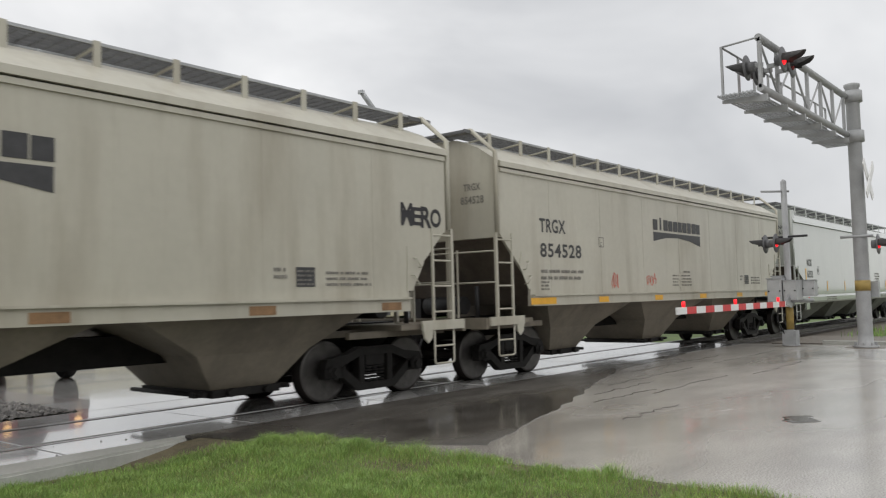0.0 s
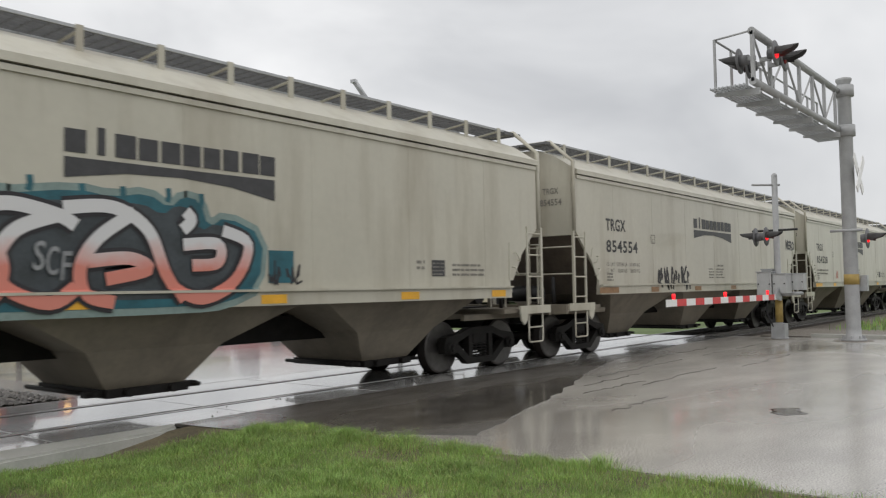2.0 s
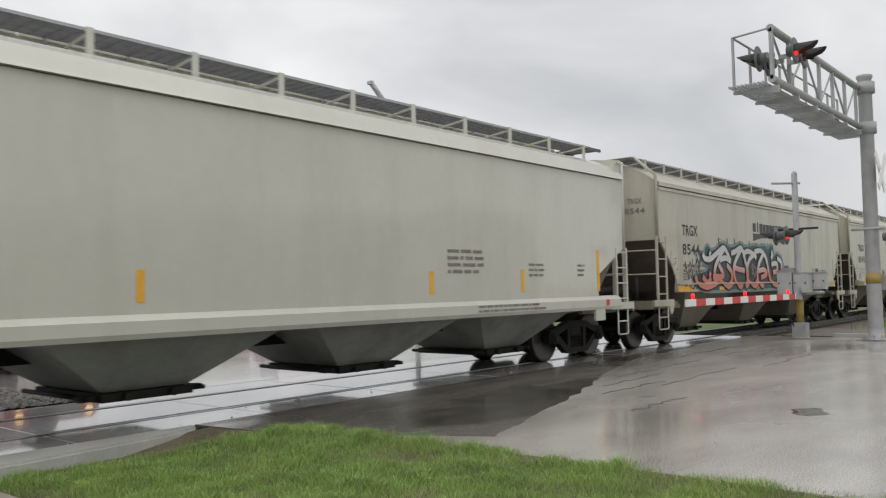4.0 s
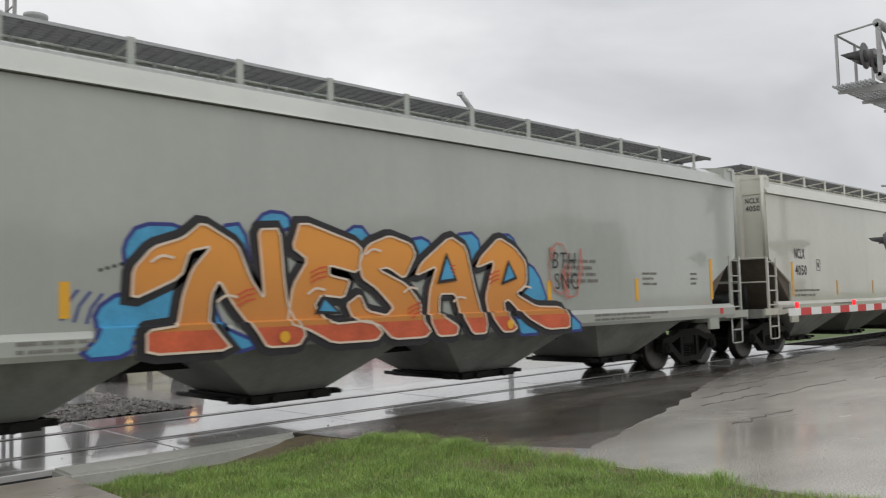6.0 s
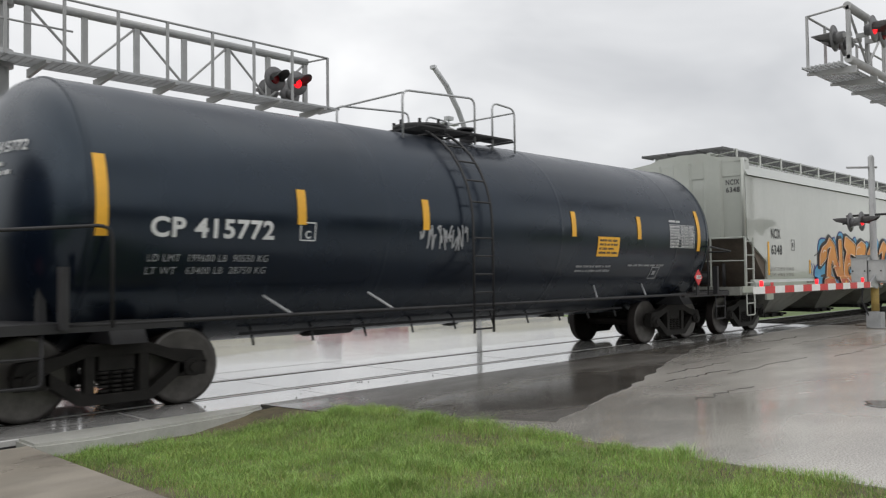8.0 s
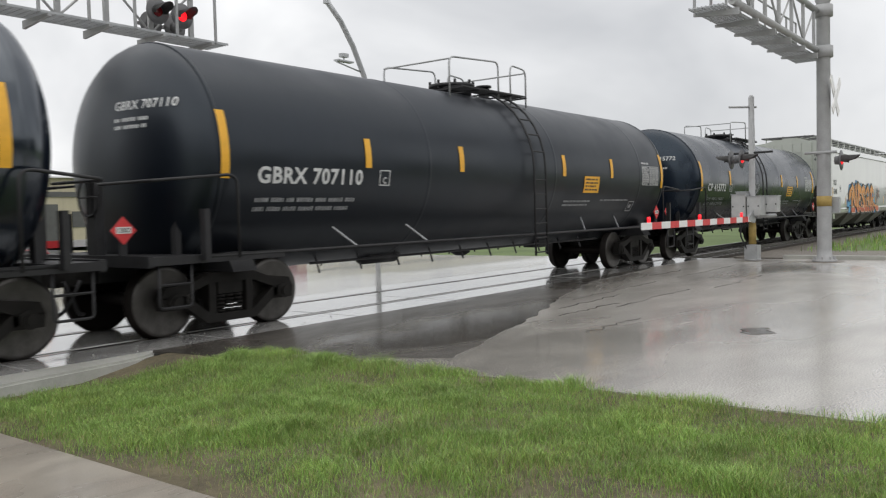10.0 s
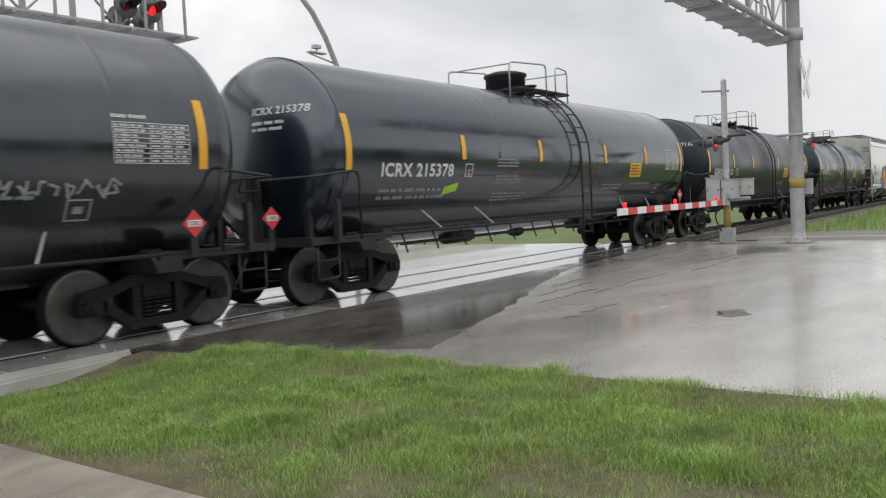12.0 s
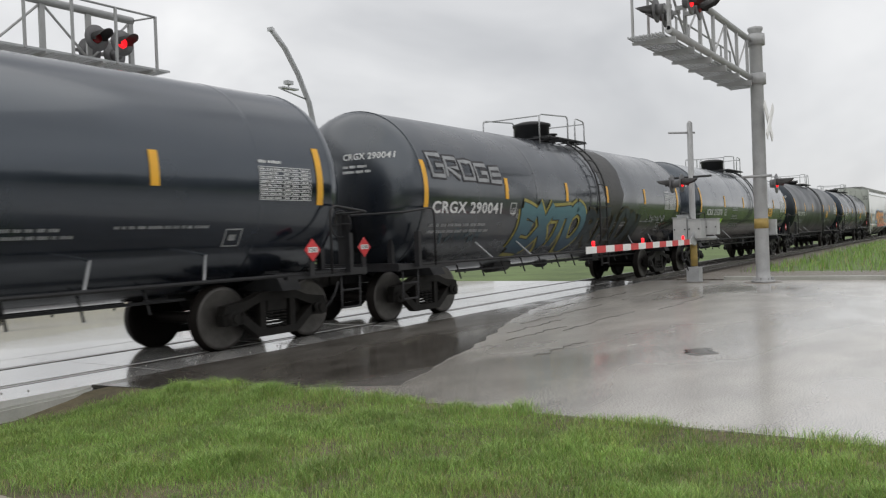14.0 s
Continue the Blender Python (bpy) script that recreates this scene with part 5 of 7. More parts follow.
    b = nb()
    rod(b, (1.15, 0, top - 0.1), (1.15, 0, top + 0.26), 0.12, 12)
    rod(b, (1.15, 0, top + 0.26), (1.15, 0, top + 0.30), 0.17, 12)
    slide(b, gear)
    part("relief_valve", b, "black_iron", car)
    return car


def tank_skin(R, zc):
    return lambda z: -math.sqrt(max(0.01, R * R - (z - zc) ** 2))


def tank_marks(car, R, zc, half, bars, text, tx, tw, seed, panel_x=2.66, load=(), extra=False):
    sk = tank_skin(R, zc)
    mid = zc + 0.08
    for x in bars:
        long_bar = abs(abs(x) - max(abs(b) for b in bars)) < 0.45
        h, z0 = (0.86, mid - 0.38) if long_bar else (0.44, mid - 0.18)
        mark(car, "reflector", box(nb(), -0.065, 0.065, -0.002, 0, 0, h), x, z0, "yellow", sk, 0.008, 0.1)
    if text:
        mark(car, "lettering", glyphs(text, tw, 0.23, 0.03), tx, 1.94, "white_letter", sk, 0.006, 0.06)
        bm = nb()
        for a in ((0, 0.24, 0, 0.016), (0, 0.24, 0.22, 0.236), (0, 0.016, 0, 0.236), (0.224, 0.24, 0, 0.236)):
            box(bm, a[0], a[1], -0.002, 0, a[2], a[3])
        mark(car, "stencil_box", bm, tx + tw + 0.38, 1.94, "white_letter", sk, 0.006)
        mark(car, "lettering", glyphs("C", 0.08, 0.10), tx + tw + 0.46, 1.97, "white_letter", sk, 0.006)
        for z, words in zip((1.68, 1.54), load):
            mark(car, "lettering", glyphs(words, tw * 0.97, 0.08, 0.0), tx, z, "dim_white", sk, 0.006, 0.06)
        if not load:
            fine_print(car, 2, tw * 0.95, 0.06, 0.06, seed, tx, 1.58, "dim_white", sk, 0.006)
    fine_print(car, 2, 1.2, 0.04, 0.04, seed + 1, 1.9, mid - 0.95 + 0.15, "dim_white", sk, 0.006)
    for w, z in ((0.85, -0.30), (0.95, -0.62), (1.3, -0.95)) if extra else ():
        fine_print(car, 3, w, 0.032, 0.03, seed + int(20 * w), -3.05, mid + z, "dim_white", sk, 0.006)
    fine_print(car, 1, 1.5, 0.04, 0.04, seed + 2, 3.6, mid - 0.85 + 0.15, "dim_white", sk, 0.006)
    px, pz, pw = max(bars) - 1.22, mid - 0.32, 1.02
    bm = nb()
    for k in range(9):
        box(bm, 0, pw, -0.002, 0, 0.058 * k, 0.058 * k + 0.009)
    for u in (0, 0.46, 0.62, 0.80, 1.0):
        box(bm, pw * u - 0.004, pw * u + 0.004, -0.002, 0, 0, 0.473)
    mark(car, "table_rule", bm, px, pz, "white_letter", sk, 0.006, 0.1, "ruled white table")
    for u, w in ((0.02, 0.40), (0.48, 0.12), (0.64, 0.13), (0.82, 0.15)):
        fine_print(car, 8, w * pw, 0.028, 0.030, seed + 3 + int(50 * u), px + u * pw, pz + 0.018, "white_letter", sk, 0.006)
    fine_print(car, 1, 0.45, 0.045, 0.02, seed + 9, px, pz + 0.52, "white_letter", sk, 0.006)
    if panel_x:
        mark(car, "yellow_panel", box(nb(), 0, 0.72, -0.002, 0, 0, 0.36), panel_x, mid - 0.52, "yellow", sk, 0.006, 0.08, "yellow instruction panel")
        fine_print(car, 4, 0.6, 0.04, 0.035, seed + 5, panel_x + 0.06, mid - 0.47, "dark_letter", sk, 0.0085)
    bm = nb()
    for a in ((0, 0.3, 0, 0.02), (0, 0.3, 0.22, 0.24), (0, 0.02, 0, 0.24), (0.28, 0.3, 0, 0.24), (0.08, 0.2, 0.08, 0.16)):
        box(bm, a[0], a[1], -0.002, 0, a[2], a[3])
    mark(car, "stencil_box", bm, max(bars) - 1.75, mid - 0.95, "dim_white", sk, 0.006)
    for s in (-1, 1):
        b = nb()
        x = half - 0.55 if s > 0 else -half - 1.02
        y = -1.62 if s > 0 else -0.95
        prism(b, [(x - 0.17, 1.38), (x, 1.21), (x + 0.17, 1.38), (x, 1.55)], "y", y - 0.015, y)
        p = part("placard", b, "red_paint", car, "red hazard diamond with a white number strip")
        part("placard_strip", box(nb(), x - 0.10, x + 0.10, y - 0.022, y - 0.016, 1.345, 1.425), "white_paint", p)
        g = glyphs("1202", 0.16, 0.055)
        for v in g.verts:
            v.co = (v.co.x + x - 0.08, y - 0.025, v.co.z + 1.358)
        spell(g, "black_paint", p)
        part("placard_holder", box(nb(), x - 0.05, x + 0.05, y + 0.002, y + 0.03, 1.0, 1.45), "black_iron", car)
    # head lettering on the trailing end
    d = 0.62
    rows = [word_bars(2, 0.62, 0.05, 0.045, seed + 7)]
    if text:
        rows.append(glyphs(text, 0.10 * len(text) - 0.1, 0.12))
        for v in rows[1].verts:
            v.co.z += 0.24
    for k, b in enumerate(rows):
        for v in b.verts:
            y, z = -0.20 - v.co.x, v.co.z + zc + 0.36
            r = min(0.98, math.hypot(y, z - zc) / R)
            v.co = (-half - d * math.sqrt(max(0, 1 - r ** 2.44)) - 0.012, y, z)
        if k:
            spell(b, "white_letter", car)
        else:
            tagged(part("fine_print", b, "white_letter", car), kind="stuff")


# ---- ground ----
def sheet(name, mat, x0, x1, y0, y1, z, label, category, nx=1, ny=1, height=None, thick=0.0, kind="structure"):
    bm = nb()
    g = [[bm.verts.new((x0 + (x1 - x0) * i / nx, y0 + (y1 - y0) * j / ny, 0)) for j in range(ny + 1)] for i in range(nx + 1)]
    for i in range(nx):
        for j in range(ny):
            bm.faces.new((g[i][j], g[i + 1][j], g[i + 1][j + 1], g[i][j + 1])).smooth = bool(height)
    for v in bm.verts:
        v.co.z = height(v.co.x, v.co.y) if height else z
    if thick:
        ex = bmesh.ops.extrude_face_region(bm, geom=bm.faces[:])
        for v in [e for e in ex["geom"] if isinstance(e, bmesh.types.BMVert)]:
            v.co.z -= thick
        bmesh.ops.recalc_face_normals(bm, faces=bm.faces)
    ob = part(name, bm, mat, None)
    return tagged(ob, label, category, kind=kind)


ROAD_L, ROAD_R = 6.15, 23.6
WALK_R = 2.73


def turf(x, y):
    """Height of the verge between the sidewalk and the road."""
    z = -0.03 + 0.05 * noise.noise((x * 0.6, y * 0.6, 3.0)) + 0.015 * noise.noise((x * 3, y * 3, 1))
    k = max(0.0, min(1.0, (y - 5.0) / 2.5)) * max(0.0, min(1.0, (5.25 - x) / 0.9))
    b = max(0.0, min(1.0, (x - 4.9) / 0.5)) * max(0.0, min(1.0, (y - 5.2) / 0.8))
    b = max(b, max(0.0, min(1.0, (x - 5.75) / 0.35)))
    return (z - 0.10 * k) * (1 - b) - 0.004 * b


def build_ground():
    sheet("ground", "field", -1500, 2500, -1500, 2500, -0.45, "open flat green meadow reaching the horizon", "ground")
    sheet("road", "road", ROAD_L, ROAD_R, -60, 8.32, 0.0, "wet patched grey asphalt road before the tracks", "road", thick=0.3)
    sheet("road", "far_road", 5.9, ROAD_R, 11.6, 260, 0.0, "wet shining road beyond the tracks", "road", thick=0.3)
    sheet("pavement", "walkway", -3.0, WALK_R, -30, 7.9, 0.0, "damp buff concrete sidewalk", "sidewalk", thick=0.2)
    sheet("ground", "soil", WALK_R, ROAD_L + 0.25, -12, 8.05, 0, "grassy soil verge between sidewalk and road", "ground", 30, 120, lambda x, y: turf(x, y) if x < ROAD_L else -0.012)
    sheet("ground", "soil", -30, 5.9, 11.6, 60, -0.06, "far verge of damp grass", "ground", thick=0.1)
    # dark resurfaced apron along the crossing
    bm = nb()
    corners = [(5.46, 8.32), (5.6, 7.3), (6.2, 6.0), (6.75, 5.0), (8.2, 5.45), (10.1, 6.0), (12.4, 6.9), (15.2, 7.75), (19.5, 8.2), (19.5, 8.32)]
    edge = []
    for (xa, ya), (xb, yb) in zip(corners, corners[1:]):
        for k in range(14):
            t = k / 14
            x, y = xa + (xb - xa) * t, ya + (yb - ya) * t
            edge.append((x, min(8.32, y + (0.07 * noise.noise((x * 2.5, y * 2.5, 0)) + 0.03 * noise.noise((x * 9, y * 9, 0))) * (1 if x > 6.2 and y < 8.2 else 0))))
    prism(bm, edge + [corners[-1]], "z", -0.03, 0.005)
    tagged(part("road_patch", bm, "patch", None), "dark wet strip of newer asphalt by the rails", "road", kind="structure")
    bm = nb()
    rnd = random.Random(4)
    for x0, x1, y in ((11.5, 14.5, 5.45), (15.0, 18.0, 5.1), (17.0, 21.0, 6.6), (9.0, 10.5, 4.6), (11.0, 13.2, 6.15), (12.2, 15.8, 6.55), (14.5, 19.0, 7.25), (10.2, 12.0, 5.65)):
        pts = []
        n = 12
        for k in range(n + 1):
            pts.append((x0 + (x1 - x0) * k / n, y + 0.06 * rnd.uniform(-1, 1)))
        prism(bm, pts + [(p[0], p[1] + 0.014 + 0.02 * rnd.random()) for p in pts[::-1]], "z", -0.02, 0.005)
    tagged(part("road_crack", bm, "patch", None), "dark sealed cracks across the wet road", "crack", kind="structure")
    bm = nb()
    lathe(bm, [(-0.03, 0.26), (0.003, 0.26), (0.004, 0.2)], "z", 20)
    for v in bm.verts:
        v.co += Vector((9.95, 2.9, 0))
        v.co.x = 9.95 + (v.co.x - 9.95) * 1.1 + 0.06 * math.sin(11 * v.co.y)
        v.co.y = 2.9 + (v.co.y - 2.9) * 0.75 + 0.05 * math.sin(17 * v.co.x)
    tagged(part("road_patch", bm, "patch", None), "small dark round patch in the road", "road patch", kind="structure")
    # far kerb and strip beyond the road
    bm = nb()
    box(bm, ROAD_R, ROAD_R + 0.22, -60, 6.2, -0.3, 0.10)
    tagged(part("kerb", bm, "kerb", None, bevel=0.02), "pale concrete kerb on the far side of the road", "kerb", kind="structure")
    sheet("ground", "gravel", ROAD_R + 0.22, ROAD_R + 4.2, -60, 7.6, 0.02, "damp gravel strip behind the kerb", "ground", thick=0.3)
    sheet("ground", "field", ROAD_R + 4.2, 400, -300, 6.4, 0.0, "green meadow beside the railway", "meadow", thick=0.4)
    sheet("ground", "gravel", 1.6, 5.9, 11.8, 15.0, -0.01, "patch of wet crushed stone round the signal posts", "ground", 12, 12, lambda x, y: -0.01 + 0.04 * noise.noise((x * 2, y * 2, 0)))


def build_track():
    # concrete crossing panels between and beside the rails
    panel = nb()
    box(panel, 0, 2.42, 0, 1.0, -0.2, 0.0)
    me = bpy.data.meshes.new("panel")
    bmesh.ops.bevel(panel, geom=panel.edges[:], offset=0.008, segments=1, affect="EDGES")
    panel.to_mesh(me)
    panel.free()
    me.materials.append(M["concrete"])
    base = sheet("crossing", "groove", -8, 23.4, 8.32, 11.6, -0.06, "wet concrete crossing panels set between the rails", "rail crossing", thick=0.2)
    for y0, y1 in ((8.33, NEAR - 0.075), (NEAR + 0.125, FAR - 0.125), (FAR + 0.075, 11.59)):
        for k in range(13):
            ob = new("panel", me)
            ob.parent = base
            ob.location = (-8 + 2.42 * k, y0, 0.001 * (k % 3) - 0.002)
            ob.scale = (0.995, y1 - y0, 1)
    # rails
    for y in (NEAR, FAR):
        bm = nb()
        prism(bm, [(y - 0.036, 0.0), (y - 0.034, -0.035), (y - 0.009, -0.05), (y - 0.009, -0.15), (y - 0.07, -0.17), (y + 0.07, -0.17), (y + 0.009, -0.15), (y + 0.009, -0.05), (y + 0.034, -0.035), (y + 0.036, 0.0)], "x", -60, 600)
        tagged(part("rail", bm, "rail", None), "polished steel rail of the single track", "rail", "rails", kind="structure")
    # ballast shoulder and ties beyond the crossing
    bm = nb()
    prism(bm, [(7.1, -0.42), (8.3, -0.17), (11.6, -0.17), (12.8, -0.42)], "x", 23.5, 600)
    ball = tagged(part("ballast", bm, "gravel", None), "grey crushed stone ballast under the track", "ballast", kind="structure")
    tie = nb()
    box(tie, -0.115, 0.115, TRACK_Y - 1.3, TRACK_Y + 1.3, -0.3, -0.155)
    tm = bpy.data.meshes.new("tie")
    tie.to_mesh(tm)
    tie.free()
    tm.materials.append(M["tie"])
    for k in range(130):
        o = new("tie", tm)
        o.parent = ball
        o.location = (23.9 + 0.55 * k, 0, 0)
    # stones
    rng = np.random.default_rng(3)
    vs, fs = [], []
    ico = [(0, 0, 1), (0.9, 0, 0.2), (0.2, 0.85, 0.1), (-0.8, 0.4, 0.2), (-0.5, -0.75, 0.1), (0.45, -0.8, 0.2), (0, 0, -0.6)]
    tri = [(0, 1, 2), (0, 2, 3), (0, 3, 4), (0, 4, 5), (0, 5, 1), (6, 2, 1), (6, 3, 2), (6, 4, 3), (6, 5, 4), (6, 1, 5)]
    spots = [(rng.uniform(23.7, 60), rng.uniform(7.3, 12.5)) for _ in range(6500)] + [(rng.uniform(1.8, 5.9), rng.uniform(11.7, 14.9)) for _ in range(2600)]
    spots += [(rng.uniform(2.9, 9.5), rng.uniform(8.36, 9.05)) for _ in range(22)]
    for x, y in spots:
        if x > 20:
            z = -0.17 if 8.3 < y < 11.6 else -0.17 - 0.21 * (abs(y - TRACK_Y) - 1.65)
        else:
            z = 0.0
        s, a = rng.uniform(0.02, 0.055) if y > 9.1 else rng.uniform(0.006, 0.02), rng.uniform(0, 6.28)
        o = len(vs)
        ca, sa = math.cos(a) * s, math.sin(a) * s
        vs += [(x + p[0] * ca - p[1] * sa, y + p[0] * sa + p[1] * ca, z + p[2] * s * 0.8) for p in ico]
        fs += [tuple(o + i for i in t) for t in tri]
    me2 = bpy.data.meshes.new("stones")
    me2.from_pydata(vs, [], fs)
    me2.materials.append(M["stone"])
    tagged(new("stones", me2), "loose wet grey ballast stones", "stones", kind="stuff")
    # concrete edge beam beside the verge
    bm = nb()
    prism(bm, [(2.76, 7.86), (3.3, 7.78), (5.05, 7.98), (5.35, 8.12), (5.45, 8.31), (2.76, 8.31)], "z", -0.45, 0.012)
    tagged(part("kerb", bm, "kerb", None, bevel=0.025), "weathered concrete edge beam of the crossing", "kerb", kind="structure")


def build_grass():
    rng = np.random.default_rng(11)
    vs, fs, mats = [], [], []

    def blade(x, y, z, h, lean, w, m):
        a = rng.uniform(0, 6.283)
        dx, dy = math.cos(a), math.sin(a)
        b = rng.uniform(0, 6.283)
        lx, ly = math.cos(b) * lean * h, math.sin(b) * lean * h
        o = len(vs)
        vs.extend(((x - dx * w, y - dy * w, z - 0.01), (x + dx * w, y + dy * w, z - 0.01), (x + dx * w * 0.7 + lx * 0.35, y + dy * w * 0.7 + ly * 0.35, z + h * 0.6),
                   (x - dx * w * 0.7 + lx * 0.35, y - dy * w * 0.7 + ly * 0.35, z + h * 0.6), (x + lx, y + ly, z + h)))
        fs.extend(((o, o + 1, o + 2, o + 3), (o + 3, o + 2, o + 4)))
        mats.extend((m, m))
    count = 0
    for _ in range(520000):
        x, y = rng.uniform(WALK_R - 0.02, ROAD_L + 0.12), rng.uniform(-0.8, 7.9)
        edge = min((x - WALK_R - 0.12 * noise.noise((3, y * 1.3, 0))) / 0.55, (ROAD_L + 0.15 + 0.22 * noise.noise((0, y * 1.6, 5)) - x) / 0.3)
        edge = min(edge, (7.76 + 0.16 * noise.noise((x * 1.2, 0, 2)) - 0.24 * max(0, x - 4.4) + 0.25 * max(0, 4.4 - x) - y) / 0.35)
        clump = noise.noise((x * 1.4, y * 1.4, 0)) * 0.5 + 0.5
        fine = noise.noise((x * 5, y * 5, 9)) * 0.5 + 0.5
        bare = noise.noise((x * 0.9 + 7, y * 0.9, 4)) * 0.5 + 0.5
        keep = max(0.0, min(1.0, edge)) * (0.30 + 0.9 * clump) * (0.45 + fine) * min(1.0, 0.12 + 2.0 * max(0.0, bare - 0.08))
        if y < 3.5 and x < 4.2:
            keep *= 0.14 + 0.6 * clump
        if rng.random() > keep:
            continue
        tuft = max(0.0, noise.noise((x * 2.6, y * 2.6, 12)))
        h = (0.024 + 0.075 * clump * (0.4 + 0.9 * fine)) * rng.uniform(0.5, 1.35) * (0.75 + 1.5 * tuft)
        dry = rng.random() < 0.07 + 0.25 * (1 - bare)
        blade(x, y, turf(x, y), h * (0.7 if dry else 1), rng.uniform(0.2, 1.15), rng.uniform(0.0010, 0.0023), 1 if dry else 2 if rng.random() < 0.12 + 0.55 * max(0.0, noise.noise((x * 1.1, y * 1.1, 20))) else 0)
        count += 1
    me = bpy.data.meshes.new("grass")
    me.from_pydata(vs, [], fs)
    me.materials.append(M["blade"])
    me.materials.append(M["straw"])
    me.materials.append(M["fresh_blade"])
    me.polygons.foreach_set("material_index", mats)
    tagged(new("grass", me), "uneven wet green verge grass with dry tufts", "grass", kind="stuff")
    vs, fs, mats = [], [], []
    for _ in range(16000):
        x, y = rng.uniform(27.0, 70), rng.uniform(-12, 6.6)
        blade(x, y, 0.0, rng.uniform(0.12, 0.32), rng.uniform(0.1, 0.5), rng.uniform(0.008, 0.016), 1 if rng.random() < 0.12 else 0)
    me = bpy.data.meshes.new("meadow_grass")
    me.from_pydata(vs, [], fs)
    me.materials.append(M["blade"])
    me.materials.append(M["straw"])
    me.polygons.foreach_set("material_index", mats)
    tagged(new("meadow_grass", me), "long green meadow grass beside the railway", "grass", kind="stuff")


# ---- crossing signals ----
def flasher(parent, x, y, z, face, lit=True):
    """One flashing light: round backing, deep hood, red lens. face: +1 looks to +y, -1 to -y."""
    b = lathe(nb(), [(0, 0.0), (0.0, 0.25), (face * 0.012, 0.25), (face * 0.012, 0.11)], "y", 20)
    for v in b.verts:
        v.co += Vector((x, y, z))
    disc = part("backing_disc", b, "signal_grey", parent)
    b = nb()
    n = 12
    inner, outer = [], []
    for k in range(n + 1):
        a = math.radians(-20 + 220 * k / n)
        p0 = (x + 0.125 * math.cos(a), y + face * 0.01, z + 0.125 * math.sin(a))
        reach = 0.16 + 0.27 * max(0.0, math.sin(a)) ** 0.45
        p1 = (x + 0.135 * math.cos(a), y + face * reach, z + 0.135 * math.sin(a) - 0.02)
        inner.append(b.verts.new(p0))
        outer.append(b.verts.new(p1))
    for k in range(n):
        b.faces.new((inner[k], inner[k + 1], outer[k + 1], outer[k]))
    ex = bmesh.ops.solidify(b, geom=b.faces[:], thickness=0.008)
    part("hood", b, "hood_paint", disc)
    b = lathe(nb(), [(face * 0.014, 0.105), (face * 0.04, 0.09), (face * 0.052, 0.05), (face * 0.055, 0.01)], "y", 18)
    for v in b.verts:
        v.co += Vector((x, y, z))
    part("lens", b, "red_lamp" if lit else "red_dim", disc, "lit red lens" if lit else "dark red lens")
    b = lathe(nb(), [(-face * 0.15, 0.05), (-face * 0.14, 0.10), (0, 0.12)], "y", 14)
    for v in b.verts:
        v.co += Vector((x, y, z))
    part("lamp_housing", b, "signal_grey", disc)


def crossbuck(parent, x, y, z, face):
    for q in (-1, 1):
        b = nb()
        box(b, -0.60, 0.60, -0.012, 0.012, -0.11, 0.11)
        m = Matrix.Translation((x, y + 0.02 * q, z)) @ Matrix.Rotation(radians(45 * q), 4, "Y")
        bmesh.ops.transform(b, matrix=m, verts=b.verts)
        part("crossbuck_blade", b, "white_paint", parent, "white crossbuck board")


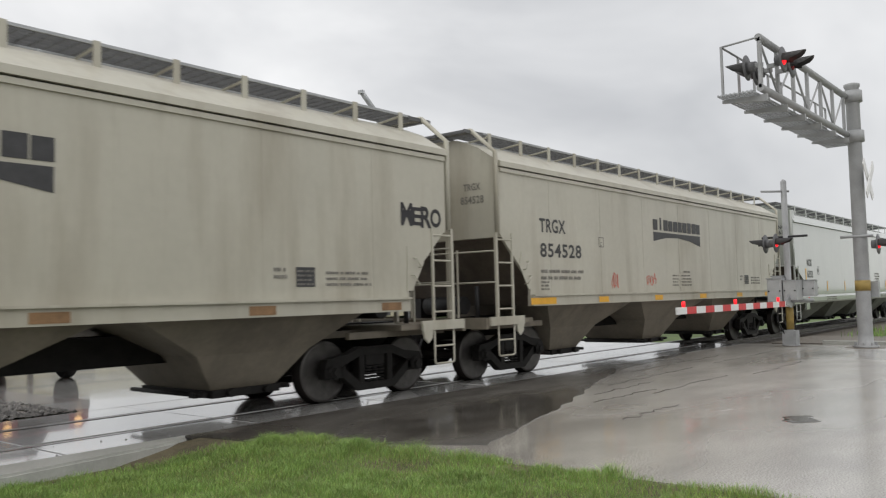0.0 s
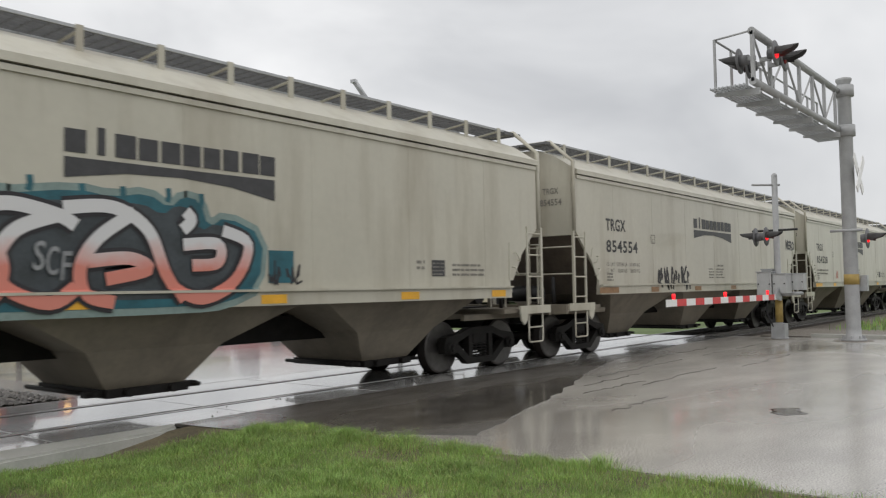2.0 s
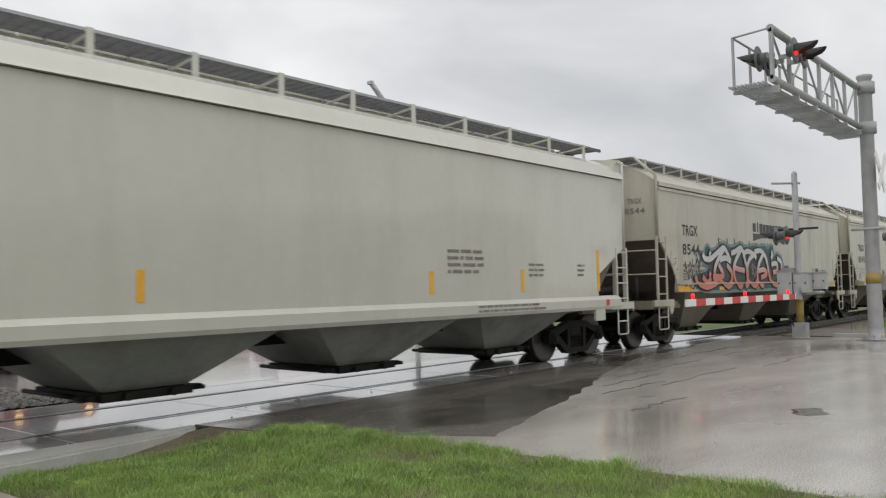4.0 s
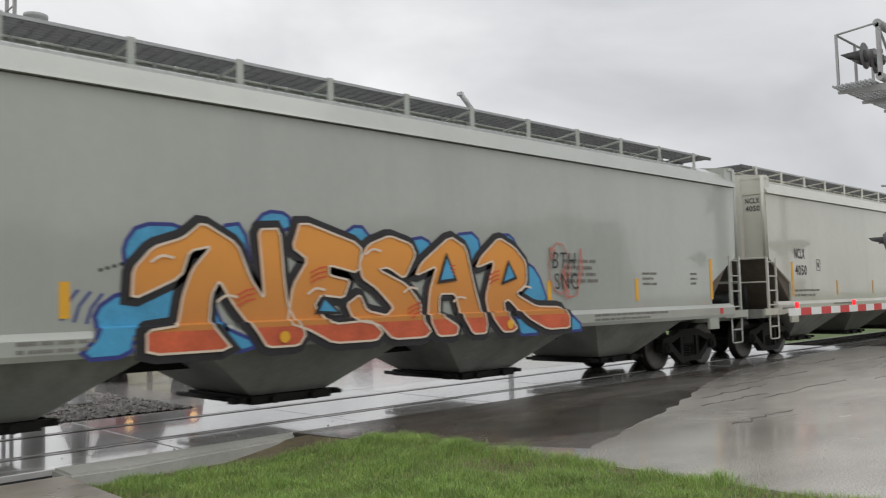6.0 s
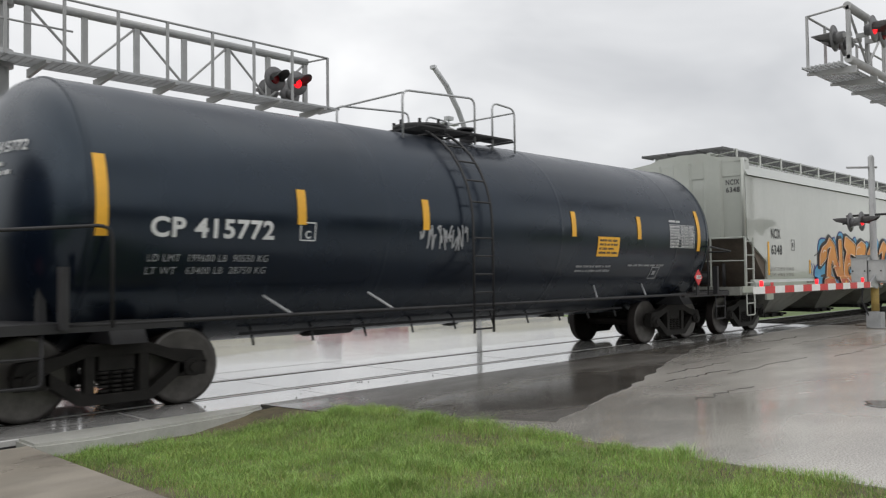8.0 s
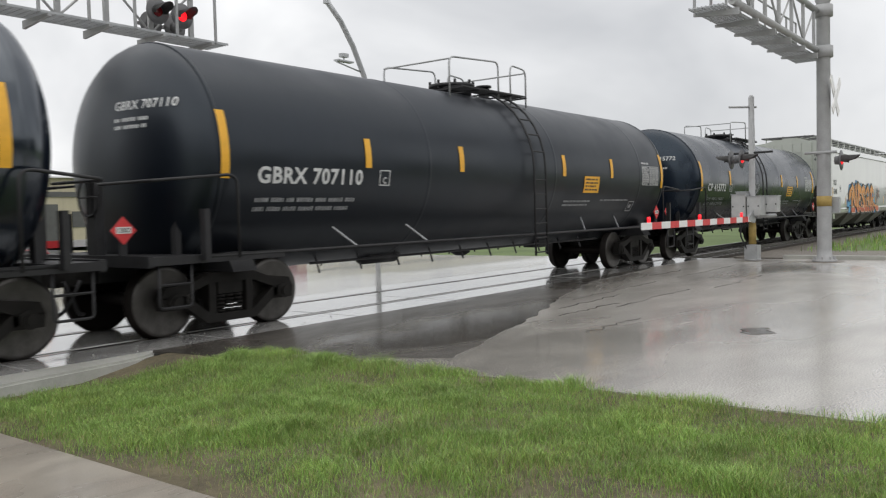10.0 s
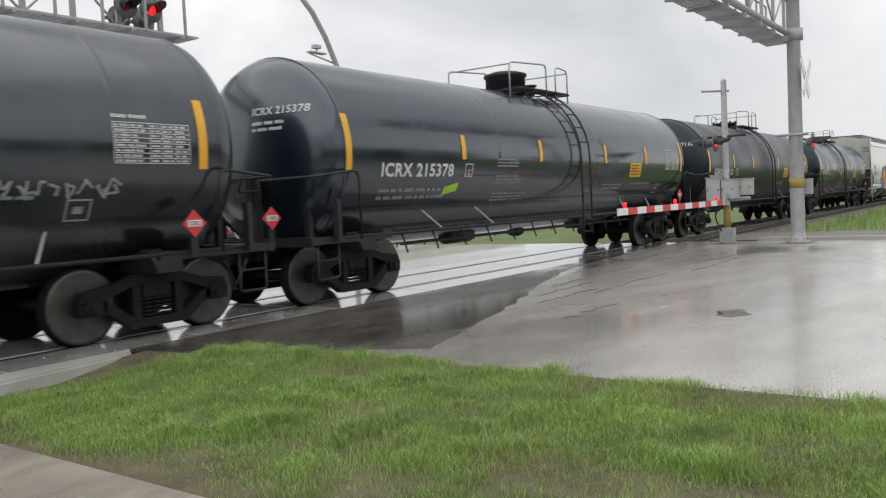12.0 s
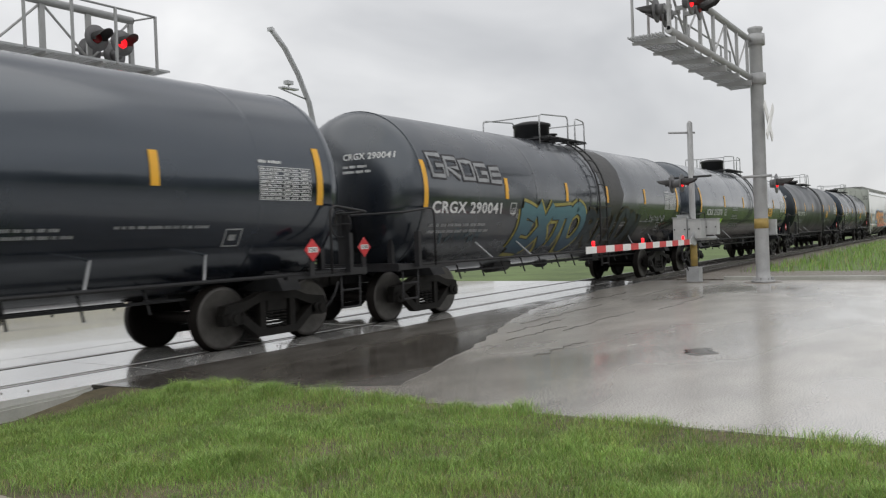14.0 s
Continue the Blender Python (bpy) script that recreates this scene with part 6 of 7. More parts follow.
def cantilever(px, py, reach, face, label, drop=0.0, lit=(True, False), beside=0.0, tail=0.8):
    """Signal bridge: post, two-chord boom along x, walkway with rail on one side, flashing lights at its end."""
    s = 1 if reach > 0 else -1
    c = thing("cantilever_signal", label, "crossing signal", "railway crossing signals")
    b = nb()
    lathe(b, [(0.0, 0.30), (0.06, 0.30), (0.065, 0.19), (0.35, 0.175), (6.55 - drop, 0.16), (6.6 - drop, 0.19), (6.66 - drop, 0.19), (6.70 - drop, 0.05)], "z", 20)
    for k in range(8):
        a = 2 * math.pi * k / 8
        rod(b, (0.25 * math.cos(a), 0.25 * math.sin(a), 0.06), (0.25 * math.cos(a), 0.25 * math.sin(a), 0.14), 0.022, 6)
    for v in b.verts:
        v.co += Vector((px, py, 0))
    post = part("post", b, "aluminium", c, "tapered aluminium post on a bolted base plate")
    part("post_foundation", lathe_at(px, py, [(-0.3, 0.48), (0.0, 0.48), (0.012, 0.44)], 18), "gravel", c)
    def D(z):
        return z - drop
    for z in (D(5.32), D(6.34)):
        part("clamp", lathe_at(px, py, [(z - 0.14, 0.17), (z - 0.14, 0.23), (z + 0.14, 0.23), (z + 0.14, 0.17)], 18), "aluminium", c)
    pole_y, py = py, py + beside
    x1 = px + reach
    for z in (D(5.36), D(6.34)):
        part("boom_chord", rod(nb(), (px, py, z), (x1, py, z), 0.075, 12), "aluminium", c)
    if beside:
        for z in (D(5.36), D(6.34)):
            part("boom_bracket", box(nb(), px - 0.09, px + 0.09, *sorted((pole_y, py)), z - 0.05, z + 0.05), "aluminium", c)
    n = 6
    for k in range(n + 1):
        x = px + s * 0.45 + (reach - s * 0.5) * k / n
        part("boom_post", box(nb(), x - 0.05, x + 0.05, py - 0.03, py + 0.03, D(5.36), D(6.34)), "aluminium", c)
        if k < n:
            xa = px + s * 0.45 + (reach - s * 0.5) * (k + 1) / n
            za, zb = (D(5.40), D(6.30)) if k % 2 else (D(6.30), D(5.40))
            part("boom_brace", rod(nb(), (x, py, za), (xa, py, zb), 0.024, 6), "aluminium", c)
    # walkway of grating on outriggers, with a rail
    y0, y1 = py + face * 0.08, py + face * 0.72
    b = nb()
    for k in range(9):
        y = y0 + (y1 - y0) * k / 8
        box(b, *sorted((px - s * tail, x1 + s * 0.3)), y - 0.008, y + 0.008, D(5.24), D(5.28))
    k = 0
    while k * 0.14 < abs(reach) + tail + 0.3:
        x = px - s * tail + s * 0.14 * k
        box(b, x - 0.005, x + 0.005, *sorted((y0, y1)), D(5.245), D(5.265))
        k += 1
    part("walkway", b, "galv", c)
    for k in range(6):
        x = px + s * 0.5 + (reach - s * 0.6) * k / 5
        b = nb()
        prism(b, [(py - face * 0.1, D(5.24)), (y1 + face * 0.05, D(5.24)), (y1 + face * 0.05, D(5.19)), (py - face * 0.1, D(5.10))], "x", x - 0.03, x + 0.03)
        part("outrigger", b, "aluminium", c)
    for k in range(9):
        x = px - s * (tail - 0.05) + (reach + s * (tail - 0.05)) * k / 8
        part("rail_post", box(nb(), x - 0.022, x + 0.022, y1 - 0.022, y1 + 0.022, D(5.24), D(6.30)), "aluminium", c)
    b = nb()
    rod(b, (px - s * (tail - 0.05), y1, D(6.29)), (x1, y1, D(6.29)), 0.022, 8)
    rod(b, (px - s * (tail - 0.05), y1, D(5.78)), (px + s * 0.9, y1, D(5.78)), 0.018, 8)
    rod(b, (x1, y1, D(6.29)), (x1, py, D(6.34)), 0.02, 8)
    part("hand_rail", b, "aluminium", c)
    # lights at the boom's end, two each way
    for k, f in ((0, -1), (1, -1), (0, 1), (1, 1)):
        x = x1 - s * (0.22 + 0.55 * k) - s * (0.0 if f > 0 else 0.25)
        flasher(c, x, py + f * 0.30, D(5.88) - drop * 0.7 + (0.06 if f < 0 else -0.04), f, lit[k] if f < 0 else lit[1 - k])
        part("lamp_arm", box(nb(), x - 0.03, x + 0.03, *sorted((py, py + f * 0.2)), D(5.82), D(5.90)), "aluminium", c)
    # low lights, crossbuck and tape on the post
    return c, post


def lathe_at(x, y, prof, seg):
    b = lathe(nb(), prof, "z", seg)
    for v in b.verts:
        v.co.x += x
        v.co.y += y
    return b


def build_signals():
    c, post = cantilever(22.65, 4.93, -6.75, 1, "aluminium cantilever signal with red flashing lights by the wet road", lit=(True, False), beside=0.12)
    part("tape_band", lathe_at(22.65, 4.93, [(1.42, 0.174), (1.42, 0.18), (1.68, 0.179), (1.68, 0.17)], 20), "dull_yellow", c)
    crossbuck(c, 22.65, 4.65, 4.2, -1)
    box_bm = nb()
    box(box_bm, 22.78, 22.95, 4.6, 4.85, 1.25, 1.65)
    part("junction_box", box_bm, "galv", c, bevel=0.015)
    part("cross_arm", rod(nb(), (22.5, 4.6, 2.78), (22.5, 5.35, 2.78), 0.035, 8), "aluminium", c)
    flasher(c, 22.25, 4.45, 2.55, -1, True)
    # gate mechanism and lowered arm on its own mast
    g = thing("crossing_gate", "lowered red and white gate arm on an aluminium mast", "crossing gate", "railway crossing gates")
    mx, my = 22.74, 6.75
    b = lathe_at(mx, my, [(0.0, 0.22), (0.05, 0.22), (0.055, 0.09), (4.38, 0.075), (4.44, 0.03)], 16)
    part("mast", b, "aluminium", g)
    b = nb()
    box(b, mx - 0.17, mx + 0.17, my - 0.17, my + 0.17, 0.05, 0.42)
    part("mast_base", b, "galv", g, bevel=0.03)
    part("mast_foundation", lathe_at(mx, my, [(-0.3, 0.42), (0.0, 0.42), (0.01, 0.38)], 16), "gravel", g)
    part("top_bar", rod(nb(), (mx - 0.45, my + 0.45, 4.12), (mx + 0.1, my - 0.1, 4.12), 0.03, 8), "aluminium", g)
    part("tape_band", lathe_at(mx, my, [(0.45, 0.094), (0.45, 0.097), (1.05, 0.096), (1.05, 0.09)], 16), "dull_yellow", g)
    b = nb()
    rod(b, (mx - 0.02, my - 0.55, 2.9), (mx - 0.02, my + 0.62, 2.9), 0.03, 8)
    part("cross_arm", b, "black_paint", g)
    flasher(g, mx - 0.35, my + 0.42, 2.72, 1, False)
    flasher(g, mx - 0.55, my + 0.1, 2.72, -1, True)
    for x0, x1, y0, y1, z0, z1 in ((-0.42, -0.08, 0.05, 0.42, 1.15, 1.78), (-0.40, 0.1, -0.32, 0.02, 1.22, 1.72), (0.12, 0.4, -0.62, -0.3, 1.30, 1.72), (-0.1, 0.3, 0.1, 0.4, 1.35, 1.85)):
        b = nb()
        box(b, mx + x0, mx + x1, my + y0, my + y1, z0, z1)
        housing = part("mechanism_box", b, "signal_case", g, "pale grey gate mechanism housing", bevel=0.025)
        part("door", box(nb(), mx + x0 - 0.012, mx + x0, my + y0 + 0.04, my + y1 - 0.04, z0 + 0.05, z1 - 0.05), "signal_case", housing)
        part("lid", box(nb(), mx + x0 - 0.02, mx + x1 + 0.02, my + y0 - 0.02, my + y1 + 0.02, z1, z1 + 0.025), "galv", housing)
        for e in (0.12, 0.88):
            part("latch", rod(nb(), (mx + x0 - 0.03, my + y0 + (y1 - y0) * e, (z0 + z1) / 2), (mx + x0 - 0.012, my + y0 + (y1 - y0) * e, (z0 + z1) / 2), 0.02, 8), "black_paint", housing)
    part("counterweight_arm", rod(nb(), (mx - 0.3, my - 0.2, 1.2), (mx + 0.9, my - 0.35, 1.2), 0.05, 8), "aluminium", g)
    part("conduit", pipe(nb(), rounded([(mx - 0.2, my + 0.2, 1.2), (mx - 0.25, my + 0.25, 0.7), (mx - 0.14, my + 0.10, 0.3), (mx - 0.12, my + 0.05, 0.06)], 0.1), 0.022, 8), "black_iron", g)
    part("arm_bracket", prism(nb(), [(mx - 0.75, 1.10), (mx - 0.30, 1.02), (mx - 0.16, 1.30), (mx - 0.32, 1.42), (mx - 0.75, 1.20)], "y", my - 0.16, my - 0.10), "galv", g)
    L0, L1 = mx - 0.35, 15.2
    n = 15
    for k in range(n):
        xa, xb = L0 + (L1 - L0) * k / n, L0 + (L1 - L0) * (k + 1) / n
        b = nb()
        box(b, xb, xa, my - 0.145, my - 0.115, 1.06, 1.20)
        part("arm_stripe", b, "red_paint" if k % 2 else "white_paint", g)
    for x in (L1 + 0.35, L1 + 3.2, L1 + 6.2):
        b = lathe(nb(), [(1.2, 0.03), (1.24, 0.034), (1.30, 0.036), (1.31, 0.02)], "z", 12)
        for v in b.verts:
            v.co += Vector((x, my - 0.13, 0))
        part("arm_lamp", b, "red_lamp", g, "small lit red arm lamp")
    # signals on the other side of the tracks
    c2, p2 = cantilever(4.45, 14.25, 6.1, -1, "aluminium cantilever signal with ladder beyond the tracks", 0.25, lit=(True, False), tail=1.06)
    b = nb()
    for y in (-0.2, 0.2):
        box(b, 4.0, 4.05, 14.1 + y - 0.025, 14.1 + y + 0.025, 0.3, 6.6)
    for k in range(20):
        rod(b, (4.025, 13.9, 0.5 + 0.31 * k), (4.025, 14.3, 0.5 + 0.31 * k), 0.014, 6)
    part("ladder", b, "aluminium", c2)
    crossbuck(c2, 4.35, 13.95, 3.25, -1)
    part("cross_arm", rod(nb(), (3.9, 13.9, 2.55), (5.0, 13.9, 2.55), 0.035, 8), "aluminium", c2)
    for x in (4.05, 4.95):
        flasher(c2, x, 14.05, 2.35, 1, False)
    b = nb()
    box(b, 4.1, 4.3, 13.7, 13.9, 1.4, 1.9)
    part("junction_box", b, "galv", c2, bevel=0.02)
    g2 = thing("crossing_gate", "gate mast and mechanism beyond the tracks", "crossing gate", "railway crossing gates")
    gx, gy = 4.95, 13.66
    part("mast", lathe_at(gx, gy, [(0.0, 0.2), (0.05, 0.2), (0.055, 0.11), (2.4, 0.1)], 14), "aluminium", g2)
    b = nb()
    box(b, gx - 0.25, gx + 0.25, gy - 0.3, gy + 0.1, 1.1, 1.75)
    part("mechanism_box", b, "galv", g2, bevel=0.03)
    part("counterweight_arm", rod(nb(), (gx, gy - 0.2, 1.3), (gx - 0.9, gy - 0.2, 1.25), 0.05, 8), "aluminium", g2)
    for k in range(3):
        b = lathe(nb(), [(1.2, 0.03), (1.24, 0.034), (1.30, 0.036), (1.31, 0.02)], "z", 12)
        for v in b.verts:
            v.co += Vector((gx + 1.0 + 2.4 * k, gy - 0.2, 0))
        part("arm_lamp", b, "red_lamp", g2)
    for k in range(12):
        xa = gx + 0.3 + 0.5 * k
        part("arm_stripe", box(nb(), xa, xa + 0.5, gy - 0.22, gy - 0.19, 1.08, 1.2), "red_paint" if k % 2 else "white_paint", g2)


def pickup(x, y, turn, label, paint):
    """A pickup truck, its nose along +x before it is turned."""
    c = thing("pickup_truck", label, "pickup truck", "vehicles waiting at the crossing", pose(x, y, 0, 0, 0, turn))
    b = nb()
    prism(b, [(-2.7, 0.45), (-2.7, 1.08), (0.9, 1.10), (2.35, 1.02), (2.6, 0.85), (2.6, 0.42)], "y", -0.95, 0.95)
    part("body", b, paint, c, bevel=0.06)
    b = nb()
    frustum(b, -0.9, 1.25, -0.9, 0.9, 1.08, -0.6, 0.55, -0.72, 0.72, 1.80)
    part("cab", b, "white_paint", c, "white cab roof", bevel=0.06)
    b = nb()
    prism(b, [(1.23, 1.12), (0.62, 1.74), (0.60, 1.74), (1.19, 1.12)], "y", -0.74, 0.74)
    for v in b.verts:
        v.co.x += 0.03
    part("windscreen", b, "glass", c)
    for s in (-1, 1):
        b = nb()
        frustum(b, -0.75, 1.0, *sorted((s * 0.885, s * 0.9)), 1.14, -0.5, 0.5, *sorted((s * 0.735, s * 0.745)), 1.72)
        for v in b.verts:
            v.co.y += s * 0.02
        part("side_window", b, "glass", c)
        part("headlight", lathe_x(2.61, s * 0.7, 0.82, 0.09), "headlamp", c, "lit headlight")
        for wx in (-1.75, 1.75):
            b = lathe(nb(), [(-0.11, 0.2), (-0.11, 0.34), (-0.08, 0.37), (0.08, 0.37), (0.11, 0.34), (0.11, 0.2)], "y", 20)
            for v in b.verts:
                v.co += Vector((wx, s * 0.86, 0.37))
            part("wheel", b, "tyre", c)
    part("bumper", box(nb(), 2.58, 2.70, -0.9, 0.9, 0.42, 0.60), "galv", c, bevel=0.03)
    part("grille", box(nb(), 2.59, 2.63, -0.5, 0.5, 0.66, 0.95), "dark_trim", c)
    return c


def lathe_x(x, y, z, r):
    b = lathe(nb(), [(0.0, r), (0.02, r * 0.9), (0.04, r * 0.3)], "x", 14)
    for v in b.verts:
        v.co += Vector((x, y, z))
    return b


def build_far():
    pickup(7.75, 19.3, -90, "dark red pickup truck with lit headlights waiting on the road", "maroon_car")
    pickup(21.6, 26.5, 90, "dark red pickup truck with white cab beyond the tracks", "maroon_car")
    # curved street lamp with a bracket
    lamp = thing("street_lamp", "tall grey street lamp with a curved top and bracket", "street lamp")
    ys = 20.6
    pts = [(23.1, ys, 0.0), (23.1, ys, 3.0), (23.0, ys, 5.2), (22.64, ys, 6.6), (22.1, ys, 7.6), (21.5, ys, 8.4), (20.82, ys, 9.0)]
    part("pole", pipe(nb(), pts, 0.10, 10), "galv", lamp)
    b = nb()
    box(b, 20.74, 20.92, ys - 0.09, ys + 0.09, 8.90, 9.02)
    part("lamp_head", b, "galv", lamp, bevel=0.03)
    b = nb()
    rod(b, (22.55, ys, 6.72), (21.2, ys, 6.95), 0.03, 8)
    box(b, 21.2, 22.0, ys - 0.12, ys + 0.12, 6.98, 7.03)
    box(b, 21.45, 21.75, ys - 0.1, ys + 0.1, 7.15, 7.28)
    rod(b, (21.6, ys, 6.95), (21.6, ys, 7.2), 0.03, 6)
    part("sensor_bracket", b, "galv", lamp)
    # long low building and utility poles in the distance
    h = thing("warehouse", "long beige metal warehouse with a dark eave band", "building")
    part("wall", box(nb(), 18, 95, 55, 75, -0.1, 4.6), "stucco", h)
    part("roof", prism(nb(), [(54.6, 4.6), (65, 5.3), (75.4, 4.6)], "x", 17.6, 95.4), "aluminium", h)
    part("eave_band", box(nb(), 17.8, 95.2, 54.9, 55.0, 3.3, 3.65), "dark_trim", h)
    for k in range(9):
        x = 22 + 8 * k
        w = part("window", box(nb(), x, x + 1.6, 54.95, 55.0, 1.2, 2.3), "dark_trim", h)
    for k in range(5):
        part("door", box(nb(), 26 + 15 * k, 29 + 15 * k, 54.94, 55.0, 0.0, 2.8), "dark_trim", h)
    for px, py, hh in ((21.5, 48.0, 11.5), (30.0, 85.0, 11.0)):
        p = thing("utility_pole", "weathered wooden utility pole with cross arms", "utility pole", "utility poles")
        part("pole", rod(nb(), (px, py, -0.3), (px, py, hh), 0.17, 10, 0.11), "wood_pole", p)
        for z in (hh - 0.6, hh - 2.0, hh - 3.8):
            part("cross_arm", box(nb(), px - 1.1, px + 1.1, py - 0.06, py + 0.06, z - 0.06, z + 0.06), "wood_pole", p)
            for e in (-0.95, -0.4, 0.4, 0.95):
                part("insulator", rod(nb(), (px + e, py, z + 0.05), (px + e, py, z + 0.28), 0.05, 8), "dark_trim", p)
    # far belt of trees, and an unseen one behind the camera
    rng = np.random.default_rng(8)
    vs, fs = [], []
    for k in range(21000):
        # the nearer, unseen belt is added to darken low reflections in the tanks
        a = rng.uniform(-0.15, 1.75) if k < 9000 else rng.uniform(3.6, 5.9)
        d = rng.uniform(420, 520) if k < 9000 else rng.uniform(60, 68)
        x, y = d * math.cos(a), d * math.sin(a)
        top = 7 + 4 * noise.noise((a * 30, 0, 0)) + 2 * noise.noise((a * 120, 0, 4))
        z = rng.uniform(0, max(2, top))
        s = rng.uniform(1.2, 2.6)
        o = len(vs)
        for p in range(3):
            vs.append((x + rng.uniform(-s, s), y + rng.uniform(-s, s), z + rng.uniform(-s, s)))
        fs.append((o, o + 1, o + 2))
    me = bpy.data.meshes.new("treeline")
    me.from_pydata(vs, [], fs)
    me.materials.append(M["foliage"])
    tagged(new("treeline", me), "far belt of dark green trees, plus an unseen belt behind the camera", "trees", kind="stuff")


build_ground()
build_track()
build_signals()
build_far()
build_grass()

# ---- the train ----
TRAIN = []      # (car, centre at 7 s)
ribbed = build_hopper("hopper_car", "cream ribbed covered hopper car with black number and rust streaks", "ribbed")
ribbed_b = copy_thing(ribbed, pose(0, 0, 0))
ribbed_c = copy_thing(ribbed, pose(0, 0, 0))
tagged(ribbed_b, "cream covered hopper car with black spray tags on its side")
tagged(ribbed_c, "cream covered hopper car with blue and pink graffiti")
long_a = build_hopper("hopper_car", "long ivory covered hopper car with yellow reflector strips", "long")
long_b = build_hopper("hopper_car", "long pale grey hopper car with large orange graffiti", "long")
long_c = copy_thing(long_b, pose(0, 0, 0))
tagged(long_c, "long plain pale grey covered hopper car")
ribbed_marks(ribbed, "854528", "yellow", 10)
ribbed_marks(ribbed_b, "854554", "faded_strip", 30, ("LD LMT  223700 LB   101400 KG", "LT WT    62300 LB    28300 KG"))
ribbed_marks(ribbed_c, "8544", "yellow", 50)
long_marks(long_a, "NCLX", "4050", 70)
long_marks(long_b, "NCIX", "6348", 90, ("LD LMT  221300 LB  100 350 KG", "LT WT   64700 LB  29 350 KG"))
long_marks(long_c, "NCIX", "6352", 110)
SR, SL = hopper_skin("ribbed"), hopper_skin("long")
mark(ribbed, "graffiti", scribble(0.3, 0.4, 3, 0.03, 4), -3.6, 1.58, "pink_mark", SR)
mark(ribbed, "graffiti", scribble(0.5, 0.4, 4, 0.03, 6), -1.9, 1.58, "pink_mark", SR)
mark(ribbed_b, "graffiti", scribble(1.9, 0.60, 11, 0.075, 12), -3.75, 1.36, "black_spray", SR)
mark(ribbed_b, "graffiti", letters("MERO", 0, 0, 0.92, 0.34, (1.0, 0.8, 0.95, 0.85), 0.03), 6.6, 2.62, "black_spray", SR)
pink_piece(ribbed_c, SR)
mark(ribbed_c, "graffiti", scribble(0.6, 0.36, 5, 0.028, 23), 1.2, 1.55, "black_spray", SR, 0.009)
mark(ribbed_c, "graffiti", scribble(0.9, 0.6, 6, 0.035, 21), -6.3, 1.58, "black_spray", SR)
mark(ribbed_c, "graffiti", scribble(0.6, 0.36, 4, 0.03, 22), -5.6, 1.98, "black_spray", SR)
mark(ribbed_c, "graffiti", scribble(1.3, 0.12, 8, 0.022, 24), -6.4, 1.36, "black_spray", SR, 0.009)
orange_piece(long_b, SL)
for k in range(3):
    mark(long_b, "graffiti", ribbon([(0, 0), (0.05, 0.16), (0.16, 0.3)], 0.03), -4.98 + 0.12 * k, 1.40 - 0.02 * k, "navy_spray", SL, 0.004)
for k in range(4):
    mark(long_b, "graffiti_dot", box(nb(), 0, 0.035, -0.002, 0, 0, 0.035), -4.62 + 0.07 * k, 1.88 + 0.02 * k, "black_spray", SL, 0.004)
mark(long_b, "graffiti", loop_stroke([(2.75 + 0.27 * math.cos(k * 0.6), 1.98 + 0.42 * math.sin(k * 0.6)) for k in range(10)], 0.02), 0, 0, "pink_mark", SL, 0.03)
mark(long_b, "graffiti", glyphs("BTH", 0.62, 0.26, -0.005, 0.2), 2.55, 1.98, "black_spray", SL, 0.041)
mark(long_b, "graffiti", glyphs("SNC", 0.62, 0.26, -0.005, -0.1), 2.6, 1.64, "black_spray", SL, 0.041)
mark(long_b, "graffiti", scribble(0.9, 0.9, 4, 0.025, 35), 2.45, 1.45, "pink_mark", SL, 0.040)

TANKS = [("short", 1.58, 2.24, 6.68, 8.02, 6.20, False, -0.5, -0.85), ("mid", 1.58, 2.30, 6.98, 8.30, 6.50, False), ("tall", 1.58, 2.35, 7.33, 8.40, 6.62, True)]
tank_a = build_tank("tank_car", "black tank car with white number and yellow reflector bars", *TANKS[0][1:])
tank_b = build_tank("tank_car", "black tank car with low round manway and yellow bars", *TANKS[1][1:], paint="matte_tank")
tank_c = build_tank("tank_car", "glossy black tank car with tall manway and rails", *TANKS[2][1:], paint="dusty_tank")
tank_d = build_tank("tank_car", "black tank car covered with teal and silver graffiti", *TANKS[2][1:], paint="worn_tank")
tank_e = copy_thing(tank_c, pose(0, 0, 0))
tagged(tank_e, "plain black tank car at the end of the string")
tank_marks(tank_a, *TANKS[0][1:4], (-6.61, -4.11, -1.94, 1.69, 3.86, 6.28), "CP 415772", -6.08, 1.57, 130, 2.44, load=("LD LMT  199600 LB  90550 KG", "LT WT   63400 LB  28750 KG"))
tank_marks(tank_b, *TANKS[1][1:4], (-6.95, -4.3, -1.9, 1.75, 4.0, 6.92), "GBRX 707110", -6.42, 2.0, 150)
tank_marks(tank_c, *TANKS[2][1:4], (-7.3, -4.2, -1.32, 1.9, 4.42, 7.1), "ICRX 215378", -6.52, 2.0, 170, 3.4, extra=True)
tank_marks(tank_d, *TANKS[2][1:4], (-7.3, -4.32, -1.36, 1.15, 4.0, 7.02), "CRGX 290041", -7.08, 2.56, 190, 0)
tank_marks(tank_e, *TANKS[2][1:4], (-7.3, -4.3, -1.3, 1.25, 4.1, 7.05), "", 0, 0, 210, 0)
lab = prism(nb(), [(0, 0), (0.42, 0.07), (0.45, 0.22), (0.03, 0.15)], "y", -0.002, 0)
mark(tank_c, "placard", lab, -4.75, 1.62, "lime_label", tank_skin(*TANKS[2][1:3]), 0.006, 0.05, "lime green label")
ST, SS = tank_skin(*TANKS[2][1:3]), tank_skin(*TANKS[0][1:3])
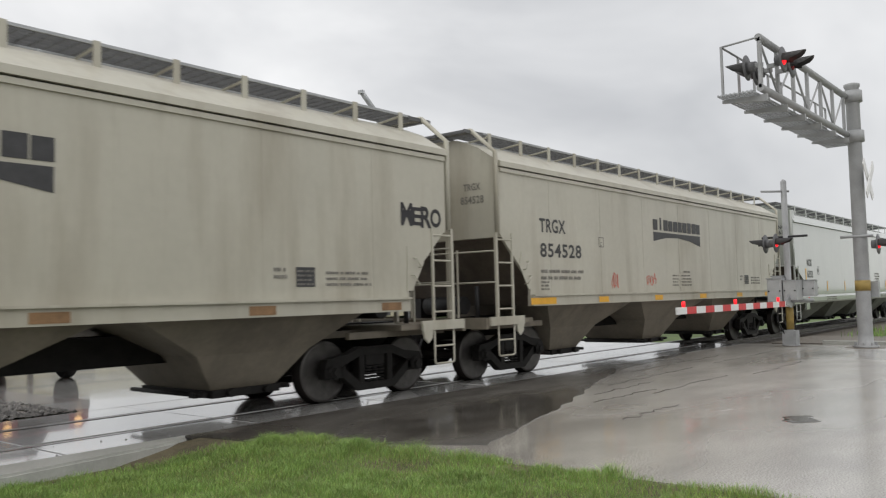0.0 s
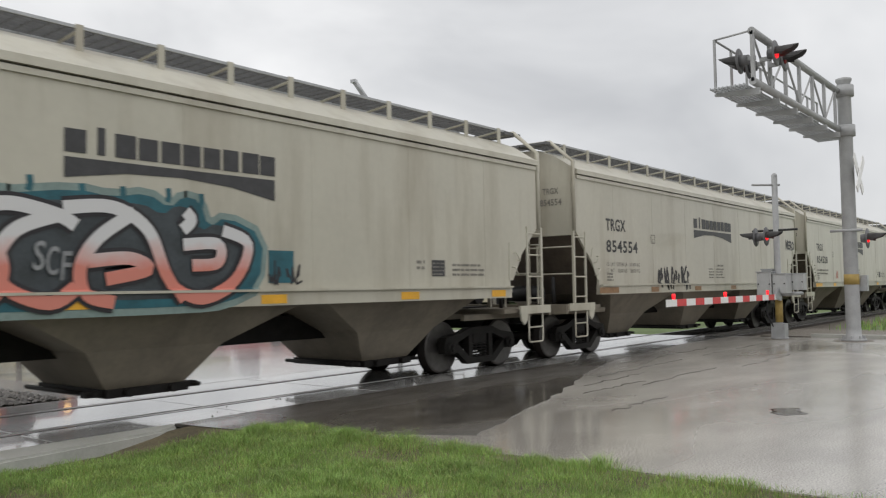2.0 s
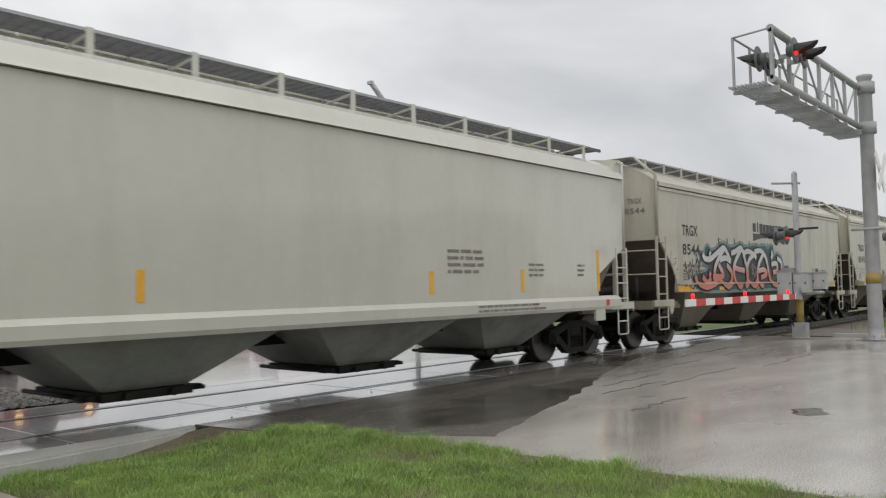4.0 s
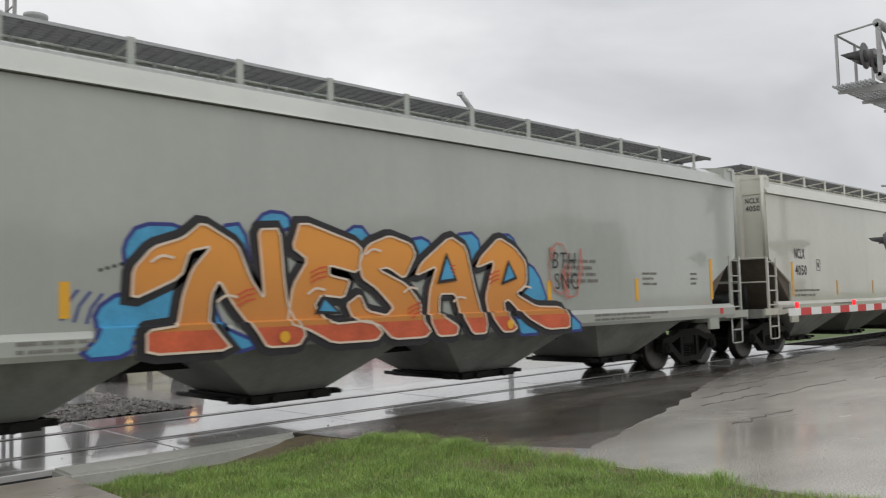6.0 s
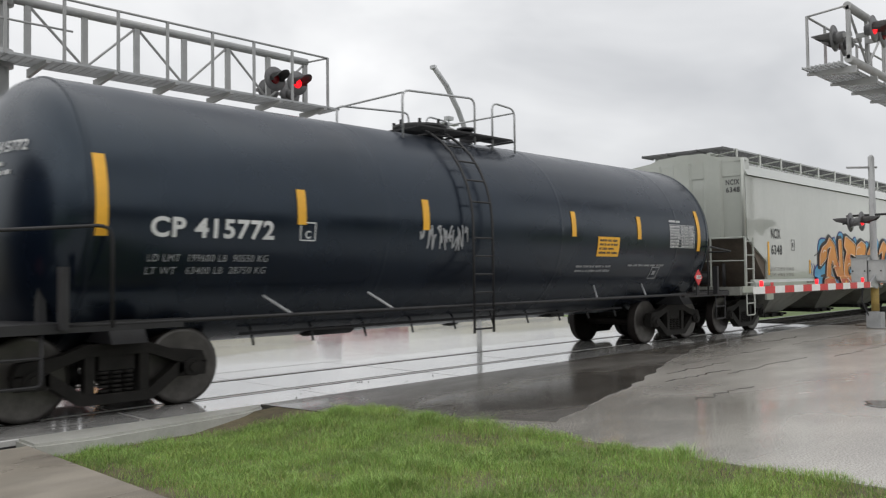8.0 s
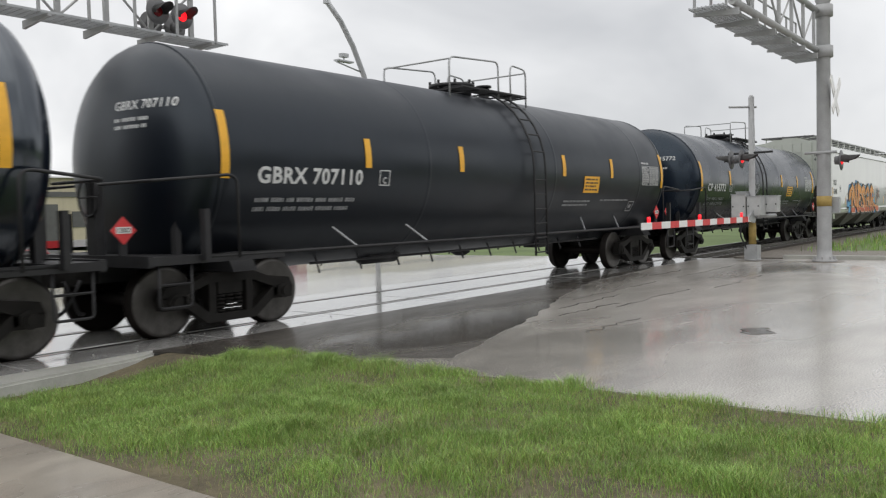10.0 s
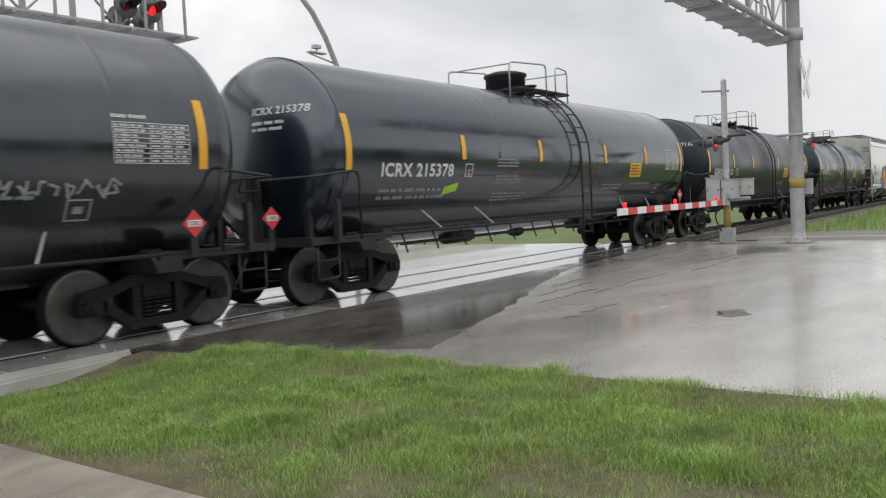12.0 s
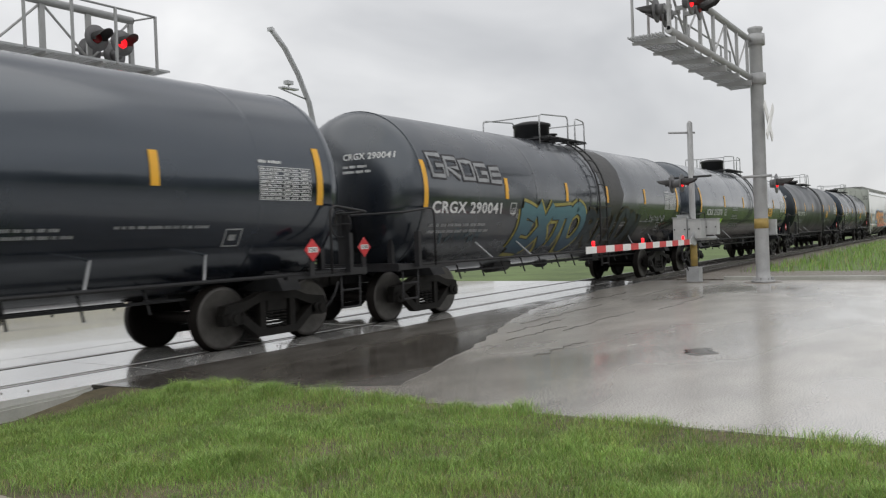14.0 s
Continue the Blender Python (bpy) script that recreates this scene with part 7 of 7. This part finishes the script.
mark(tank_a, "graffiti", scribble(1.0, 0.40, 9, 0.03, 43), -2.05, 1.84, "dim_white", SS, 0.007, 0.1)
block_graffiti(tank_d, "EXTO", -3.80, 1.20, 3.5, 0.90, ST, None, "lime_spray", "black_spray", "dim_teal_spray", cuts=0.12, thick=0.29)
block_graffiti(tank_d, "RTION", -0.25, 1.19, 3.9, 0.82, ST, None, "faded_lime_spray", "black_spray", "faded_teal_spray", cuts=0.12, thick=0.22)
SQUARE = {"G": [(1, 1), (0, 1), (0.1, 0), (1, 0), (1, 0.5), (0.45, 0.5)], "R": [(0, 0), (0.05, 1), (0.95, 1), (0.95, 0.5), (0.1, 0.5), (1, 0)], "O": [(0.5, 1), (0, 1), (0.1, 0), (1, 0), (0.95, 1), (0.5, 1)],
          "E": [(0.2, 0.5), (1, 0.55), (0.95, 1), (0.1, 0.95), (0.05, 0), (1, 0)]}
for k, ch in enumerate("GROGE"):
    for mat, wide, lift in (("black_spray", 0.17, 0.006), ("silver_spray", 0.085, 0.010)):
        mark(tank_d, "graffiti_letter", ribbon([(0.44 * p[0], (0.40 - 0.03 * k) * p[1]) for p in SQUARE[ch]], wide), -7.06 + 0.53 * k, 2.64 - 0.01 * k, mat, ST, lift, 0.08)
mark(tank_d, "graffiti", scribble(1.5, 0.30, 7, 0.05, 49), -6.6, 1.38, "teal_haze", ST, 0.007, 0.1)
mark(tank_d, "graffiti", scribble(0.35, 0.25, 5, 0.03, 51), -4.1, 1.82, "dim_white", ST, 0.007, 0.1)
# oily spill that ran down the shell beside the ladder
rnd_spill = random.Random(9)
edge_l, edge_r = [], []
for k in range(15):
    a = math.radians(84 - 8.6 * k)
    z = TANKS[2][2] + TANKS[2][1] * math.sin(a)
    edge_l.append((0.95 - 0.25 * math.sin(k * 0.35) + rnd_spill.uniform(-0.06, 0.06), z))
    edge_r.append((2.15 + 0.28 * math.sin(k * 0.3) + rnd_spill.uniform(-0.10, 0.10), z))
mark(tank_d, "oil_stain", flat_shape(edge_l + edge_r[::-1]), 0, 0, "oily_spill", ST, 0.003, 0.1, "dull brown oily stain down the shell")
mark(tank_d, "graffiti", scribble(1.6, 0.22, 9, 0.03, 47), 4.3, 1.72, "dim_white", ST, 0.007, 0.1)
TRAIN = [(long_c, 107.2), (ribbed, 88.92), (ribbed_b, 72.07), (ribbed_c, 55.22), (long_a, 36.96), (long_b, 17.75),
         (tank_a, 0.29), (tank_b, -16.2), (tank_c, -32.92), (tank_d, -49.93), (tank_e, -67.1)]


def motions():
    # every wheel turns alike, so all share the two patterns' keys
    for w in WHEELSETS:
        x = w.location.x
        walk(w, [(k / 15, pose(x, 0, WHEEL_R, 0, math.degrees(SPEED * k / 15 / WHEEL_R), 0)) for k in range(211)])
    for o in scene.objects:
        if o.name.startswith("wheelset") and o not in WHEELSETS:
            like = WHEELSETS[0 if o.location.x < 0 else 1]
            o.rotation_mode = "QUATERNION"
            keys = o.animation_data_create()
            keys.action, keys.action_slot = like.animation_data.action, like.animation_data.action_slot
    for car, x7 in TRAIN:
        walk(car, [(t, pose(x7 + SPEED * (t - 7), TRACK_Y, 0)) for t in range(15)])


motions()
